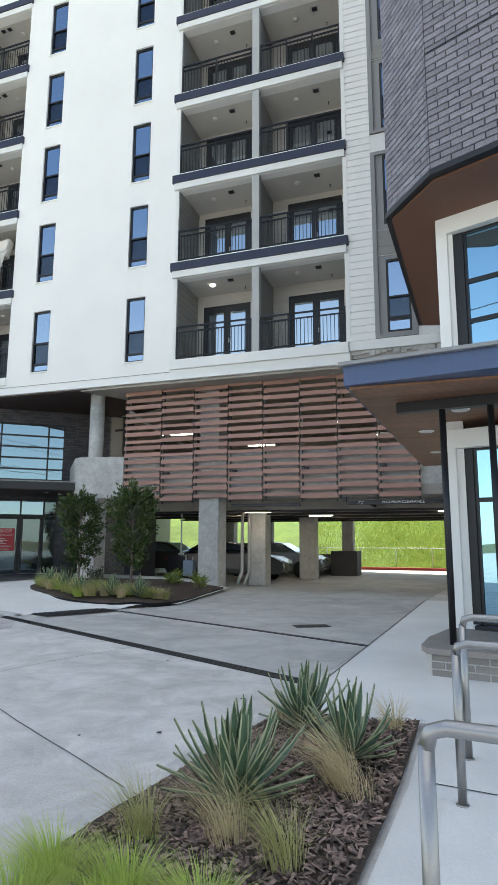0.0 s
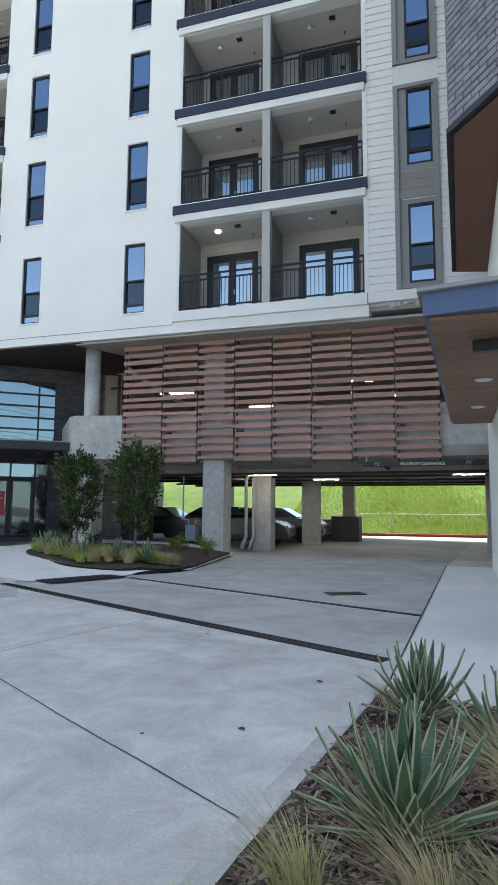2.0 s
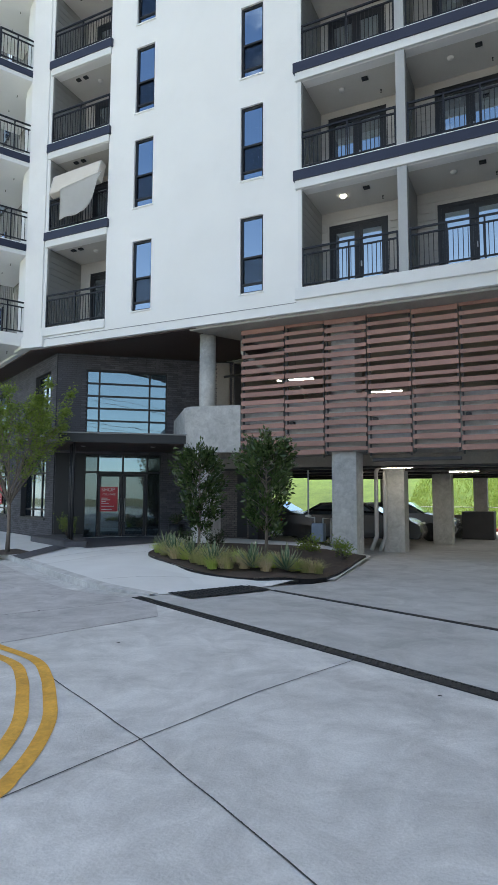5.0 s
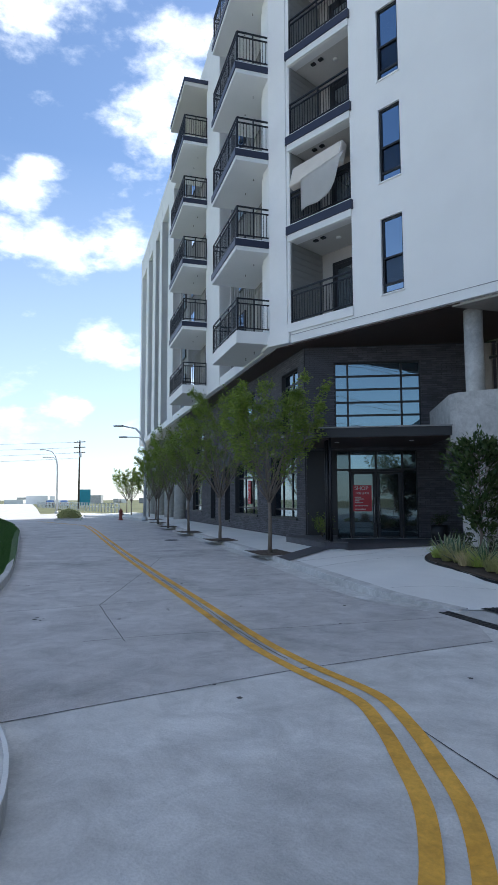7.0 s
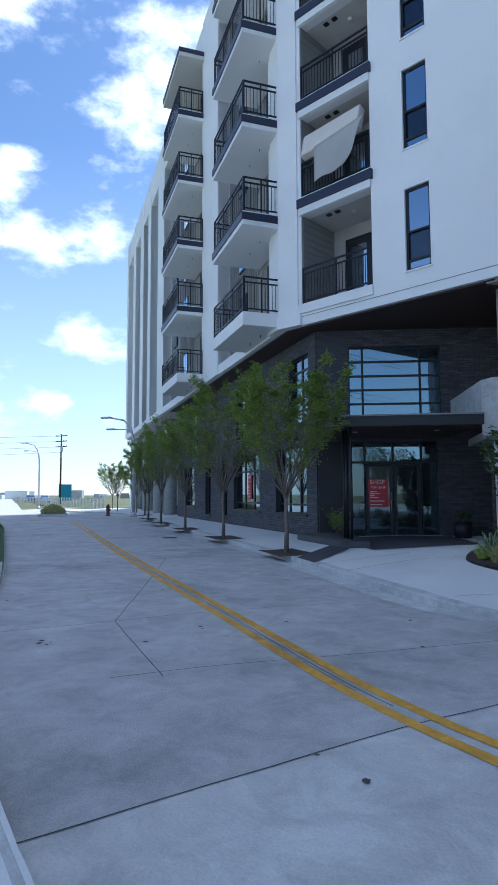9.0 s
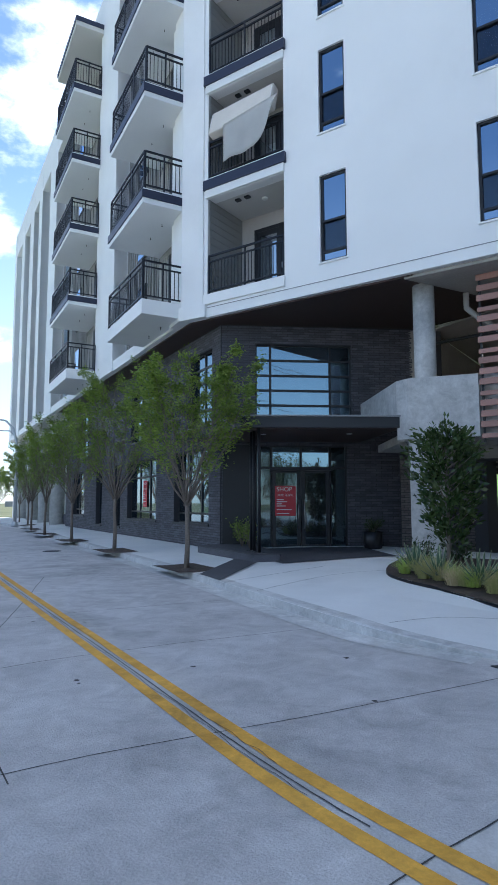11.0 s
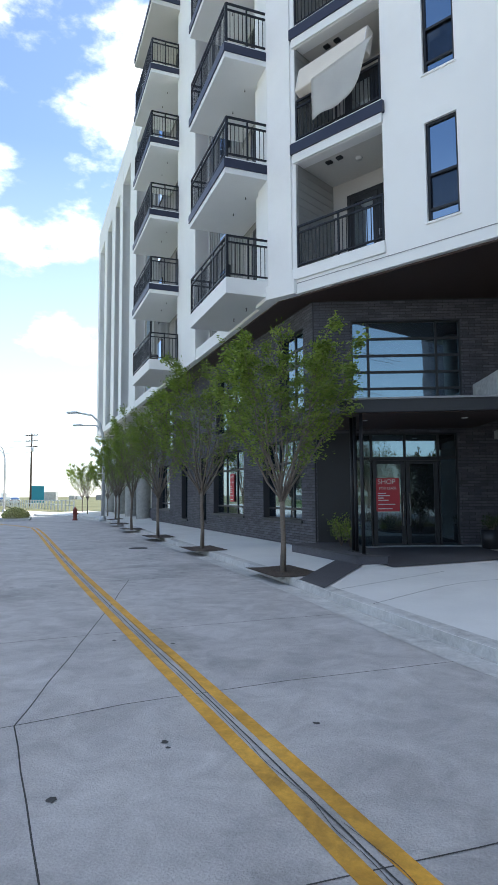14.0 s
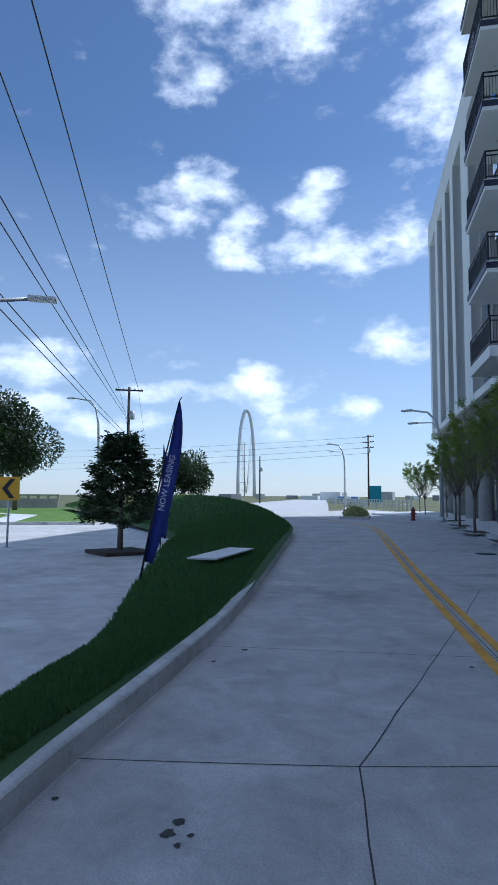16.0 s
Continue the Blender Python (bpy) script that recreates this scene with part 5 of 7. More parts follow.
for x, y, z, L in ((-4.6, 21.5, 2.38, 0.9), (-2.9, 24.5, 2.38, 0.9), (-1.4, 22.0, 2.38, 0.9), (-6.0, 18.4, 2.38, 0.9), (0.0, 19.2, 2.38, 0.9), (-8.2, 22.5, 2.38, 0.9)):
    fx = thing("garage_light", "slim glowing strip light under the garage ceiling", "light", pose(x, y, z), "garage strip lights")
    part("housing", nbox(-L / 2, L / 2, -0.07, 0.07, 0.0, 0.05, 0.008), WHITE_PAINT, fx)
    part("diffuser", nbox(-L / 2 + 0.02, L / 2 - 0.02, -0.05, 0.05, -0.02, 0.0), TUBE_GLOW, fx, "glowing diffuser")
for x, y, L in ((-9.3, 19.2, 1.2), (-3.2, 18.8, 1.1), (-2.2, 21.5, 1.1), (-7.2, 22.5, 1.1)):
    fx = thing("garage_light", "slim glowing strip light under the garage ceiling", "light", pose(x, y, 5.25, 0, 0, 8), "garage strip lights")
    part("housing", nbox(-L / 2, L / 2, -0.07, 0.07, 0.0, 0.06, 0.008), WHITE_PAINT, fx)
    part("diffuser", nbox(-L / 2 + 0.02, L / 2 - 0.02, -0.05, 0.05, -0.03, 0.0), TUBE_GLOW, fx, "glowing diffuser")
    part("hanger", tube([(0, 0, 0.05), (0, 0, 0.95)], 0.008, 5), PIPE_BLACK, fx)

# the slatted screens before the upper deck
XS = [-9.88, -8.57, -7.45, -6.32, -5.21, -4.09, -2.99, -1.87, -0.74]
rng = random.Random(4)
for i, (x0, x1) in enumerate(zip(XS, XS[1:])):
    scr = thing("slat_screen", "panel of horizontal brown composite slats over the garage opening", "screen", pose(x0, 16.6, 0), "slatted garage screens")
    low = 2.66 if i % 2 else 2.74
    n = 17
    pitch = (6.50 + (0.08 if i % 2 else 0.0) - low) / n
    sl = None
    for k in range(n):
        hgt = 0.128 if (k * 3 + i * 2) % 4 else 0.095
        m = pose(0.01, rng.uniform(-0.012, 0.012) - (0.035 if (k + i) % 2 else 0.0), low + k * pitch, rng.uniform(-2, 2), 0, 0)
        part("slat", nbox(0.0, x1 - x0 - 0.025, -0.045, 0.0, 0, hgt, 0.004), SLAT, scr, m=m)
    for xx in (0.03, x1 - x0 - 0.07):
        part("upright", nbox(xx, xx + 0.04, 0.02, 0.07, low - 0.08, 6.2), FRAME, scr, "dark steel upright")
    part("bracket", nbox(0.1, 0.22, 0.02, 0.18, 3.5, 3.56), FRAME, scr)
# ragged concrete edges over the screens
part("slab_edge", nbox(-7.9, -2.4, 15.87, 16.6, 6.30, 6.56), CEILING, gar, "rough slab edge")
part("slab_edge", nbox(-2.5, 3.0, 15.9, 16.6, 6.42, 6.62), CEILING, gar, "rough slab edge")
rg = bmesh.new()
for i in range(26):
    x = -2.4 + i * 0.16
    box(rg, x, x + rng.uniform(0.1, 0.2), 15.84, 15.9, 6.55 - rng.uniform(0.0, 0.10), 6.61)
tagged(part("rough_mortar", rg, CONCRETE, gar, "rough uneven mortar edge"), kind="stuff")

# the clearance bar
bar = thing("clearance_bar", "black hanging bar lettered with the maximum clearance", "sign", pose(-1.23, 16.45, 2.50))
part("bar_tube", nbox(-1.5, 1.5, -0.03, 0.03, -0.06, 0.06, 0.012), BLACK_STEEL, bar)
for x, s in ((-1.12, "7'2\""), (0.0, "MAXIMUM CLEARANCE"), (1.12, "7'2\"")):
    part("lettering", text_bm(s, 0.105, 0.002), WHITE_PAINT, bar, "white capital letters", pose(x, -0.034, 0.0))
for x in (-1.4, 1.1):
    part("hanger_chain", tube([(x, 0, 0.06), (x, 0.05, 0.25)], 0.01, 5), STEEL, bar)
part("height_lamp", nbox(-1.62, -1.52, -0.05, 0.05, 0.02, 0.16), BLACK_STEEL, bar)
lt = solo("low_beam_cover", nbox(-6.2, -4.1, 16.5, 16.62, 2.44, 2.52, 0.01), BLACK_STEEL, "black metal bar hung below the deck", "bar")

# gas meter by the column
gm = thing("gas_meter", "grey-blue gas meter on pipework by the garage column", "meter", pose(-8.0, 17.6, 0))
part("meter_body", nbox(-0.18, 0.18, -0.14, 0.14, 0.35, 0.85, 0.06), mat("meter_grey", (0.18, 0.23, 0.30), 0.5), gm)
part("pipe", tube([(-0.12, 0, 0.8), (-0.12, 0, 1.0), (-0.3, 0, 1.0), (-0.3, 0, 2.3)], 0.025, 8), PVC, gm)
part("pipe", tube([(0.12, 0, 0.8), (0.12, 0, 0.98), (0.35, 0, 0.98), (0.35, 0, 0.0)], 0.025, 8), PVC, gm)
part("regulator", lathe([(0.02, 0), (0.09, 0.02), (0.09, 0.06), (0.02, 0.08)], 12), PVC, gm, m=pose(-0.3, 0, 1.0))


CAR_SILVER = mat("silver_car_paint", (0.30, 0.31, 0.33), 0.25, 0.5, var=0.02, bump=0.0)


# ---- cars in the garage and far on the street ----
def car(m, paint, label, group=""):
    c = thing("car", label, "car", m, group)
    L, Wd = 4.6, 1.78
    prof = [(-2.30, 0.42), (-2.28, 0.74), (-2.15, 0.93), (-1.55, 1.0), (-0.95, 1.36), (-0.2, 1.44), (0.45, 1.38), (1.1, 1.0), (1.9, 0.88), (2.22, 0.70), (2.30, 0.45), (2.2, 0.28), (-2.2, 0.28)]
    bm = bmesh.new()
    rings = []
    for f, ins in ((-1, 0.12), (-0.94, 0.0), (0.94, 0.0), (1, 0.12)):
        ring = []
        for x, z in prof:
            tuck = 0.20 * max(0, (z - 0.95) / 0.5)
            y = f * (Wd / 2 - tuck)
            ring.append(bm.verts.new((x * (1 - ins * 0.05), y, 0.85 + (z - 0.85) * (1 - ins * 0.35))))
        rings.append(ring)
    for a, b in zip(rings, rings[1:]):
        for k in range(len(prof)):
            bm.faces.new((a[k], a[(k + 1) % len(prof)], b[(k + 1) % len(prof)], b[k])).smooth = True
    bm.faces.new(rings[0][::-1])
    bm.faces.new(rings[-1])
    bmesh.ops.recalc_face_normals(bm, faces=bm.faces)
    part("body", bm, paint, c)
    for sy in (-1, 1):
        g = bmesh.new()
        y0 = sy * (Wd / 2 - 0.10)
        pts = [(-1.45, 1.01), (-0.92, 1.31), (-0.2, 1.385), (0.42, 1.33), (0.98, 1.01)]
        vs = [g.verts.new((x, sy * (Wd / 2 - 0.20 * max(0, (z - 0.95) / 0.5) + 0.006), z)) for x, z in pts]
        g.faces.new(vs if sy < 0 else vs[::-1])
        part("side_window", g, GLASS, c)
        part("tail_lamp", nbox(-2.29, -2.05, min(sy * 0.45, sy * 0.86), max(sy * 0.45, sy * 0.86), 0.74, 0.86, 0.02), TAIL_RED, c, "red tail lamp")
        part("headlight", nbox(2.0, 2.22, min(sy * 0.5, sy * 0.82), max(sy * 0.5, sy * 0.82), 0.66, 0.76, 0.02), WHITE_PAINT, c)
        for x in (-1.38, 1.40):
            w = part("wheel", tube([(0, -0.11, 0), (0, 0.11, 0)], 0.33, 20), TYRE, c, m=pose(x, sy * (Wd / 2 - 0.10), 0.33))
            part("rim", tube([(0, sy * 0.108, 0), (0, sy * 0.118, 0)], 0.235, 16), BLACK_STEEL, w)
            for k in range(5):
                part("spoke", nbox(-0.036, 0.036, sy * 0.119 - 0.004, sy * 0.119 + 0.004, 0.03, 0.225), CAR_GREY, w, m=pose(0, 0, 0, 0, 72 * k, 0))
    for x, zz in ((-1.25, 1.19), (0.80, 1.20)):
        g = bmesh.new()
        s = -1 if x < 0 else 1
        vs = [g.verts.new(p) for p in ((x - 0.33 * s * -1, -0.72, 1.02), (x + 0.33 * s, 0.72, 1.02), (x - 0.30 * s, 0.62, 1.37), (x - 0.30 * s, -0.62, 1.37))]
        vs[0].co.x = x + 0.33 * s
        for v in vs:
            v.co += Vector((0.012 * s, 0, 0.02))
        g.faces.new(vs)
        part("windscreen", g, GLASS, c)
    return c


car(pose(-8.15, 21.6, 0, 0, 0, 3), CAR_GREY, "dark grey saloon car parked in the garage")
car(pose(-7.5, 25.2, 0, 0, 0, 0), CAR_SILVER, "pale silver car parked deeper in the garage")
car(pose(-12.6, 24.9, 0, 0, 0, 0), CAR_GREY, "dark car parked deeper in the garage")


# ---- the building with the brick upper storeys on the right of the drive ----
off = thing("brick_clad_building", "grey brick clad building with cedar soffited canopy and tall glazing", "building")
SOF = 6.2
BP = [(-0.57, 8.30), (0.08, 7.42), (8.5, 3.85), (9, 15.8), (-0.42, 13.1)]
part("upper_wall", prism(BP, SOF + 0.08, 20.0), MORTAR_GREY, off, "dark mortar behind the bricks")
part("edge_trim", prism([(-0.61, 8.30), (0.07, 7.37), (8.6, 3.75), (9, 15.8), (-0.46, 13.15)], SOF, SOF + 0.08), FRAME, off, "black steel edge trim")
part("soffit", prism([(-0.52, 8.33), (0.11, 7.49), (8.5, 3.95), (9, 15.7), (-0.38, 13.05)], SOF - 0.03, SOF), BROWN_METAL, off, "brown metal soffit")
fang = math.degrees(math.atan2(3.85 - 7.42, 8.42))
fl = math.hypot(8.42, 3.57)
brick_face(off, frame_at(0.08, 7.42, fang), 0.0, 5.0, SOF + 0.10, 15.0, [], 0.30, 0.095, GREY_BRICK, 0.014, 0.014, take=lambda x, z: x < 2.2 and z < 9.6)
cang = math.degrees(math.atan2(7.42 - 8.30, 0.65))
brick_face(off, frame_at(-0.57, 8.30, cang), 0.0, 1.094, SOF + 0.10, 17.0, [], 0.30, 0.095, GREY_BRICK, 0.014, 0.014)
lang = math.degrees(math.atan2(8.30 - 13.1, -0.15))
brick_face(off, frame_at(-0.42, 13.1, lang), 0.0, 4.8, SOF + 0.10, 17.0, [], 0.30, 0.095, GREY_BRICK, 0.014, 0.014)
part("course_line", nbox(0, fl, -0.016, 0.0, 8.02, 8.04), FRAME, off, "dark movement joint", frame_at(0.08, 7.42, fang))
# glazed storey between canopy and soffit, and the shopfront below
GANG = -20.0
GL = frame_at(0.085, 8.55, GANG)
part("white_surround", wall_bm(0, 6.5, 3.32, SOF - 0.03, 0.25, [(0.16, 6.4, 3.36, 5.92)]), STUCCO, off, "white reveal around the glazing", GL)
part("white_surround", wall_bm(0, 6.5, 0.1, 2.98, 0.25, [(0.13, 6.4, 0.35, 2.72)]), STUCCO, off, "white reveal around the shopfront", GL)
part("jamb_panel", nbox(0.165, 0.36, 0.10, 0.2, 3.365, 5.915, 0.004), FRAME, off, "dark metal window jamb", GL)
gridded(off, GL, 0.362, 6.395, 3.365, 5.915, [2.4, 4.4], [3.95, 4.55, 5.15], OFFICE_GLASS, 0.12)
part("jamb_panel", nbox(0.135, 0.33, 0.10, 0.2, 0.355, 2.715, 0.004), FRAME, off, "dark metal window jamb", GL)
gridded(off, GL, 0.332, 6.395, 0.355, 2.715, [2.2, 4.2], [2.0], OFFICE_GLASS, 0.12)
part("side_wall", prism([(0.09, 8.57), (0.32, 8.55), (0.6, 15.7), (0.3, 15.7)], 0, SOF - 0.03), STUCCO, off, "white side wall")
part("inner_core", prism([(0.6, 9.2), (6, 7.2), (8.5, 15.5), (0.9, 15.5)], 0, SOF - 0.04), GREY_PANEL, off)
# canopy
rc = part("canopy", prism([(-0.92, 6.22), (0.66, 5.98), (8.0, 4.8), (8.5, 9), (0.4, 13.6), (-0.56, 13.6)], 3.14, 3.36), BLUE_METAL, off, "blue-grey metal edged canopy")
part("cap_flashing", prism([(-0.97, 6.16), (0.66, 5.91), (8.0, 4.72), (8.5, 9), (0.4, 13.65), (-0.60, 13.65)], 3.36, 3.40), GREY_PANEL, rc, "grey cap flashing")
plank = None
for i in range(66):
    y = 6.28 + i * 0.112
    xl = -0.90 + (y - 6.22) * 0.048
    pl = part("plank", nbox(xl + 0.03, 2.6, y, y + 0.106, 3.108, 3.136), WOOD, rc, "cedar soffit plank" if i == 0 else "")
part("steel_beam", nbox(-0.7, 4.0, -0.06, 0.06, 2.98, 3.10), BLACK_STEEL, rc, "black steel beam", frame_at(0.26, 7.05, -9))
for x, y in ((-0.2, 9.2), (0.3, 7.75), (-0.15, 11.5), (0.95, 7.4)):
    part("downlight", lathe([(0.001, 0), (0.10, 0), (0.12, 0.015)], 16), WHITE_PAINT, rc, "round white downlight", pose(x, y, 3.09))
for x, y in ((0.09, 7.08), (0.62, 6.98)):
    part("post", tube([(x, y, 0.28), (x, y, 3.0)], 0.038, 12), BLACK_STEEL, rc, "black steel post")
# the raised walk, its brick plinth and step
part("plinth", prism([(-0.20, 6.95), (-0.14, 6.8), (6.0, 5.6), (6.4, 7.3), (0.06, 8.6), (-0.16, 7.6)], 0.0, 0.24), MORTAR_PALE, off, "brick plinth")
PANG = math.degrees(math.atan2(5.6 - 6.8, 6.14))
brick_face(off, frame_at(-0.14, 6.8, PANG), 0.0, 3.0, 0.0, 0.24, [], 0.30, 0.08, TAN_BRICK, 0.014, 0.012)
part("plinth_cap", prism([(-0.25, 6.98), (-0.18, 6.75), (6.0, 5.53), (6.4, 7.3), (0.06, 8.6), (-0.2, 7.6)], 0.24, 0.30), TAN_BRICK, off, "tan stone plinth cap")
walk_r = solo("side_walk", prism([(-1.22, 4.98), (-0.1, 5.0), (-0.12, 3.6), (-0.2, 2.4), (-0.3, 1.4), (-0.4, -6), (12, -8), (12, 15.8), (-0.70, 15.8), (-1.05, 8.5)], -0.05, 0.012), WALKWAY, "pale concrete walk beside the planter", "walkway", kind="structure")
for y0 in (2.2, 3.7):
    part("joint", strip([(-0.05, y0), (3, y0 - 0.5)], 0.012, 0.016), JOINT, walk_r)
part("step", prism([(0.05, 2.3), (3, 1.8), (3.2, 2.9), (0.1, 3.45)], 0.012, 0.06), WALKWAY, walk_r, "low concrete landing")


def handrail(m, L, h, ends=(0, 1)):
    hr = thing("handrail", "brushed steel tube handrail with round posts", "handrail", m, "entrance handrails")
    part("top_rail", tube([(0.0, 0, h - 0.06), (0.015, 0, h - 0.015), (0.06, 0, h), (L - 0.06, 0, h), (L - 0.015, 0, h - 0.015), (L, 0, h - 0.06)], 0.024, 10), STEEL, hr)
    for x in (0.0, L):
        part("post", tube([(x, 0, 0), (x, 0, h - 0.05)], 0.024, 10), STEEL, hr)
        part("flange", lathe([(0.036, 0), (0.036, 0.006), (0.026, 0.008)], 12), STEEL, hr, m=pose(x, 0, 0))
    return hr


handrail(pose(0.13, 1.55, 0.012, 0, 0, -8), 1.9, 0.90)
handrail(pose(0.185, 3.30, 0.06, 0, 0, -8), 1.9, 0.82)
handrail(pose(0.22, 4.20, 0.012, 0, 0, -8), 1.9, 0.91)


# ---- planting ----
def leaf_quads(n, place, size, seed, aspect=0.45, droop=0.2):
    """Many small pointed leaves: place(rng) gives a point and an outward direction."""
    rng = random.Random(seed)
    vs, fs = [], []
    for _ in range(n):
        p, d = place(rng)
        s = size * rng.uniform(0.65, 1.3)
        d = (d + Vector((rng.gauss(0, 0.55), rng.gauss(0, 0.55), rng.gauss(0, 0.45) - droop))).normalized()
        side = d.cross(Vector((rng.gauss(0, 1), rng.gauss(0, 1), rng.gauss(0, 1)))).normalized()
        k = len(vs)
        vs += [tuple(p), tuple(p + d * s * 0.5 + side * s * aspect * 0.5), tuple(p + d * s), tuple(p + d * s * 0.5 - side * s * aspect * 0.5)]
        fs.append((k, k + 1, k + 2, k + 3))
    return vs, fs


def pydata(name, vs, fs, material, parent, label=""):
    me = bpy.data.meshes.new(name)
    me.from_pydata(vs, [], fs)
    me.materials.append(material)
    ob = new(name, me)
    ob.parent = parent
    if label:
        tagged(ob, label)
    return ob


def street_tree(seed, height=4.4, spread=1.45, fork=1.25, leaves=17000, full=1.0, label="young street tree with rising limbs and light green leaves", group="street trees", leaf=None, size=0.07):
    """Trunk, a vase of rising limbs that branch, and leaves along the twigs."""
    rng = random.Random(seed)
    t = thing("street_tree", label, "tree", None, group)
    part("trunk", tube([(0, 0, -0.05), (0.015, 0.01, 0.5), (-0.01, 0.02, fork * 0.8), (0, 0, fork + 0.1)], [0.060, 0.048, 0.044, 0.046], 9), BARK, t)
    twigs = []
    n = 13
    for i in range(n):
        a = 6.283 * i / n + rng.uniform(-0.3, 0.3)
        r = spread * rng.uniform(0.40, 1.0)
        top = height * rng.uniform(0.80, 1.0) - 0.35 * (r / spread)
        pts = []
        for k in range(7):
            f = k / 6
            out = r * (1.25 * f ** 0.95 - 0.40 * f ** 3)
            pts.append(Vector((out * math.cos(a) + rng.gauss(0, 0.03), out * math.sin(a) + rng.gauss(0, 0.03), fork + (top - fork) * f)))
        bm = tube(pts, [0.024 - 0.020 * k / 6 for k in range(7)], 6)
        for k in (1, 2, 2, 3, 3, 4, 4, 5, 5, 6):
            p = pts[k]
            b = a + rng.uniform(-1.5, 1.5)
            ln = rng.uniform(0.5, 1.0) * (1.1 - 0.08 * k)
            q = [p, p + Vector((math.cos(b) * ln * 0.4, math.sin(b) * ln * 0.4, ln * 0.45)), p + Vector((math.cos(b) * ln * 0.75, math.sin(b) * ln * 0.75, ln * 0.95))]
            tube(q, [0.009, 0.006, 0.003], 4, bm, cap=False)
            twigs.append((q, k))
            for _ in range(2):
                c = b + rng.uniform(-1.2, 1.2)
                l2 = ln * 0.6
                q2 = [q[1], q[1] + Vector((math.cos(c) * l2 * 0.6, math.sin(c) * l2 * 0.6, l2 * rng.uniform(0.0, 0.6)))]
                tube(q2, [0.006, 0.002], 3, bm, cap=False)
                twigs.append((q2, k))
        part("limb", bm, BARK, t)
        twigs.append((pts[4:], 5))
    weights = [max(0.45, (k - 1.6) * 0.6) for _, k in twigs]

    def place(r):
        q, _ = r.choices(twigs, weights)[0]
        i = r.randrange(len(q) - 1)
        p = q[i].lerp(q[i + 1], r.random() ** 0.7)
        p = p + Vector((r.gauss(0, 0.055), r.gauss(0, 0.055), r.gauss(0, 0.05)))
        return p, Vector((p.x, p.y, 0.2)).normalized()
    vs, fs = leaf_quads(int(leaves * full), place, size, seed + 5)
    pydata("crown", vs, fs, leaf or LEAF_STREET, t, "crown of small leaves")
    return t


TREE_ROW = [(-14.8, 13.08), (-19.35, 15.4), (-24.0, 17.75), (-28.6, 20.1), (-33.2, 22.75), (-37.9, 25.9), (-42.6, 28.6), (-47.5, 30.2), (-51.0, 32.0)]
protos = [street_tree(11), street_tree(23, 4.7, 1.5, 1.4, 13000), street_tree(37, 4.5, 1.4, 1.3, 9000)]
for i, (x, y) in enumerate(TREE_ROW):
    m = pose(x, y, walk_z(x, y) if i < 6 else 0.15, 0, 0, 70 * i)
    if i < 3:
        protos[i].matrix_basis = m
    else:
        copy_thing(protos[1 + i % 2], m @ Matrix.Scale(1.0 if i < 6 else 0.85, 4))
    wang = math.radians(180 - WANG)
    u, n = Vector((math.cos(wang), math.sin(wang))), Vector((-math.sin(wang), math.cos(wang))) * -1
    c = Vector((x, y))
    zz = (lambda px, py: walk_z(px, py) + 0.014) if i < 6 else (lambda px, py: 0.16)
    sq = [c + u * a + n * b for a, b in ((-0.75, -0.45), (0.75, -0.45), (0.75, 0.45), (-0.75, 0.45))]
    solo("tree_pit", draped([(q.x, q.y) for q in sq], zz, 0.5), SOIL, "square tree pit of dark mulch in the footway", "tree pit", group="tree pits")
part("dark_band", draped([(-13.1, 11.95), (-13.95, 12.45), (-14.9, 15.0), (-14.2, 15.1)], lambda px, py: walk_z(px, py) + 0.016, 0.5), DARK_PAVE, pavement, "dark grey paving band")
part("dark_apron", draped([(-14.2, 14.95), (-13.3, 14.3), (-11.7, 16.4), (-13.4, 18.4), (-15.6, 16.7)], lambda px, py: walk_z(px, py) + 0.015, 0.6), DARK_PAVE, pavement, "dark paving before the shop")

# planted island before the garage
ISL_FRONT = [(-11.3, 15.6), (-10.95, 13.95), (-10.35, 13.0), (-9.14, 12.1), (-8.0, 11.66), (-6.85, 11.62), (-6.05, 12.4), (-6.3, 15.4)]
ISL = [(p.x, p.y) for p in smooth_line(ISL_FRONT, 4)] + [(-6.4, 16.5), (-10.4, 16.3)]
isl = thing("planting_island", "mulched planting bed with dark metal edging before the garage", "flower bed", kind="")
part("mulch_bed", draped(ISL, lambda x, y: walk_z(x, y) + 0.04 + 0.02 * math.sin(x * 3) * math.sin(y * 2.5), 0.4), SOIL, isl, "dark bark mulch")
for a, b in zip(ISL, ISL[1:] + ISL[:1]):
    pts = [Vector((*a, 0)).lerp(Vector((*b, 0)), k / 4) for k in range(5)]
    bm = bmesh.new()
    prev = None
    for p in pts:
        z = walk_z(p.x, p.y)
        cur = (bm.verts.new((p.x, p.y, z - 0.05)), bm.verts.new((p.x, p.y, z + 0.045)))
        if prev:
            bm.faces.new((prev[0], cur[0], cur[1], prev[1]))
        prev = cur
    bmesh.ops.solidify(bm, geom=bm.faces[:], thickness=0.02)
    part("edging", bm, BLACK_STEEL, isl, "black metal edging")


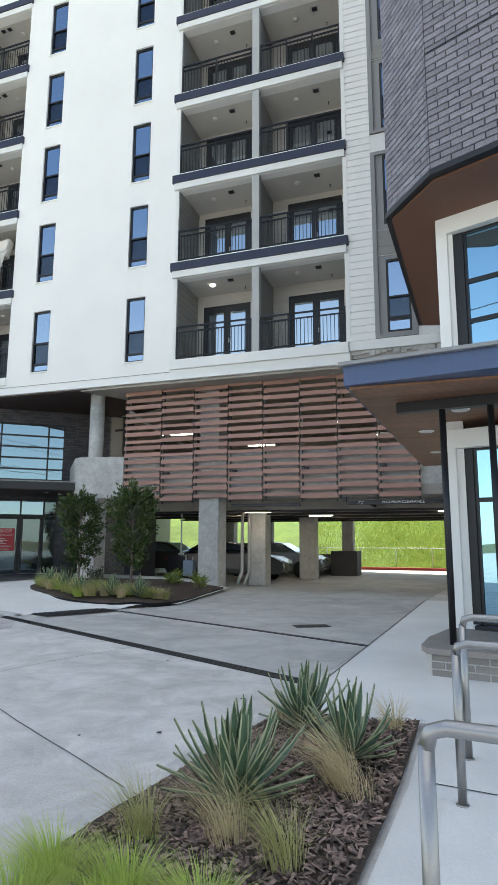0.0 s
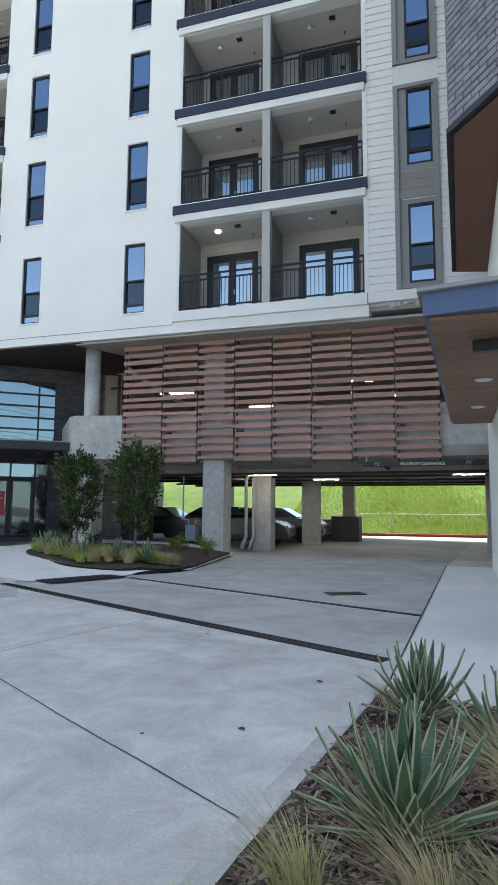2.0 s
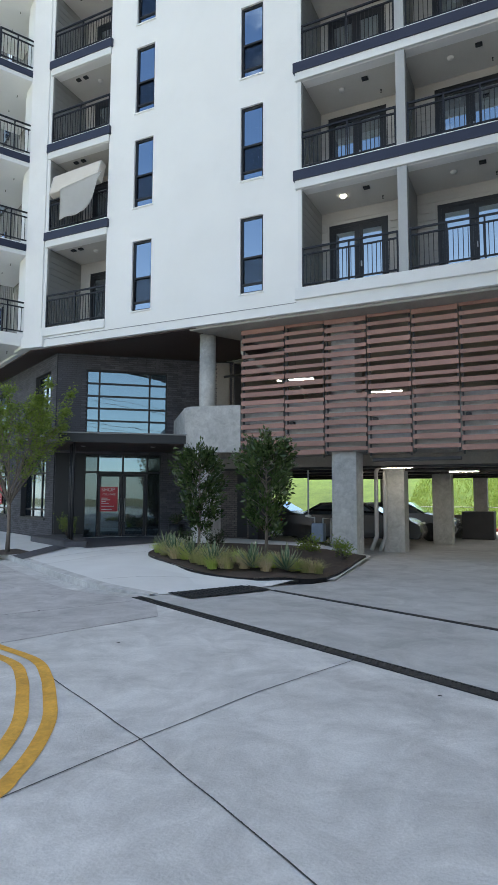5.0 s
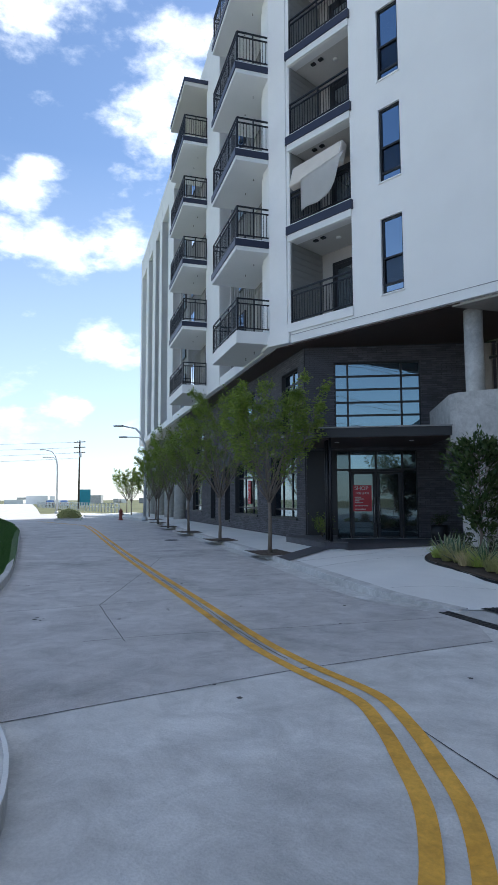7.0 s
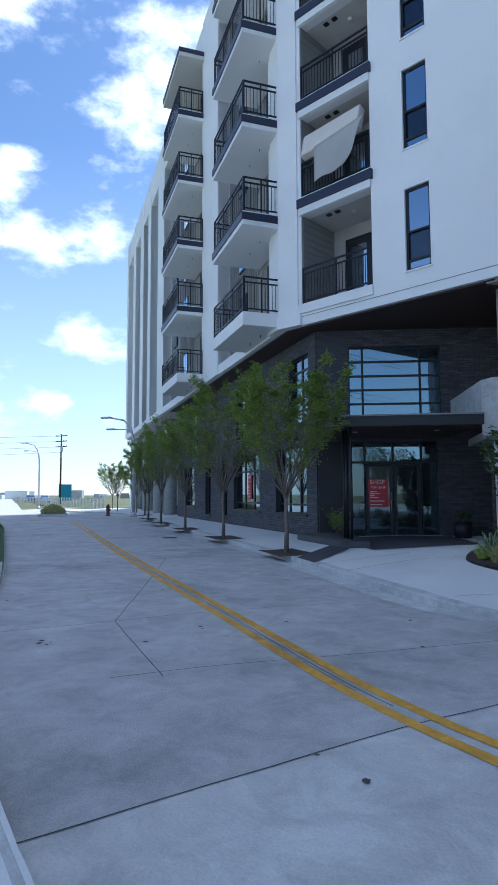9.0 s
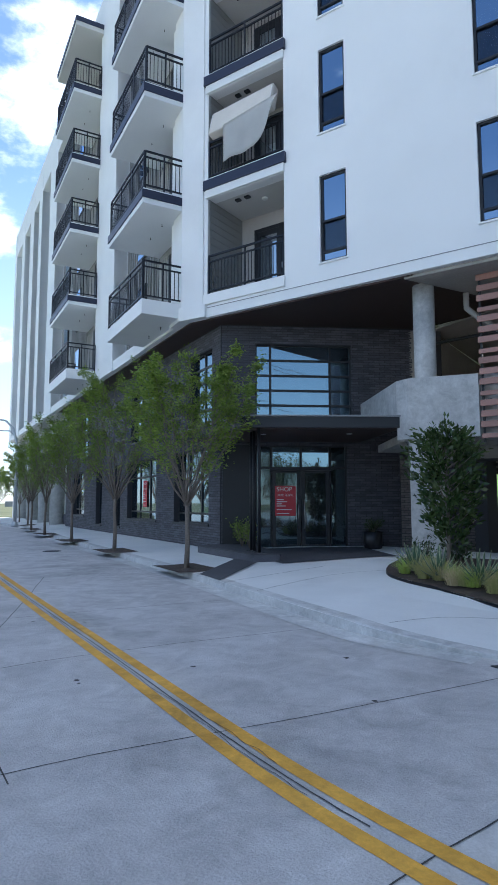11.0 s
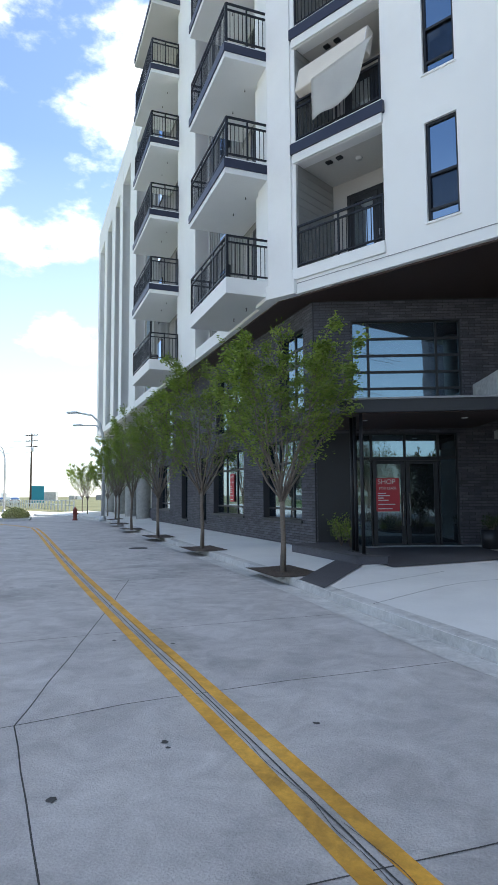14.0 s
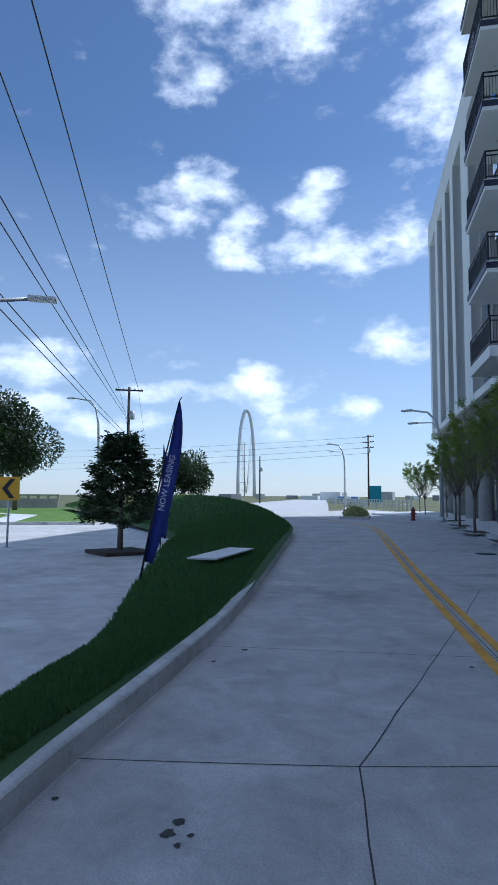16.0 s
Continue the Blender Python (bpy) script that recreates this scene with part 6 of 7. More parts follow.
def magnolia(seed, height, spread):
    rng = random.Random(seed)
    t = thing("magnolia_tree", "young evergreen magnolia with glossy dark leaves", "tree", None, "magnolias before the garage")
    part("trunk", tube([(0, 0, -0.1), (0.02, 0.01, 0.5), (0, 0.02, height * 0.9)], [0.04, 0.034, 0.008], 8), BARK, t)
    tips = []
    for i in range(40):
        z = 0.35 + (height * 0.86 - 0.35) * (i / 40) ** 0.9
        a = i * 2.4 + rng.uniform(-0.4, 0.4)
        r = spread * (math.sin(min(1, (z - 0.1) / (height * 0.95)) * 3.1416) ** 0.6) * rng.uniform(0.6, 1.05)
        e = Vector((r * math.cos(a), r * math.sin(a), z + r * 0.75))
        part("branch", tube([(0, 0, z), tuple(Vector((0, 0, z)).lerp(e, 0.5) + Vector((0, 0, -0.03))), tuple(e)], [0.014, 0.009, 0.004], 5), BARK, t)
        tips.append((Vector((0, 0, z)), e))
    tips.append((Vector((0, 0, height * 0.7)), Vector((0, 0, height))))

    def place(r):
        a, e = r.choice(tips)
        p = a.lerp(e, 0.3 + 0.7 * r.random() ** 0.6) + Vector((r.gauss(0, 0.06), r.gauss(0, 0.06), r.gauss(0, 0.07)))
        return p, Vector((p.x, p.y, 0.35)).normalized()
    vs, fs = leaf_quads(3900, place, 0.118, seed, 0.42, 0.0)
    pydata("crown", vs, fs, LEAF_MAG, t, "glossy dark green leaves")
    return t


magnolia(3, 2.5, 0.66).matrix_basis = pose(-10.05, 14.6, walk_z(-10.05, 14.6) + 0.05)
magnolia(8, 2.6, 0.66).matrix_basis = pose(-7.85, 13.7, walk_z(-7.85, 13.7) + 0.05)


BLADE = {}


def yucca(m, blades, length, seed, group="yuccas"):
    """A rosette of stiff pointed blades with pale margins, each blade a part."""
    rng = random.Random(seed)
    y = thing("yucca", "yucca with stiff blue-green blades and pale margins", "plant", m, group)
    for i in range(blades):
        f = i / blades
        tilt = 6 + 86 * f ** 0.72 + rng.uniform(-7, 7)
        L = length * rng.uniform(0.78, 1.08) * (1.0 - 0.25 * max(0, f - 0.7) / 0.3)
        key = i % 4
        if key not in BLADE:
            bm = bmesh.new()
            prof = [(0.0, 0.022), (0.25, 0.038), (0.5, 0.046), (0.8, 0.027), (1.0, 0.0015)]
            bend = 0.03 + 0.05 * key
            prev = None
            for s, w in prof:
                c = (bm.verts.new((-w, 0.004 + bend * s * s, s)), bm.verts.new((-w * 0.72, bend * s * s - 0.002, s)), bm.verts.new((0, -0.008 + bend * s * s, s)), bm.verts.new((w * 0.72, bend * s * s - 0.002, s)), bm.verts.new((w, 0.004 + bend * s * s, s)))
                if prev:
                    for k in range(4):
                        fc = bm.faces.new((prev[k], prev[k + 1], c[k + 1], c[k]))
                        fc.material_index = 1 if k in (0, 3) else 0
                prev = c
            BLADE[key] = part("blade", bm, [LEAF_YUCCA, YUCCA_EDGE], y)
            ob = BLADE[key]
        else:
            ob = new("blade", BLADE[key].data)
            ob.parent = y
        ob.matrix_basis = pose(0, 0, 0.02, 0, 0, i * 137.5 + rng.uniform(-10, 10)) @ pose(0, -0.02, 0, -tilt, 0, 0) @ Matrix.Diagonal((L / 0.62 if L < 0.62 else 1, 1, L, 1)) @ Matrix.Rotation(math.pi, 4, "Z")
    return y


def tuft(m, n, length, lean, material, seed, label, width=0.0045, arch=0.55, group="grass tufts"):
    """A clump of fine arching blades."""
    rng = random.Random(seed)
    vs, fs = [], []
    for _ in range(n):
        a = rng.uniform(0, 6.283)
        r0 = 0.10 * rng.random() ** 0.7
        out = rng.uniform(0.1, 1.0) * arch + 0.12 * abs(rng.gauss(0, 1))
        L = length * rng.uniform(0.6, 1.1)
        d = Vector((math.cos(a) * out + lean[0], math.sin(a) * out + lean[1], 0))
        side = Vector((-math.sin(a), math.cos(a), 0)) * width * rng.uniform(0.6, 1.3)
        base = Vector((r0 * math.cos(a), r0 * math.sin(a), 0))
        k = len(vs)
        for s in (0.0, 0.35, 0.7, 1.0):
            p = base + d * L * s * s + Vector((0, 0, L * (s - 0.42 * out * s * s)))
            w = side * (1 - s * 0.85)
            vs += [tuple(p - w), tuple(p + w)]
        for j in range(3):
            q = k + 2 * j
            fs.append((q, q + 1, q + 3, q + 2))
    me = bpy.data.meshes.new("grass_tuft")
    me.from_pydata(vs, [], fs)
    me.materials.append(material)
    ob = new("grass_tuft", me)
    ob.matrix_basis = m
    return tagged(ob, label, "grass", group)


# the near bed
BED = [(-1.27, 4.82), (-0.14, 4.93), (-0.16, 3.6), (-0.23, 2.4), (-0.32, 1.45), (-1.45, 1.3), (-1.62, 2.1), (-1.5, 3.1)]
bed = thing("planting_bed", "bark mulched bed of yuccas and grasses beside the drive", "flower bed")
bedz = lambda x, y: 0.03 + 0.03 * math.sin(x * 5 + 1) * math.sin(y * 4)
part("mulch_bed", draped(BED, bedz, 0.2), SOIL, bed, "dark shredded bark mulch")
part("bed_edge", strip([(-1.50, 1.3), (-1.68, 2.1), (-1.57, 3.1), (-1.33, 4.85)], 0.12, 0.03), KERB, bed, "pale concrete edge of the bed")
rng = random.Random(71)
vs, fs = [], []
while len(fs) < 9000:
    x, y = rng.uniform(-1.6, -0.15), rng.uniform(1.35, 4.9)
    xl = -1.5 - 0.1 * max(0, 1 - abs(y - 2.1)) + (0.22 * (y - 3.1) / 1.7 if y > 3.1 else 0)
    xr = -0.15 - 0.16 * max(0, (3.6 - y) / 2.2)
    if not xl + 0.02 < x < xr - 0.02:
        continue
    a, L, w = rng.uniform(0, 3.1416), rng.uniform(0.02, 0.075), rng.uniform(0.003, 0.010)
    z = bedz(x, y) + rng.uniform(0.002, 0.022)
    dx, dy, dz = math.cos(a) * L / 2, math.sin(a) * L / 2, rng.uniform(-0.012, 0.012)
    sx, sy = -math.sin(a) * w, math.cos(a) * w
    k = len(vs)
    vs += [(x - dx - sx, y - dy - sy, z - dz), (x + dx - sx, y + dy - sy, z + dz), (x + dx * 0.8 + sx, y + dy * 0.8 + sy, z + dz + 0.004), (x - dx * 0.9 + sx, y - dy * 0.9 + sy, z - dz + 0.004)]
    fs.append((k, k + 1, k + 2, k + 3))
chips = pydata("bark_mulch", vs, fs, MULCH_CHIP, bed, "shredded bark chips")
tagged(chips, kind="stuff")
yucca(pose(-0.97, 2.98, 0.03), 52, 0.50, 1, "near yuccas")
yucca(pose(-0.95, 4.42, 0.03), 46, 0.45, 2, "near yuccas")
yucca(pose(-0.50, 3.85, 0.03), 46, 0.45, 3, "near yuccas")
S1, S2, S3 = "clump of straw-coloured feather grass leaning over", "clump of olive feather grass", "clump of fresh green fine grass"
for x, y, n, length, lean, straw, seed in ((-0.47, 3.42, 420, 0.50, (-0.75, -0.15), True, 1), (-0.86, 2.58, 300, 0.36, (-0.65, 0.25), True, 2), (-0.55, 2.46, 330, 0.36, (-0.45, 0.10), False, 3),
                                           (-1.28, 2.50, 360, 0.31, (-0.40, 0.05), False, 4), (-0.32, 4.62, 260, 0.32, (-0.2, 0.0), True, 5), (-1.12, 4.60, 200, 0.30, (-0.3, 0.0), True, 6),
                                           (-1.12, 3.42, 170, 0.30, (-0.4, 0.0), True, 7), (-0.36, 3.28, 120, 0.34, (-0.6, -0.3), True, 8)):
    tuft(pose(x, y, 0.03), int(n * 0.65), length, lean, GRASS_STRAW if straw else GRASS_OLIVE, seed, S1 if straw else S2, 0.0019, 1.0)
for i, (x, y) in enumerate(((-1.40, 2.10), (-1.05, 2.06), (-0.70, 2.0), (-1.35, 1.80), (-0.98, 1.74), (-0.60, 1.66), (-1.2, 1.45), (-0.8, 1.45))):
    tuft(pose(x, y - 0.12, 0.02), 620, 0.27, (-0.2, -0.05), GRASS_GREEN, 20 + i, S3, 0.0024, 0.95)
# the island's planting
for i, (x, y) in enumerate(((-9.7, 12.95), (-9.0, 12.55), (-8.3, 12.2), (-7.4, 12.1), (-6.8, 12.3), (-10.3, 13.6))):
    yucca(pose(x, y, walk_z(x, y) + 0.06), 34, 0.46, 40 + i, "island yuccas")
rng = random.Random(5)
for i in range(46):
    f = i / 45
    a = ISL_FRONT[1:7]
    k = f * (len(a) - 1)
    j = min(int(k), len(a) - 2)
    p = Vector(a[j]).lerp(Vector(a[j + 1]), k - j)
    c = Vector((-8.6, 14.4))
    p = p.lerp(c, rng.uniform(0.07, 0.30))
    tuft(pose(p.x, p.y, walk_z(p.x, p.y) + 0.06), 200, 0.32, (-0.1, -0.1), (GRASS_STRAW, GRASS_OLIVE, GRASS_GREEN, GRASS_OLIVE)[i % 4], 60 + i, (S1, S2, S3, S2)[i % 4], 0.0045, 1.0, "island grasses")


def shrub(m, n, r, h, material, seed, label, size=0.06):
    rng = random.Random(seed)
    s = thing("shrub", label, "shrub", m)
    pts = []
    for i in range(14):
        a = rng.uniform(0, 6.283)
        e = Vector((r * rng.uniform(0.3, 0.9) * math.cos(a), r * rng.uniform(0.3, 0.9) * math.sin(a), h * rng.uniform(0.5, 0.95)))
        part("stem", tube([(0, 0, 0), tuple(e * 0.6), tuple(e)], [0.01, 0.007, 0.003], 4), BARK, s)
        pts.append(e)

    def place(q):
        e = q.choice(pts)
        p = e * (0.35 + 0.65 * q.random() ** 0.6) + Vector((q.gauss(0, r * 0.18), q.gauss(0, r * 0.18), q.gauss(0, h * 0.10)))
        return p, Vector((p.x, p.y, 0.3)).normalized()
    vs, fs = leaf_quads(n, place, size, seed)
    pydata("foliage", vs, fs, material, s)
    return s


shrub(pose(-6.6, 15.3, 0.1), 500, 0.32, 0.5, LEAF_STREET, 3, "low green shrub by the garage column")
shrub(pose(-7.6, 15.6, 0.1), 600, 0.40, 0.55, LEAF_STREET, 4, "low green shrub by the garage column")
shrub(pose(-10.6, 14.9, 0.15), 500, 0.3, 0.6, LEAF_DARK, 5, "dark green shrub in the bed")
shrub(pose(-10.2, 15.6, 0.15), 500, 0.35, 0.6, LEAF_DARK, 6, "dark green shrub in the bed")
shrub(pose(-15.5, 16.0, 0.36), 400, 0.3, 0.75, LEAF_STREET, 7, "green plant behind the canopy posts")
shrub(pose(-15.0, 15.6, 0.36), 300, 0.25, 0.6, LEAF_STREET, 9, "green plant behind the canopy posts")
pot = solo("plant_pot", lathe([(0.19, 0), (0.22, 0.02), (0.25, 0.42), (0.22, 0.43), (0.21, 0.38)], 16), BLACK_STEEL, "round black planter pot by the shop wall", "planter", pose(-13.0, 18.2, walk_z(-13.0, 18.2)))
shrub(pose(-13.0, 18.2, walk_z(-13.0, 18.2) + 0.38), 350, 0.28, 0.35, LEAF_DARK, 8, "leafy plant in the black pot")

# mattress and sheet hung over a balcony rail
mz = floors[1] + 1.07
bm = box(bmesh.new(), -1.0, 0.98, -0.13, 0.13, -0.38, 0.38, 0.05)
mt = solo("mattress", bm, CLOTH_CREAM, "cream mattress propped aslant on the balcony rail", "mattress", FAC @ pose(-15.38, 0.04, mz + 0.45, 0, -3, 0) @ pose(0, 0, 0, -18, 0, 0))
for x in (-0.95, 0.95):
    part("piping", tube([(x, -0.136, -0.28), (x, -0.136, 0.28)], 0.012, 6), CLOTH_WHITE, mt)
bm = bmesh.new()
grid = []
for i in range(17):
    row = []
    for j in range(11):
        s, f = i / 16, j / 10
        drop = (1.02 + 0.10 * s) * (1.0 - 0.82 * (max(0.0, s - 0.62) / 0.38) ** 1.5)
        x = -0.72 + 1.66 * s - 0.12 * f * s * s
        z = 0.12 + 0.22 * s - f * drop
        row.append(bm.verts.new((x, -0.27 - 0.02 * f + 0.035 * math.sin(s * 15 + f * 2) * f, z)))
    grid.append(row)
for i in range(16):
    for j in range(10):
        bm.faces.new((grid[i][j], grid[i][j + 1], grid[i + 1][j + 1], grid[i + 1][j])).smooth = True
bmesh.ops.solidify(bm, geom=bm.faces[:], thickness=0.015)
solo("bed_sheet", bm, CLOTH_WHITE, "white sheet draped over the balcony rail", "sheet", FAC @ pose(-15.08, 0.0, mz - 0.02))


# ---- the street's furniture and the distance ----
def street_lamp(m, h, arm=1.8, low=True):
    s = thing("street_lamp", "pale galvanised street lamp with a curved arm", "street lamp", m, "street lamps")
    pts = [(0, 0, 0.2), (0, 0, h * 0.62), (0.05, 0, h * 0.76), (0.28, 0, h * 0.89), (0.75, 0, h * 0.965), (arm, 0, h)]
    part("pole", tube(pts, [0.10, 0.085, 0.08, 0.07, 0.055, 0.045], 10), GALV, s)
    part("base", lathe([(0.2, 0), (0.2, 0.16), (0.14, 0.24), (0.11, 0.3)], 14), GALV, s)
    part("lamp_head", nbox(arm - 0.1, arm + 0.55, -0.14, 0.14, h - 0.05, h + 0.06, 0.04), GALV, s)
    if low:
        part("lower_arm", tube([(0.02, 0, h * 0.80), (0.5, 0, h * 0.87), (1.5, 0, h * 0.88)], 0.035, 8), GALV, s)
        part("lamp_head", nbox(1.4, 1.95, -0.12, 0.12, h * 0.88 - 0.05, h * 0.88 + 0.05, 0.04), GALV, s)
    return s


street_lamp(pose(-36.4, 24.0, 0.12, 0, 0, 205), 6.1)
street_lamp(pose(-65.3, 32.4, 0.0, 0, 0, 205), 6.9)
street_lamp(pose(-52.0, 7.2, 0.3, 0, 0, 230), 8.0, 2.2, False)
street_lamp(pose(-38.5, -0.6, 0.1, 0, 0, 110), 5.6, 1.2, False)
street_lamp(pose(-23.6, 1.75, 0.0, 0, 0, 85), 6.0, 2.4, False)


def utility_pole(m, h, arms=1):
    s = thing("utility_pole", "dark timber utility pole with a crossarm", "utility pole", m, "utility poles")
    part("pole", tube([(0, 0, 0), (0, 0, h)], [0.17, 0.11], 8), TIMBER_POLE, s)
    for k in range(arms):
        part("crossarm", nbox(-1.2, 1.2, -0.06, 0.06, h - 0.35 - 0.9 * k, h - 0.22 - 0.9 * k), TIMBER_POLE, s)
        for x in (-1.1, -0.5, 0.5, 1.1):
            part("insulator", lathe([(0.03, 0), (0.06, 0.05), (0.03, 0.14)], 8), GALV, s, m=pose(x, 0, h - 0.22 - 0.9 * k))
    part("transformer", lathe([(0.2, 0), (0.24, 0.1), (0.24, 0.7), (0.1, 0.8)], 12), GALV, s, m=pose(0.3, -0.2, h - 2.9))
    return s


UP = (-63.0, 10.3, 11.0)
utility_pole(pose(-63.0, 10.3, 0, 0, 0, 84), 11.0)
utility_pole(pose(-112, 17.5, 0, 0, 0, 84), 10.0)
utility_pole(pose(-98, 52.5, 0, 0, 0, 20), 11.5, 3)
utility_pole(pose(-120, 41, 0, 0, 0, 84), 9.0, 0)


def wire(name, a, b, sag, r=0.012):
    a, b = Vector(a), Vector(b)
    pts = [a.lerp(b, k / 16) - Vector((0, 0, sag * 4 * (k / 16) * (1 - k / 16))) for k in range(17)]
    solo(name, tube(pts, r, 5), PIPE_BLACK, "black overhead power line strung between poles", "power line", group="power lines")


for dy, z0, end in ((0.8, 10.9, (8.0, -0.45, 11.0)), (-0.9, 10.9, (8.0, -1.16, 11.0)), (-0.3, 8.8, (8.0, -2.08, 8.8)), (-0.35, 8.5, (8.0, -2.4, 8.5)), (-0.4, 7.0, (8.0, -2.77, 7.0)), (-0.45, 6.7, (8.0, -2.9, 6.7))):
    wire("power_line", (-63.0, 10.3 + dy, z0), end, 0.3, 0.018)
    wire("power_line", (-63.0, 10.3 + dy, z0), (-112, 17.5 + dy, z0 - 1), 0.8)
for k in range(4):
    wire("power_line", (-98, 52.5, 11.2 - k * 0.9), (-230, -60, 16 - k * 2.0), 2.0, 0.02)


def feather_flag(m, h, lean):
    s = thing("feather_flag", "blue feather banner with white lettering on a bent pole", "banner", m, "leasing banners")
    pole = [(0, 0, 0), (lean * 0.30, 0, h * 0.35), (lean * 0.62, 0, h * 0.7), (lean * 0.92, 0, h * 0.97), (lean * 1.0, 0, h * 1.0)]
    part("pole", tube(pole, [0.018, 0.015, 0.012, 0.008, 0.006], 7), BLACK_STEEL, s)
    bm = bmesh.new()
    prev = None
    for k in range(15):
        f = k / 14
        z = h * (0.13 + 0.87 * f)
        x = lean * (z / h) * 0.95
        w = 0.22 * (1 - f ** 5) * (0.55 + 0.45 * min(1, f * 3))
        c = (bm.verts.new((x, 0.02 * math.sin(k * 0.9), z)), bm.verts.new((x + w * 0.5, 0.05 + 0.03 * math.sin(k * 0.8), z - 0.02)), bm.verts.new((x + w, 0.04 * math.sin(k * 0.7 + 1), z - 0.05)))
        if prev:
            bm.faces.new((prev[0], prev[1], c[1], c[0])).smooth = True
            bm.faces.new((prev[1], prev[2], c[2], c[1])).smooth = True
        prev = c
    bmesh.ops.solidify(bm, geom=bm.faces[:], thickness=0.004)
    part("banner_cloth", bm, FLAG_BLUE, s)
    ang = math.degrees(math.atan2(h, lean * 0.95))
    part("lettering", text_bm("NOW LEASING", 0.13, 0.001), WHITE_PAINT, s, "white capital letters", pose(lean * 0.5 + 0.10, -0.035, h * 0.54, 0, -ang, 0))
    part("ground_spike", tube([(0, 0, -0.2), (0, 0, 0.16)], 0.02, 6), STEEL, s)
    return s


feather_flag(pose(-18.2, 6.12, 0.05, 0, 0, 74), 2.95, 0.62)
feather_flag(pose(-23.5, 7.25, 0.1, 0, 0, 60), 2.6, 0.05)
cs = thing("chevron_sign", "yellow chevron road sign on a grey steel post", "road sign", pose(-26.5, 3.55, 0, 0, 0, 82))
part("post", tube([(0, 0.03, 0), (0, 0.03, 1.85)], 0.03, 8), GALV, cs)
part("plate", nbox(-0.28, 0.28, -0.006, 0.006, 1.28, 1.92, 0.003), SIGN_YELLOW, cs, "yellow plate")
bm = prism([(0.16, 0.26), (0.02, 0.26), (-0.18, 0.0), (0.02, -0.26), (0.16, -0.26), (-0.04, 0.0)], 0, 0.004)
part("chevron", bm, FRAME, cs, "black chevron", pose(0, -0.012, 1.60, 90, 0, 0))
part("foot_plate", nbox(-0.1, 0.1, -0.07, 0.13, 0, 0.015), GALV, cs)

hy = thing("fire_hydrant", "faded red fire hydrant beside the kerb", "fire hydrant", pose(-39.5, 24.2, 0.1))
part("barrel", lathe([(0.15, 0), (0.15, 0.05), (0.11, 0.07), (0.11, 0.5), (0.14, 0.53), (0.13, 0.62), (0.06, 0.72), (0.03, 0.78)], 14), HYDRANT, hy)
for a in (0, 90, 180):
    part("nozzle", tube([(0, 0, 0.40), (0.20 * math.cos(radians(a)), 0.20 * math.sin(radians(a)), 0.40)], 0.05, 8), HYDRANT, hy)
md = thing("median_planter", "low planted median with clipped olive shrubs", "flower bed", pose(-45.5, 23.6, 0, 0, 0, 150))
part("kerb_ring", nbox(-2.2, 2.2, -0.9, 0.9, -0.05, 0.16, 0.04), KERB, md)


def mass(rng, n, sx, sy, h):
    def place(q):
        a, r = q.uniform(0, 6.283), q.random() ** 0.5
        x, y = sx * r * math.cos(a), sy * r * math.sin(a)
        return Vector((x, y, h * (1 - r * r * 0.5) * (0.35 + 0.65 * q.random()))), Vector((x / sx, y / sy, 0.8)).normalized()
    return place


vs, fs = leaf_quads(2600, mass(None, 0, 2.0, 0.75, 0.75), 0.16, 31)
pydata("shrubs", vs, fs, GRASS_OLIVE, md, "clipped olive shrubs").name = "shrub_mass"
# dark planter wall and round piers under the far end of the wing
solo("planter_wall", nbox(-30.0, -20.2, 0.4, 0.75, 0, 0.75, 0.02), DARK_BRICK, "low dark brick planter wall under the wing", "wall", STREET)
for s in (22.0, 26.0, 31.0, 35.5):
    solo("round_pier", tube([(0, 0, 0), (0, 0, 6.28)], 0.42, 20), CONCRETE, "smooth round concrete pier under the wing", "pier", WING @ pose(-s, 1.0, 0), group="round piers")


def big_tree(m, h, r, seed, leaf, n=9000, label="broad dark green tree in the distance", size=0.3, trunk=0.22):
    rng = random.Random(seed)
    t = thing("tree", label, "tree", m, "background trees")
    part("trunk", tube([(0, 0, -0.35), (0.1, 0, h * 0.25), (0, 0.1, h * 0.6)], [trunk, trunk * 0.8, trunk * 0.35], 8), BARK, t)
    lobes = []
    for i in range(13):
        a, rr = rng.uniform(0, 6.283), r * rng.uniform(0.15, 0.75)
        z = h * rng.uniform(0.38, 0.86)
        c = Vector((rr * math.cos(a), rr * math.sin(a), z))
        part("limb", tube([(0, 0, h * 0.25), tuple(Vector((0, 0, h * 0.3)).lerp(c, 0.5)), tuple(c)], [trunk * 0.4, trunk * 0.25, 0.02], 5), BARK, t)
        lobes.append((c, r * rng.uniform(0.28, 0.5)))

    def place(q):
        c, rad = q.choice(lobes)
        d = Vector((q.gauss(0, 1), q.gauss(0, 1), q.gauss(0, 0.8))).normalized()
        return c + d * rad * q.random() ** 0.35, d
    vs, fs = leaf_quads(n, place, size, seed)
    pydata("crown", vs, fs, leaf, t, "uneven leafy crown")
    return t


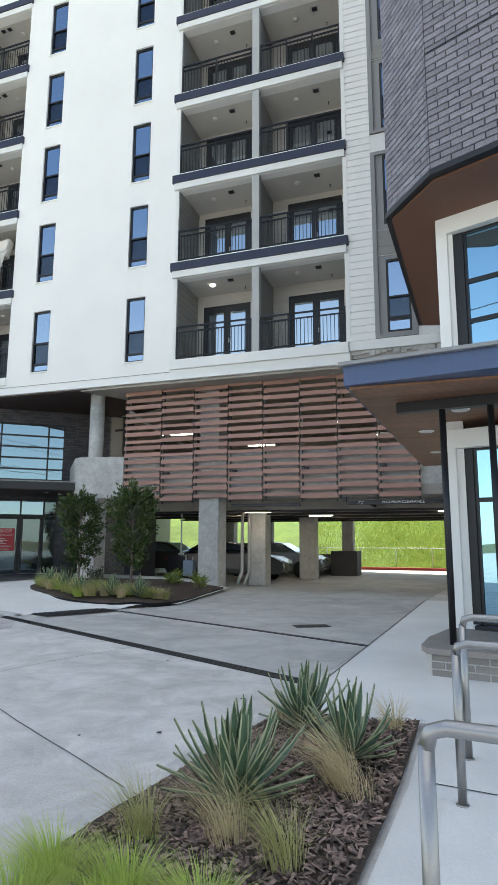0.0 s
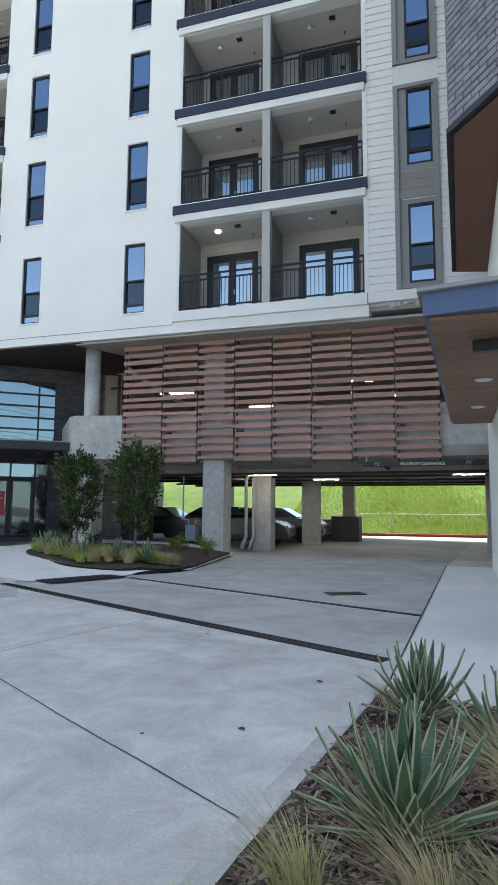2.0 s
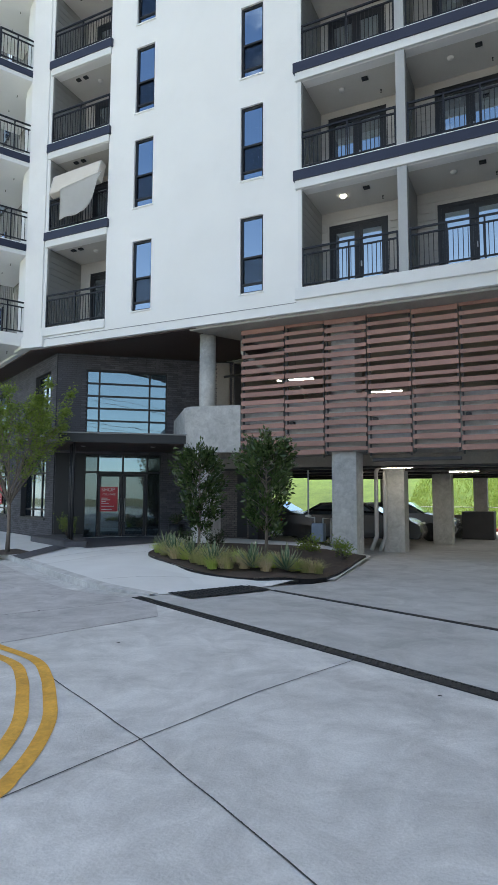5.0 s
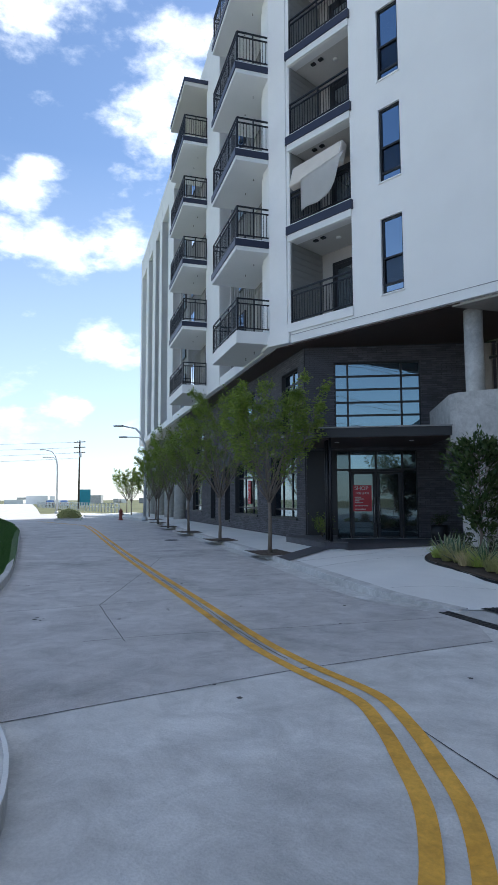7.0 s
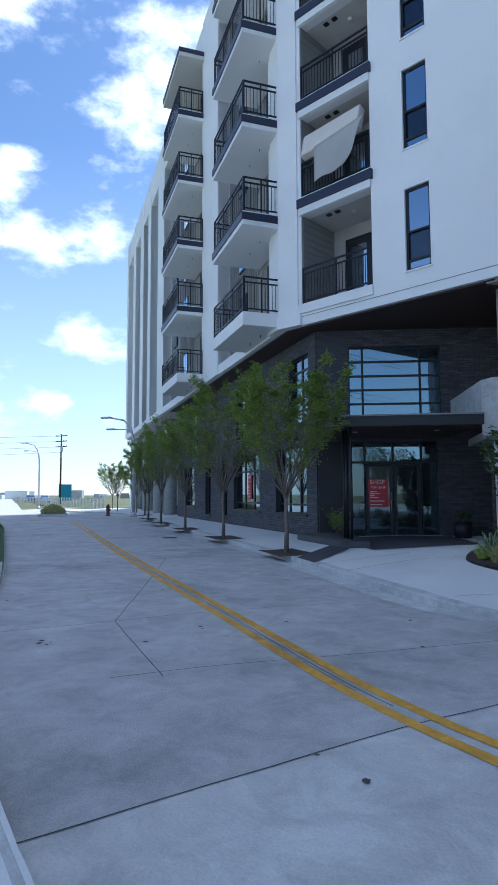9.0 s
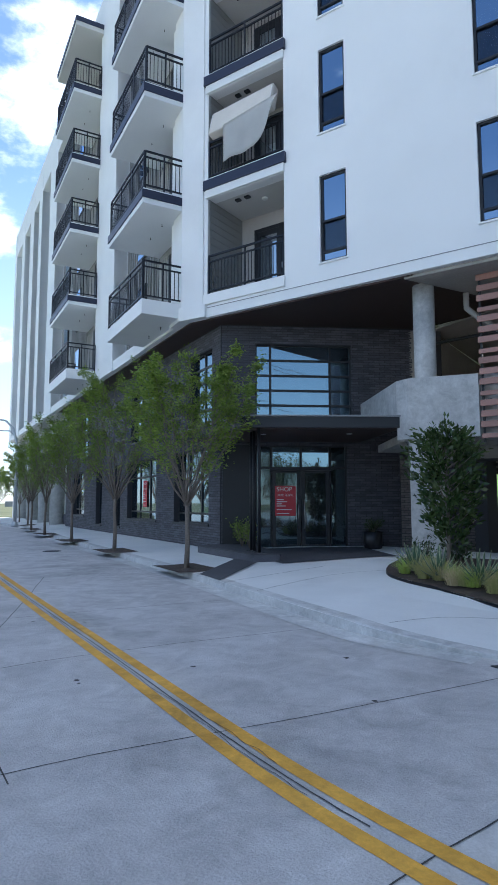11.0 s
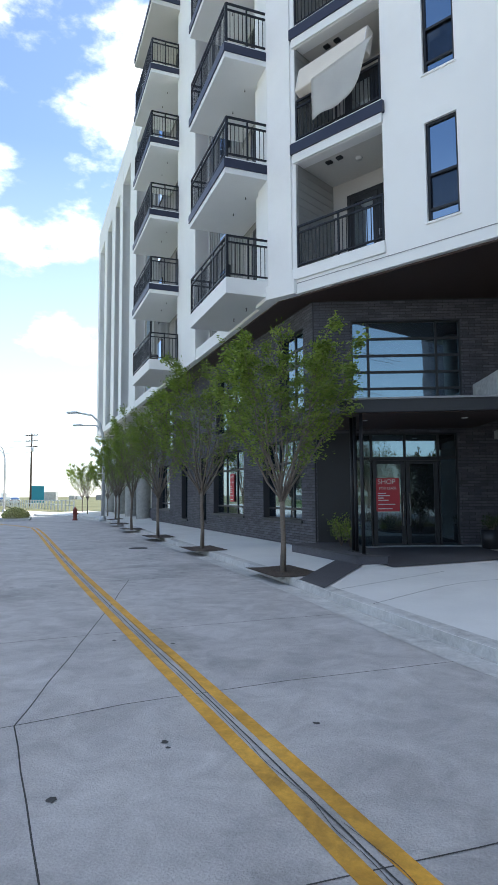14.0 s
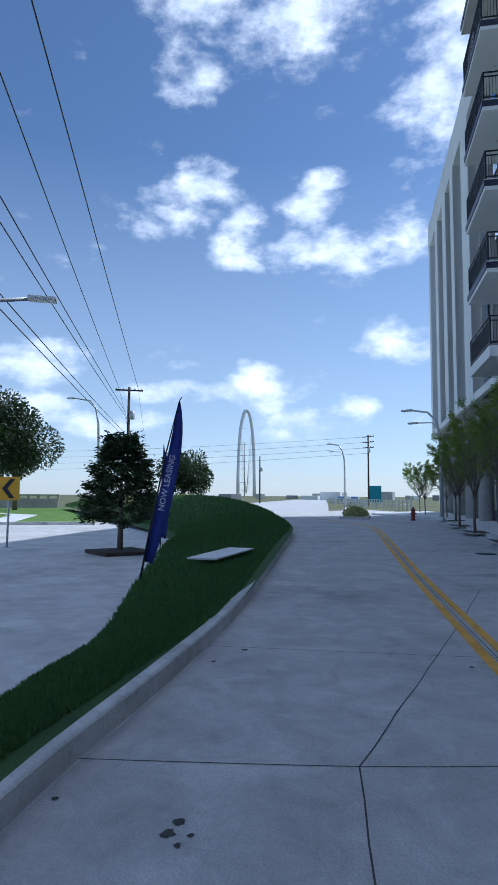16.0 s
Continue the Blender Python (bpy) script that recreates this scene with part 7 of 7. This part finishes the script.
ev = thing("evergreen_tree", "dark feathery evergreen in a square tree pit", "tree", pose(-24.18, 6.36, 0.06))
part("trunk", tube([(0, 0, -0.1), (0, 0, 2.9)], [0.08, 0.01], 8), BARK, ev)
rng = random.Random(51)
ev_tips = []
for i in range(60):
    z = 0.65 + 2.2 * (i / 60)
    a, r = i * 2.4, (0.25 + 0.95 * (1 - i / 60) ** 0.8) * rng.uniform(0.7, 1.1)
    e = Vector((r * math.cos(a), r * math.sin(a), z + 0.15 * r))
    part("branch", tube([(0, 0, z), tuple(e)], [0.014, 0.004], 4), BARK, ev)
    ev_tips.append((Vector((0, 0, z)), e))


def ev_place(q):
    a, e = q.choice(ev_tips)
    return a.lerp(e, 0.2 + 0.8 * q.random() ** 0.6) + Vector((q.gauss(0, 0.07), q.gauss(0, 0.07), q.gauss(0, 0.06))), Vector((e.x, e.y, 0.1)).normalized()


vs, fs = leaf_quads(12000, ev_place, 0.13, 51, 0.3)
pydata("crown", vs, fs, LEAF_DARK, ev, "dark feathery foliage")
part_pit = solo("tree_pit", nbox(-0.65, 0.65, -0.65, 0.65, 0.0, 0.09, 0.02), SOIL, "square raised tree pit of dry mulch", "tree pit", pose(-24.18, 6.36, 0, 0, 0, 20), "tree pits")
big_tree(pose(-65.3, 1.0, 0), 10.5, 5.0, 52, LEAF_DARK, 16000)
big_tree(pose(-70, -4, 0), 10.5, 5.0, 53, LEAF_DARK, 12000)
big_tree(pose(-69.5, 16.5, 0.3), 5.8, 3.0, 54, LEAF_DARK, 7000)
big_tree(pose(-74, 17.5, 0.3), 5.4, 2.6, 55, LEAF_DARK, 6000)
big_tree(pose(3.9, 36.0, 0.5), 4.2, 2.2, 56, LEAF_STREET, 6000, "bushy green tree on the grass bank")
# across the side street: a verge, a path over it and a low parapet
verge = solo("grass_verge", prism([(-40, -1.5), (-39.5, 6.4), (-46, 7.0), (-75, 5.5), (-75, -22), (-43, -22)], -0.05, 0.06), BANK, "sunlit mown verge across the side street", "verge", kind="structure")
part("kerb", prism([(-39.7, -1.5), (-39.2, 6.5), (-39.5, 6.4), (-40, -1.5)], -0.05, 0.14), KERB, verge, "pale concrete kerb")
part("path", prism([(-40.5, 1.2), (-40.4, 2.6), (-52, 3.4), (-66, -6), (-68, -5), (-52, 1.8)], 0.0, 0.075), WALKWAY, verge, "pale curving footpath")
parapet = thing("bridge_parapet", "long pale concrete parapet beyond the side street", "wall", pose(-76, 4.5, 0, 0, 0, -97))
part("wall_panel", nbox(0, 30, -0.15, 0.15, 0, 1.0, 0.02), CONCRETE, parapet)
part("coping", nbox(-0.1, 30.1, -0.2, 0.2, 1.3, 1.45, 0.02), CONCRETE, parapet)
for i in range(31):
    part("baluster", nbox(-0.12, 0.12, -0.1, 0.1, 1.0, 1.3), CONCRETE, parapet, m=pose(i, 0, 0))
# tall dry grass on the crest of the lawn bank
for i in range(30):
    rng = random.Random(900 + i)
    x, y = rng.uniform(-54, -44), rng.uniform(8.0, 13.5)
    tuft(pose(x, y, 0.5), 120, 1.1, (0.1, 0), GRASS_OLIVE if i % 3 else GRASS_STRAW, 900 + i, "tall dry grass on the bank", 0.02, 0.4, "bank grasses")

# lawn blades near the walk, one carpet
vs, fs = [], []
rng = random.Random(77)
tri_rows = list(zip(KERB_L, LAWN_L))
while len(fs) < 75000:
    i = min(int(26 + 34 * rng.random() ** 1.25), len(tri_rows) - 2)
    f1, f2 = rng.random(), rng.uniform(0.04, 0.99)
    a = tri_rows[i][0].lerp(tri_rows[i + 1][0], f1)
    b = tri_rows[i][1].lerp(tri_rows[i + 1][1], f1)
    p = a.lerp(b, f2)
    if (a - b).length < 0.35 or (p - a).length < 0.20:
        continue
    z = lawn_z(f2, p) - 0.01
    s = 0.016 + 0.0026 * abs(p.x)
    an = rng.uniform(0, 6.283)
    k = len(vs)
    wx, wy = math.cos(an) * s * 0.22, math.sin(an) * s * 0.22
    lx, ly = rng.gauss(0, s * 0.35), rng.gauss(0, s * 0.35)
    vs += [(p.x - wx, p.y - wy, z), (p.x + wx, p.y + wy, z), (p.x + lx, p.y + ly, z + s)]
    fs.append((k, k + 1, k + 2))
tagged(pydata("grass_blades", vs, fs, GRASS_LAWN, lawn_bank, "short mown grass blades"), kind="stuff")
part("drain_slab", nbox(-1.15, 1.15, -0.28, 0.28, 0.0, 0.03), WALKWAY, lawn_bank, "concrete drain slab in the lawn", pose(-20.3, 8.0, 0.315, 0, 0, 146))
bm = bmesh.new()
bank = []
for i in range(41):
    row = []
    for j, (dy, z) in enumerate(((0, 0.02), (1.5, 0.35), (5, 1.6), (9, 3.2), (14, 5.0), (30, 5.4))):
        row.append(bm.verts.new((-70 + i * 3, 30.5 + dy, z + 0.1 * math.sin(i * 1.7 + j))))
    bank.append(row)
for a, b in zip(bank, bank[1:]):
    for j in range(5):
        bm.faces.new((a[j], b[j], b[j + 1], a[j + 1])).smooth = True
gb = solo("grass_bank", bm, BANK, "sunlit green grass bank behind the garage", "grass bank", pose(30, 3.3, 0), kind="structure")
part("red_kerb", nbox(-25, 10, 32.7, 32.9, 0, 0.14, 0.02), RED_KERB, gb, "red painted kerb", pose(-30, -3.3, 0))
vs, fs = [], []
rng = random.Random(99)
for _ in range(26000):
    x = rng.uniform(-9.5, 3.5)
    d = rng.random() ** 1.3 * 12
    z = np.interp(d, (0, 1.5, 5, 9, 14), (0.02, 0.35, 1.6, 3.2, 5.0))
    s = rng.uniform(0.10, 0.24)
    an = rng.uniform(0, 6.283)
    k = len(vs)
    y = 33.8 + d
    vs += [(x - math.cos(an) * 0.03, y, z - 0.05), (x + math.cos(an) * 0.03, y + 0.02, z - 0.05), (x + rng.gauss(0, 0.12), y - rng.random() * 0.15, z + s)]
    fs.append((k, k + 1, k + 2))
me = bpy.data.meshes.new("bank_blades")
me.from_pydata(vs, [], fs)
me.materials.append(BANK_BLADE)
bb = new("bank_blades", me)
bb.parent = gb
bb.matrix_basis = pose(-30, -3.3, 0)
tagged(bb, "long sunlit grass blades", kind="stuff")
fe = thing("wire_fence", "thin pale wire fence along the foot of the bank", "fence", pose(0, 0, 0))
for i in range(9):
    part("post", tube([(-9 + i * 1.9, 34.2, 0.1), (-9 + i * 1.9, 34.2, 1.15)], 0.025, 6), GALV, fe)
part("top_wire", tube([(-9, 34.2, 1.12), (6.2, 34.2, 1.12)], 0.02, 5), GALV, fe)

# the white arch bridge far off and small things on the skyline
arch = thing("arch_bridge", "tall white steel arch of a distant bridge", "bridge", pose(-868, 262, 0, 0, 0, 100))
pts = []
for k in range(33):
    a = math.pi * k / 32
    pts.append((-13.5 * math.cos(a) * (1.0 - 0.08 * math.sin(a)), 0, 128 * math.sin(a) ** 0.62))
part("arch_rib", tube(pts, 2.6, 8), ARCH_WHITE, arch, "white arch rib")
for k in range(10):
    z = 12 + k * 11
    part("cable", tube([(0, 0, 4), (9 * (1 if k % 2 else -1), 0, z)], 0.25, 4), ARCH_WHITE, arch)
    if k % 2:
        part("crossbar", tube([(-12.5, 0, z * 0.9), (0, 0, z * 0.9)], 0.3, 4), GALV, arch)
part("mast", tube([(-3, 0, 0), (-3, 0, 78)], 0.9, 6), GALV, arch)
rng = random.Random(12)
for i in range(16):
    a = radians(rng.uniform(52, 88))
    d = rng.uniform(170, 420)
    w, h = rng.uniform(3, 9), rng.uniform(1.5, 4.0)
    solo("distant_shed", nbox(-w / 2, w / 2, -2, 2, 0, h, 0.1), (GREY_PANEL, STUCCO, CONCRETE)[i % 3], "small low building on the skyline", "building", pose(-8 - d * math.sin(a), 5 + d * math.cos(a), -0.1, 0, 0, rng.uniform(0, 90)), "skyline buildings")
solo("site_board", nbox(-1.6, 1.6, -0.1, 0.1, 0, 4.2, 0.02), SIGN_BLUE, "teal and white board standing at a building site", "sign board", pose(-150, 82, 0, 0, 0, 60))
car(pose(-118, 60, 0, 0, 0, 155), CAR_WHITE, "white car far down the street", "far cars")
car(pose(-124, 60, 0, 0, 0, 155), CAR_GREY, "dark car far down the street", "far cars")
fnc = thing("rail_fence", "long low rail fence beside the far field", "fence")
for i in range(40):
    part("post", nbox(-0.06, 0.06, -0.06, 0.06, 0, 1.1), GALV, fnc, m=pose(-62 - i * 1.6, 38 + i * 0.5, 0))
for z in (0.6, 1.05):
    part("rail", tube([(-62, 38, z), (-126, 58, z)], 0.04, 5), GALV, fnc)
far_field = solo("far_field", prism([(-58, 36), (-70, 36.5), (-150, 72), (-160, 120), (-60, 60)], -0.05, 0.02), FIELD, "sunlit dry grass field beside the far street", "field", kind="structure")

# oil spots and grit on the street
rng = random.Random(21)
for x, y, r in ((-2.51, 3.78, 0.03), (-1.98, 4.04, 0.05), (-1.73, 5.2, 0.05), (-7.46, 5.23, 0.05), (-7.83, 5.3, 0.03), (-10.28, 7.87, 0.04), (-10.79, 7.02, 0.05), (-13.2, 8.36, 0.05), (-10.71, 6.98, 0.03), (-11.37, 5.45, 0.07), (-11.45, 5.51, 0.05), (-11.27, 5.47, 0.035), (-11.33, 5.54, 0.03), (-11.82, 4.98, 0.04), (-14.28, 6.65, 0.06), (-13.97, 6.28, 0.05), (-10.66, 6.2, 0.05), (-12.64, 8.67, 0.04), (-8.6, 7.9, 0.04), (-9.3, 8.9, 0.05), (-6.5, 6.9, 0.04), (-3.2, 6.6, 0.04)):
    bm = bmesh.new()
    n = 11
    bm.faces.new([bm.verts.new((x + r * 0.6 * rng.uniform(0.5, 1.2) * math.cos(6.283 * k / n), y + r * 0.6 * rng.uniform(0.5, 1.2) * math.sin(6.283 * k / n), 0.0055)) for k in range(n)])
    part("oil_spot", bm, JOINT, road, "dark oil spot")
solo("manhole_cover", lathe([(0.27, 0.0), (0.27, 0.010), (0.25, 0.014), (0.02, 0.014)], 24), IRON, "round iron cover set in the street", "manhole cover", pose(-22.0, 15.4, 0.0))
solo("floor_drain", nbox(-0.3, 0.3, -0.16, 0.16, 0.002, 0.012), IRON, "square iron drain grate in the driveway", "drain", pose(-2.28, 10.2, 0, 0, 0, 30))

# across the street, behind the walk: a brown apartment block, seen in the glass
opp = thing("apartment_block", "brown and tan apartment block across the street", "building")
TAN_STUCCO = mat("tan_stucco", (0.30, 0.22, 0.15), 0.85, var=0.08, fine=20, coarse=0.4, bump=0.2, stain=0.15)
o_holes = [(x, x + 1.6, z, z + 1.5) for x in np.arange(-43, 6, 4.0) for z in (1.0, 4.1, 7.2, 10.3)]
OPP = frame_at(-18, -78, 180)
part("wall", wall_bm(-30, 32, 0, 13.2, 0.3, [(h[0] + 12, h[1] + 12, h[2], h[3]) for h in o_holes]), TAN_STUCCO, opp, "tan stucco wall", OPP)
part("roof", nbox(-30.4, 32.4, -0.4, 12, 13.2, 13.6), BROWN_METAL, opp, m=OPP)
part("back_wall", nbox(-30, 32, 1.5, 1.8, 0, 13.2), BROWN_METAL, opp, m=OPP)
for h in o_holes:
    w = part("window", wall_bm(h[0] + 12, h[1] + 12, h[2], h[3], 0.08, [(h[0] + 12.06, h[0] + 12.77, h[2] + 0.06, h[3] - 0.06), (h[0] + 12.83, h[1] + 11.94, h[2] + 0.06, h[3] - 0.06)]), WHITE_PAINT, opp, m=OPP @ pose(0, 0.12, 0))
    part("pane", nbox(h[0] + 12.05, h[1] + 11.95, 0.03, 0.04, h[2] + 0.05, h[3] - 0.05), GLASS, w)
# trees added out of view, so that the lower panes reflect something dark
for i, (x, y) in enumerate(((-2, -26), (12, -24), (26, -20), (-16, -28))):
    big_tree(pose(x, y, 0), 7.5, 3.4, 160 + i, LEAF_DARK, 3500, "unseen dark green tree added to darken the glass reflections")
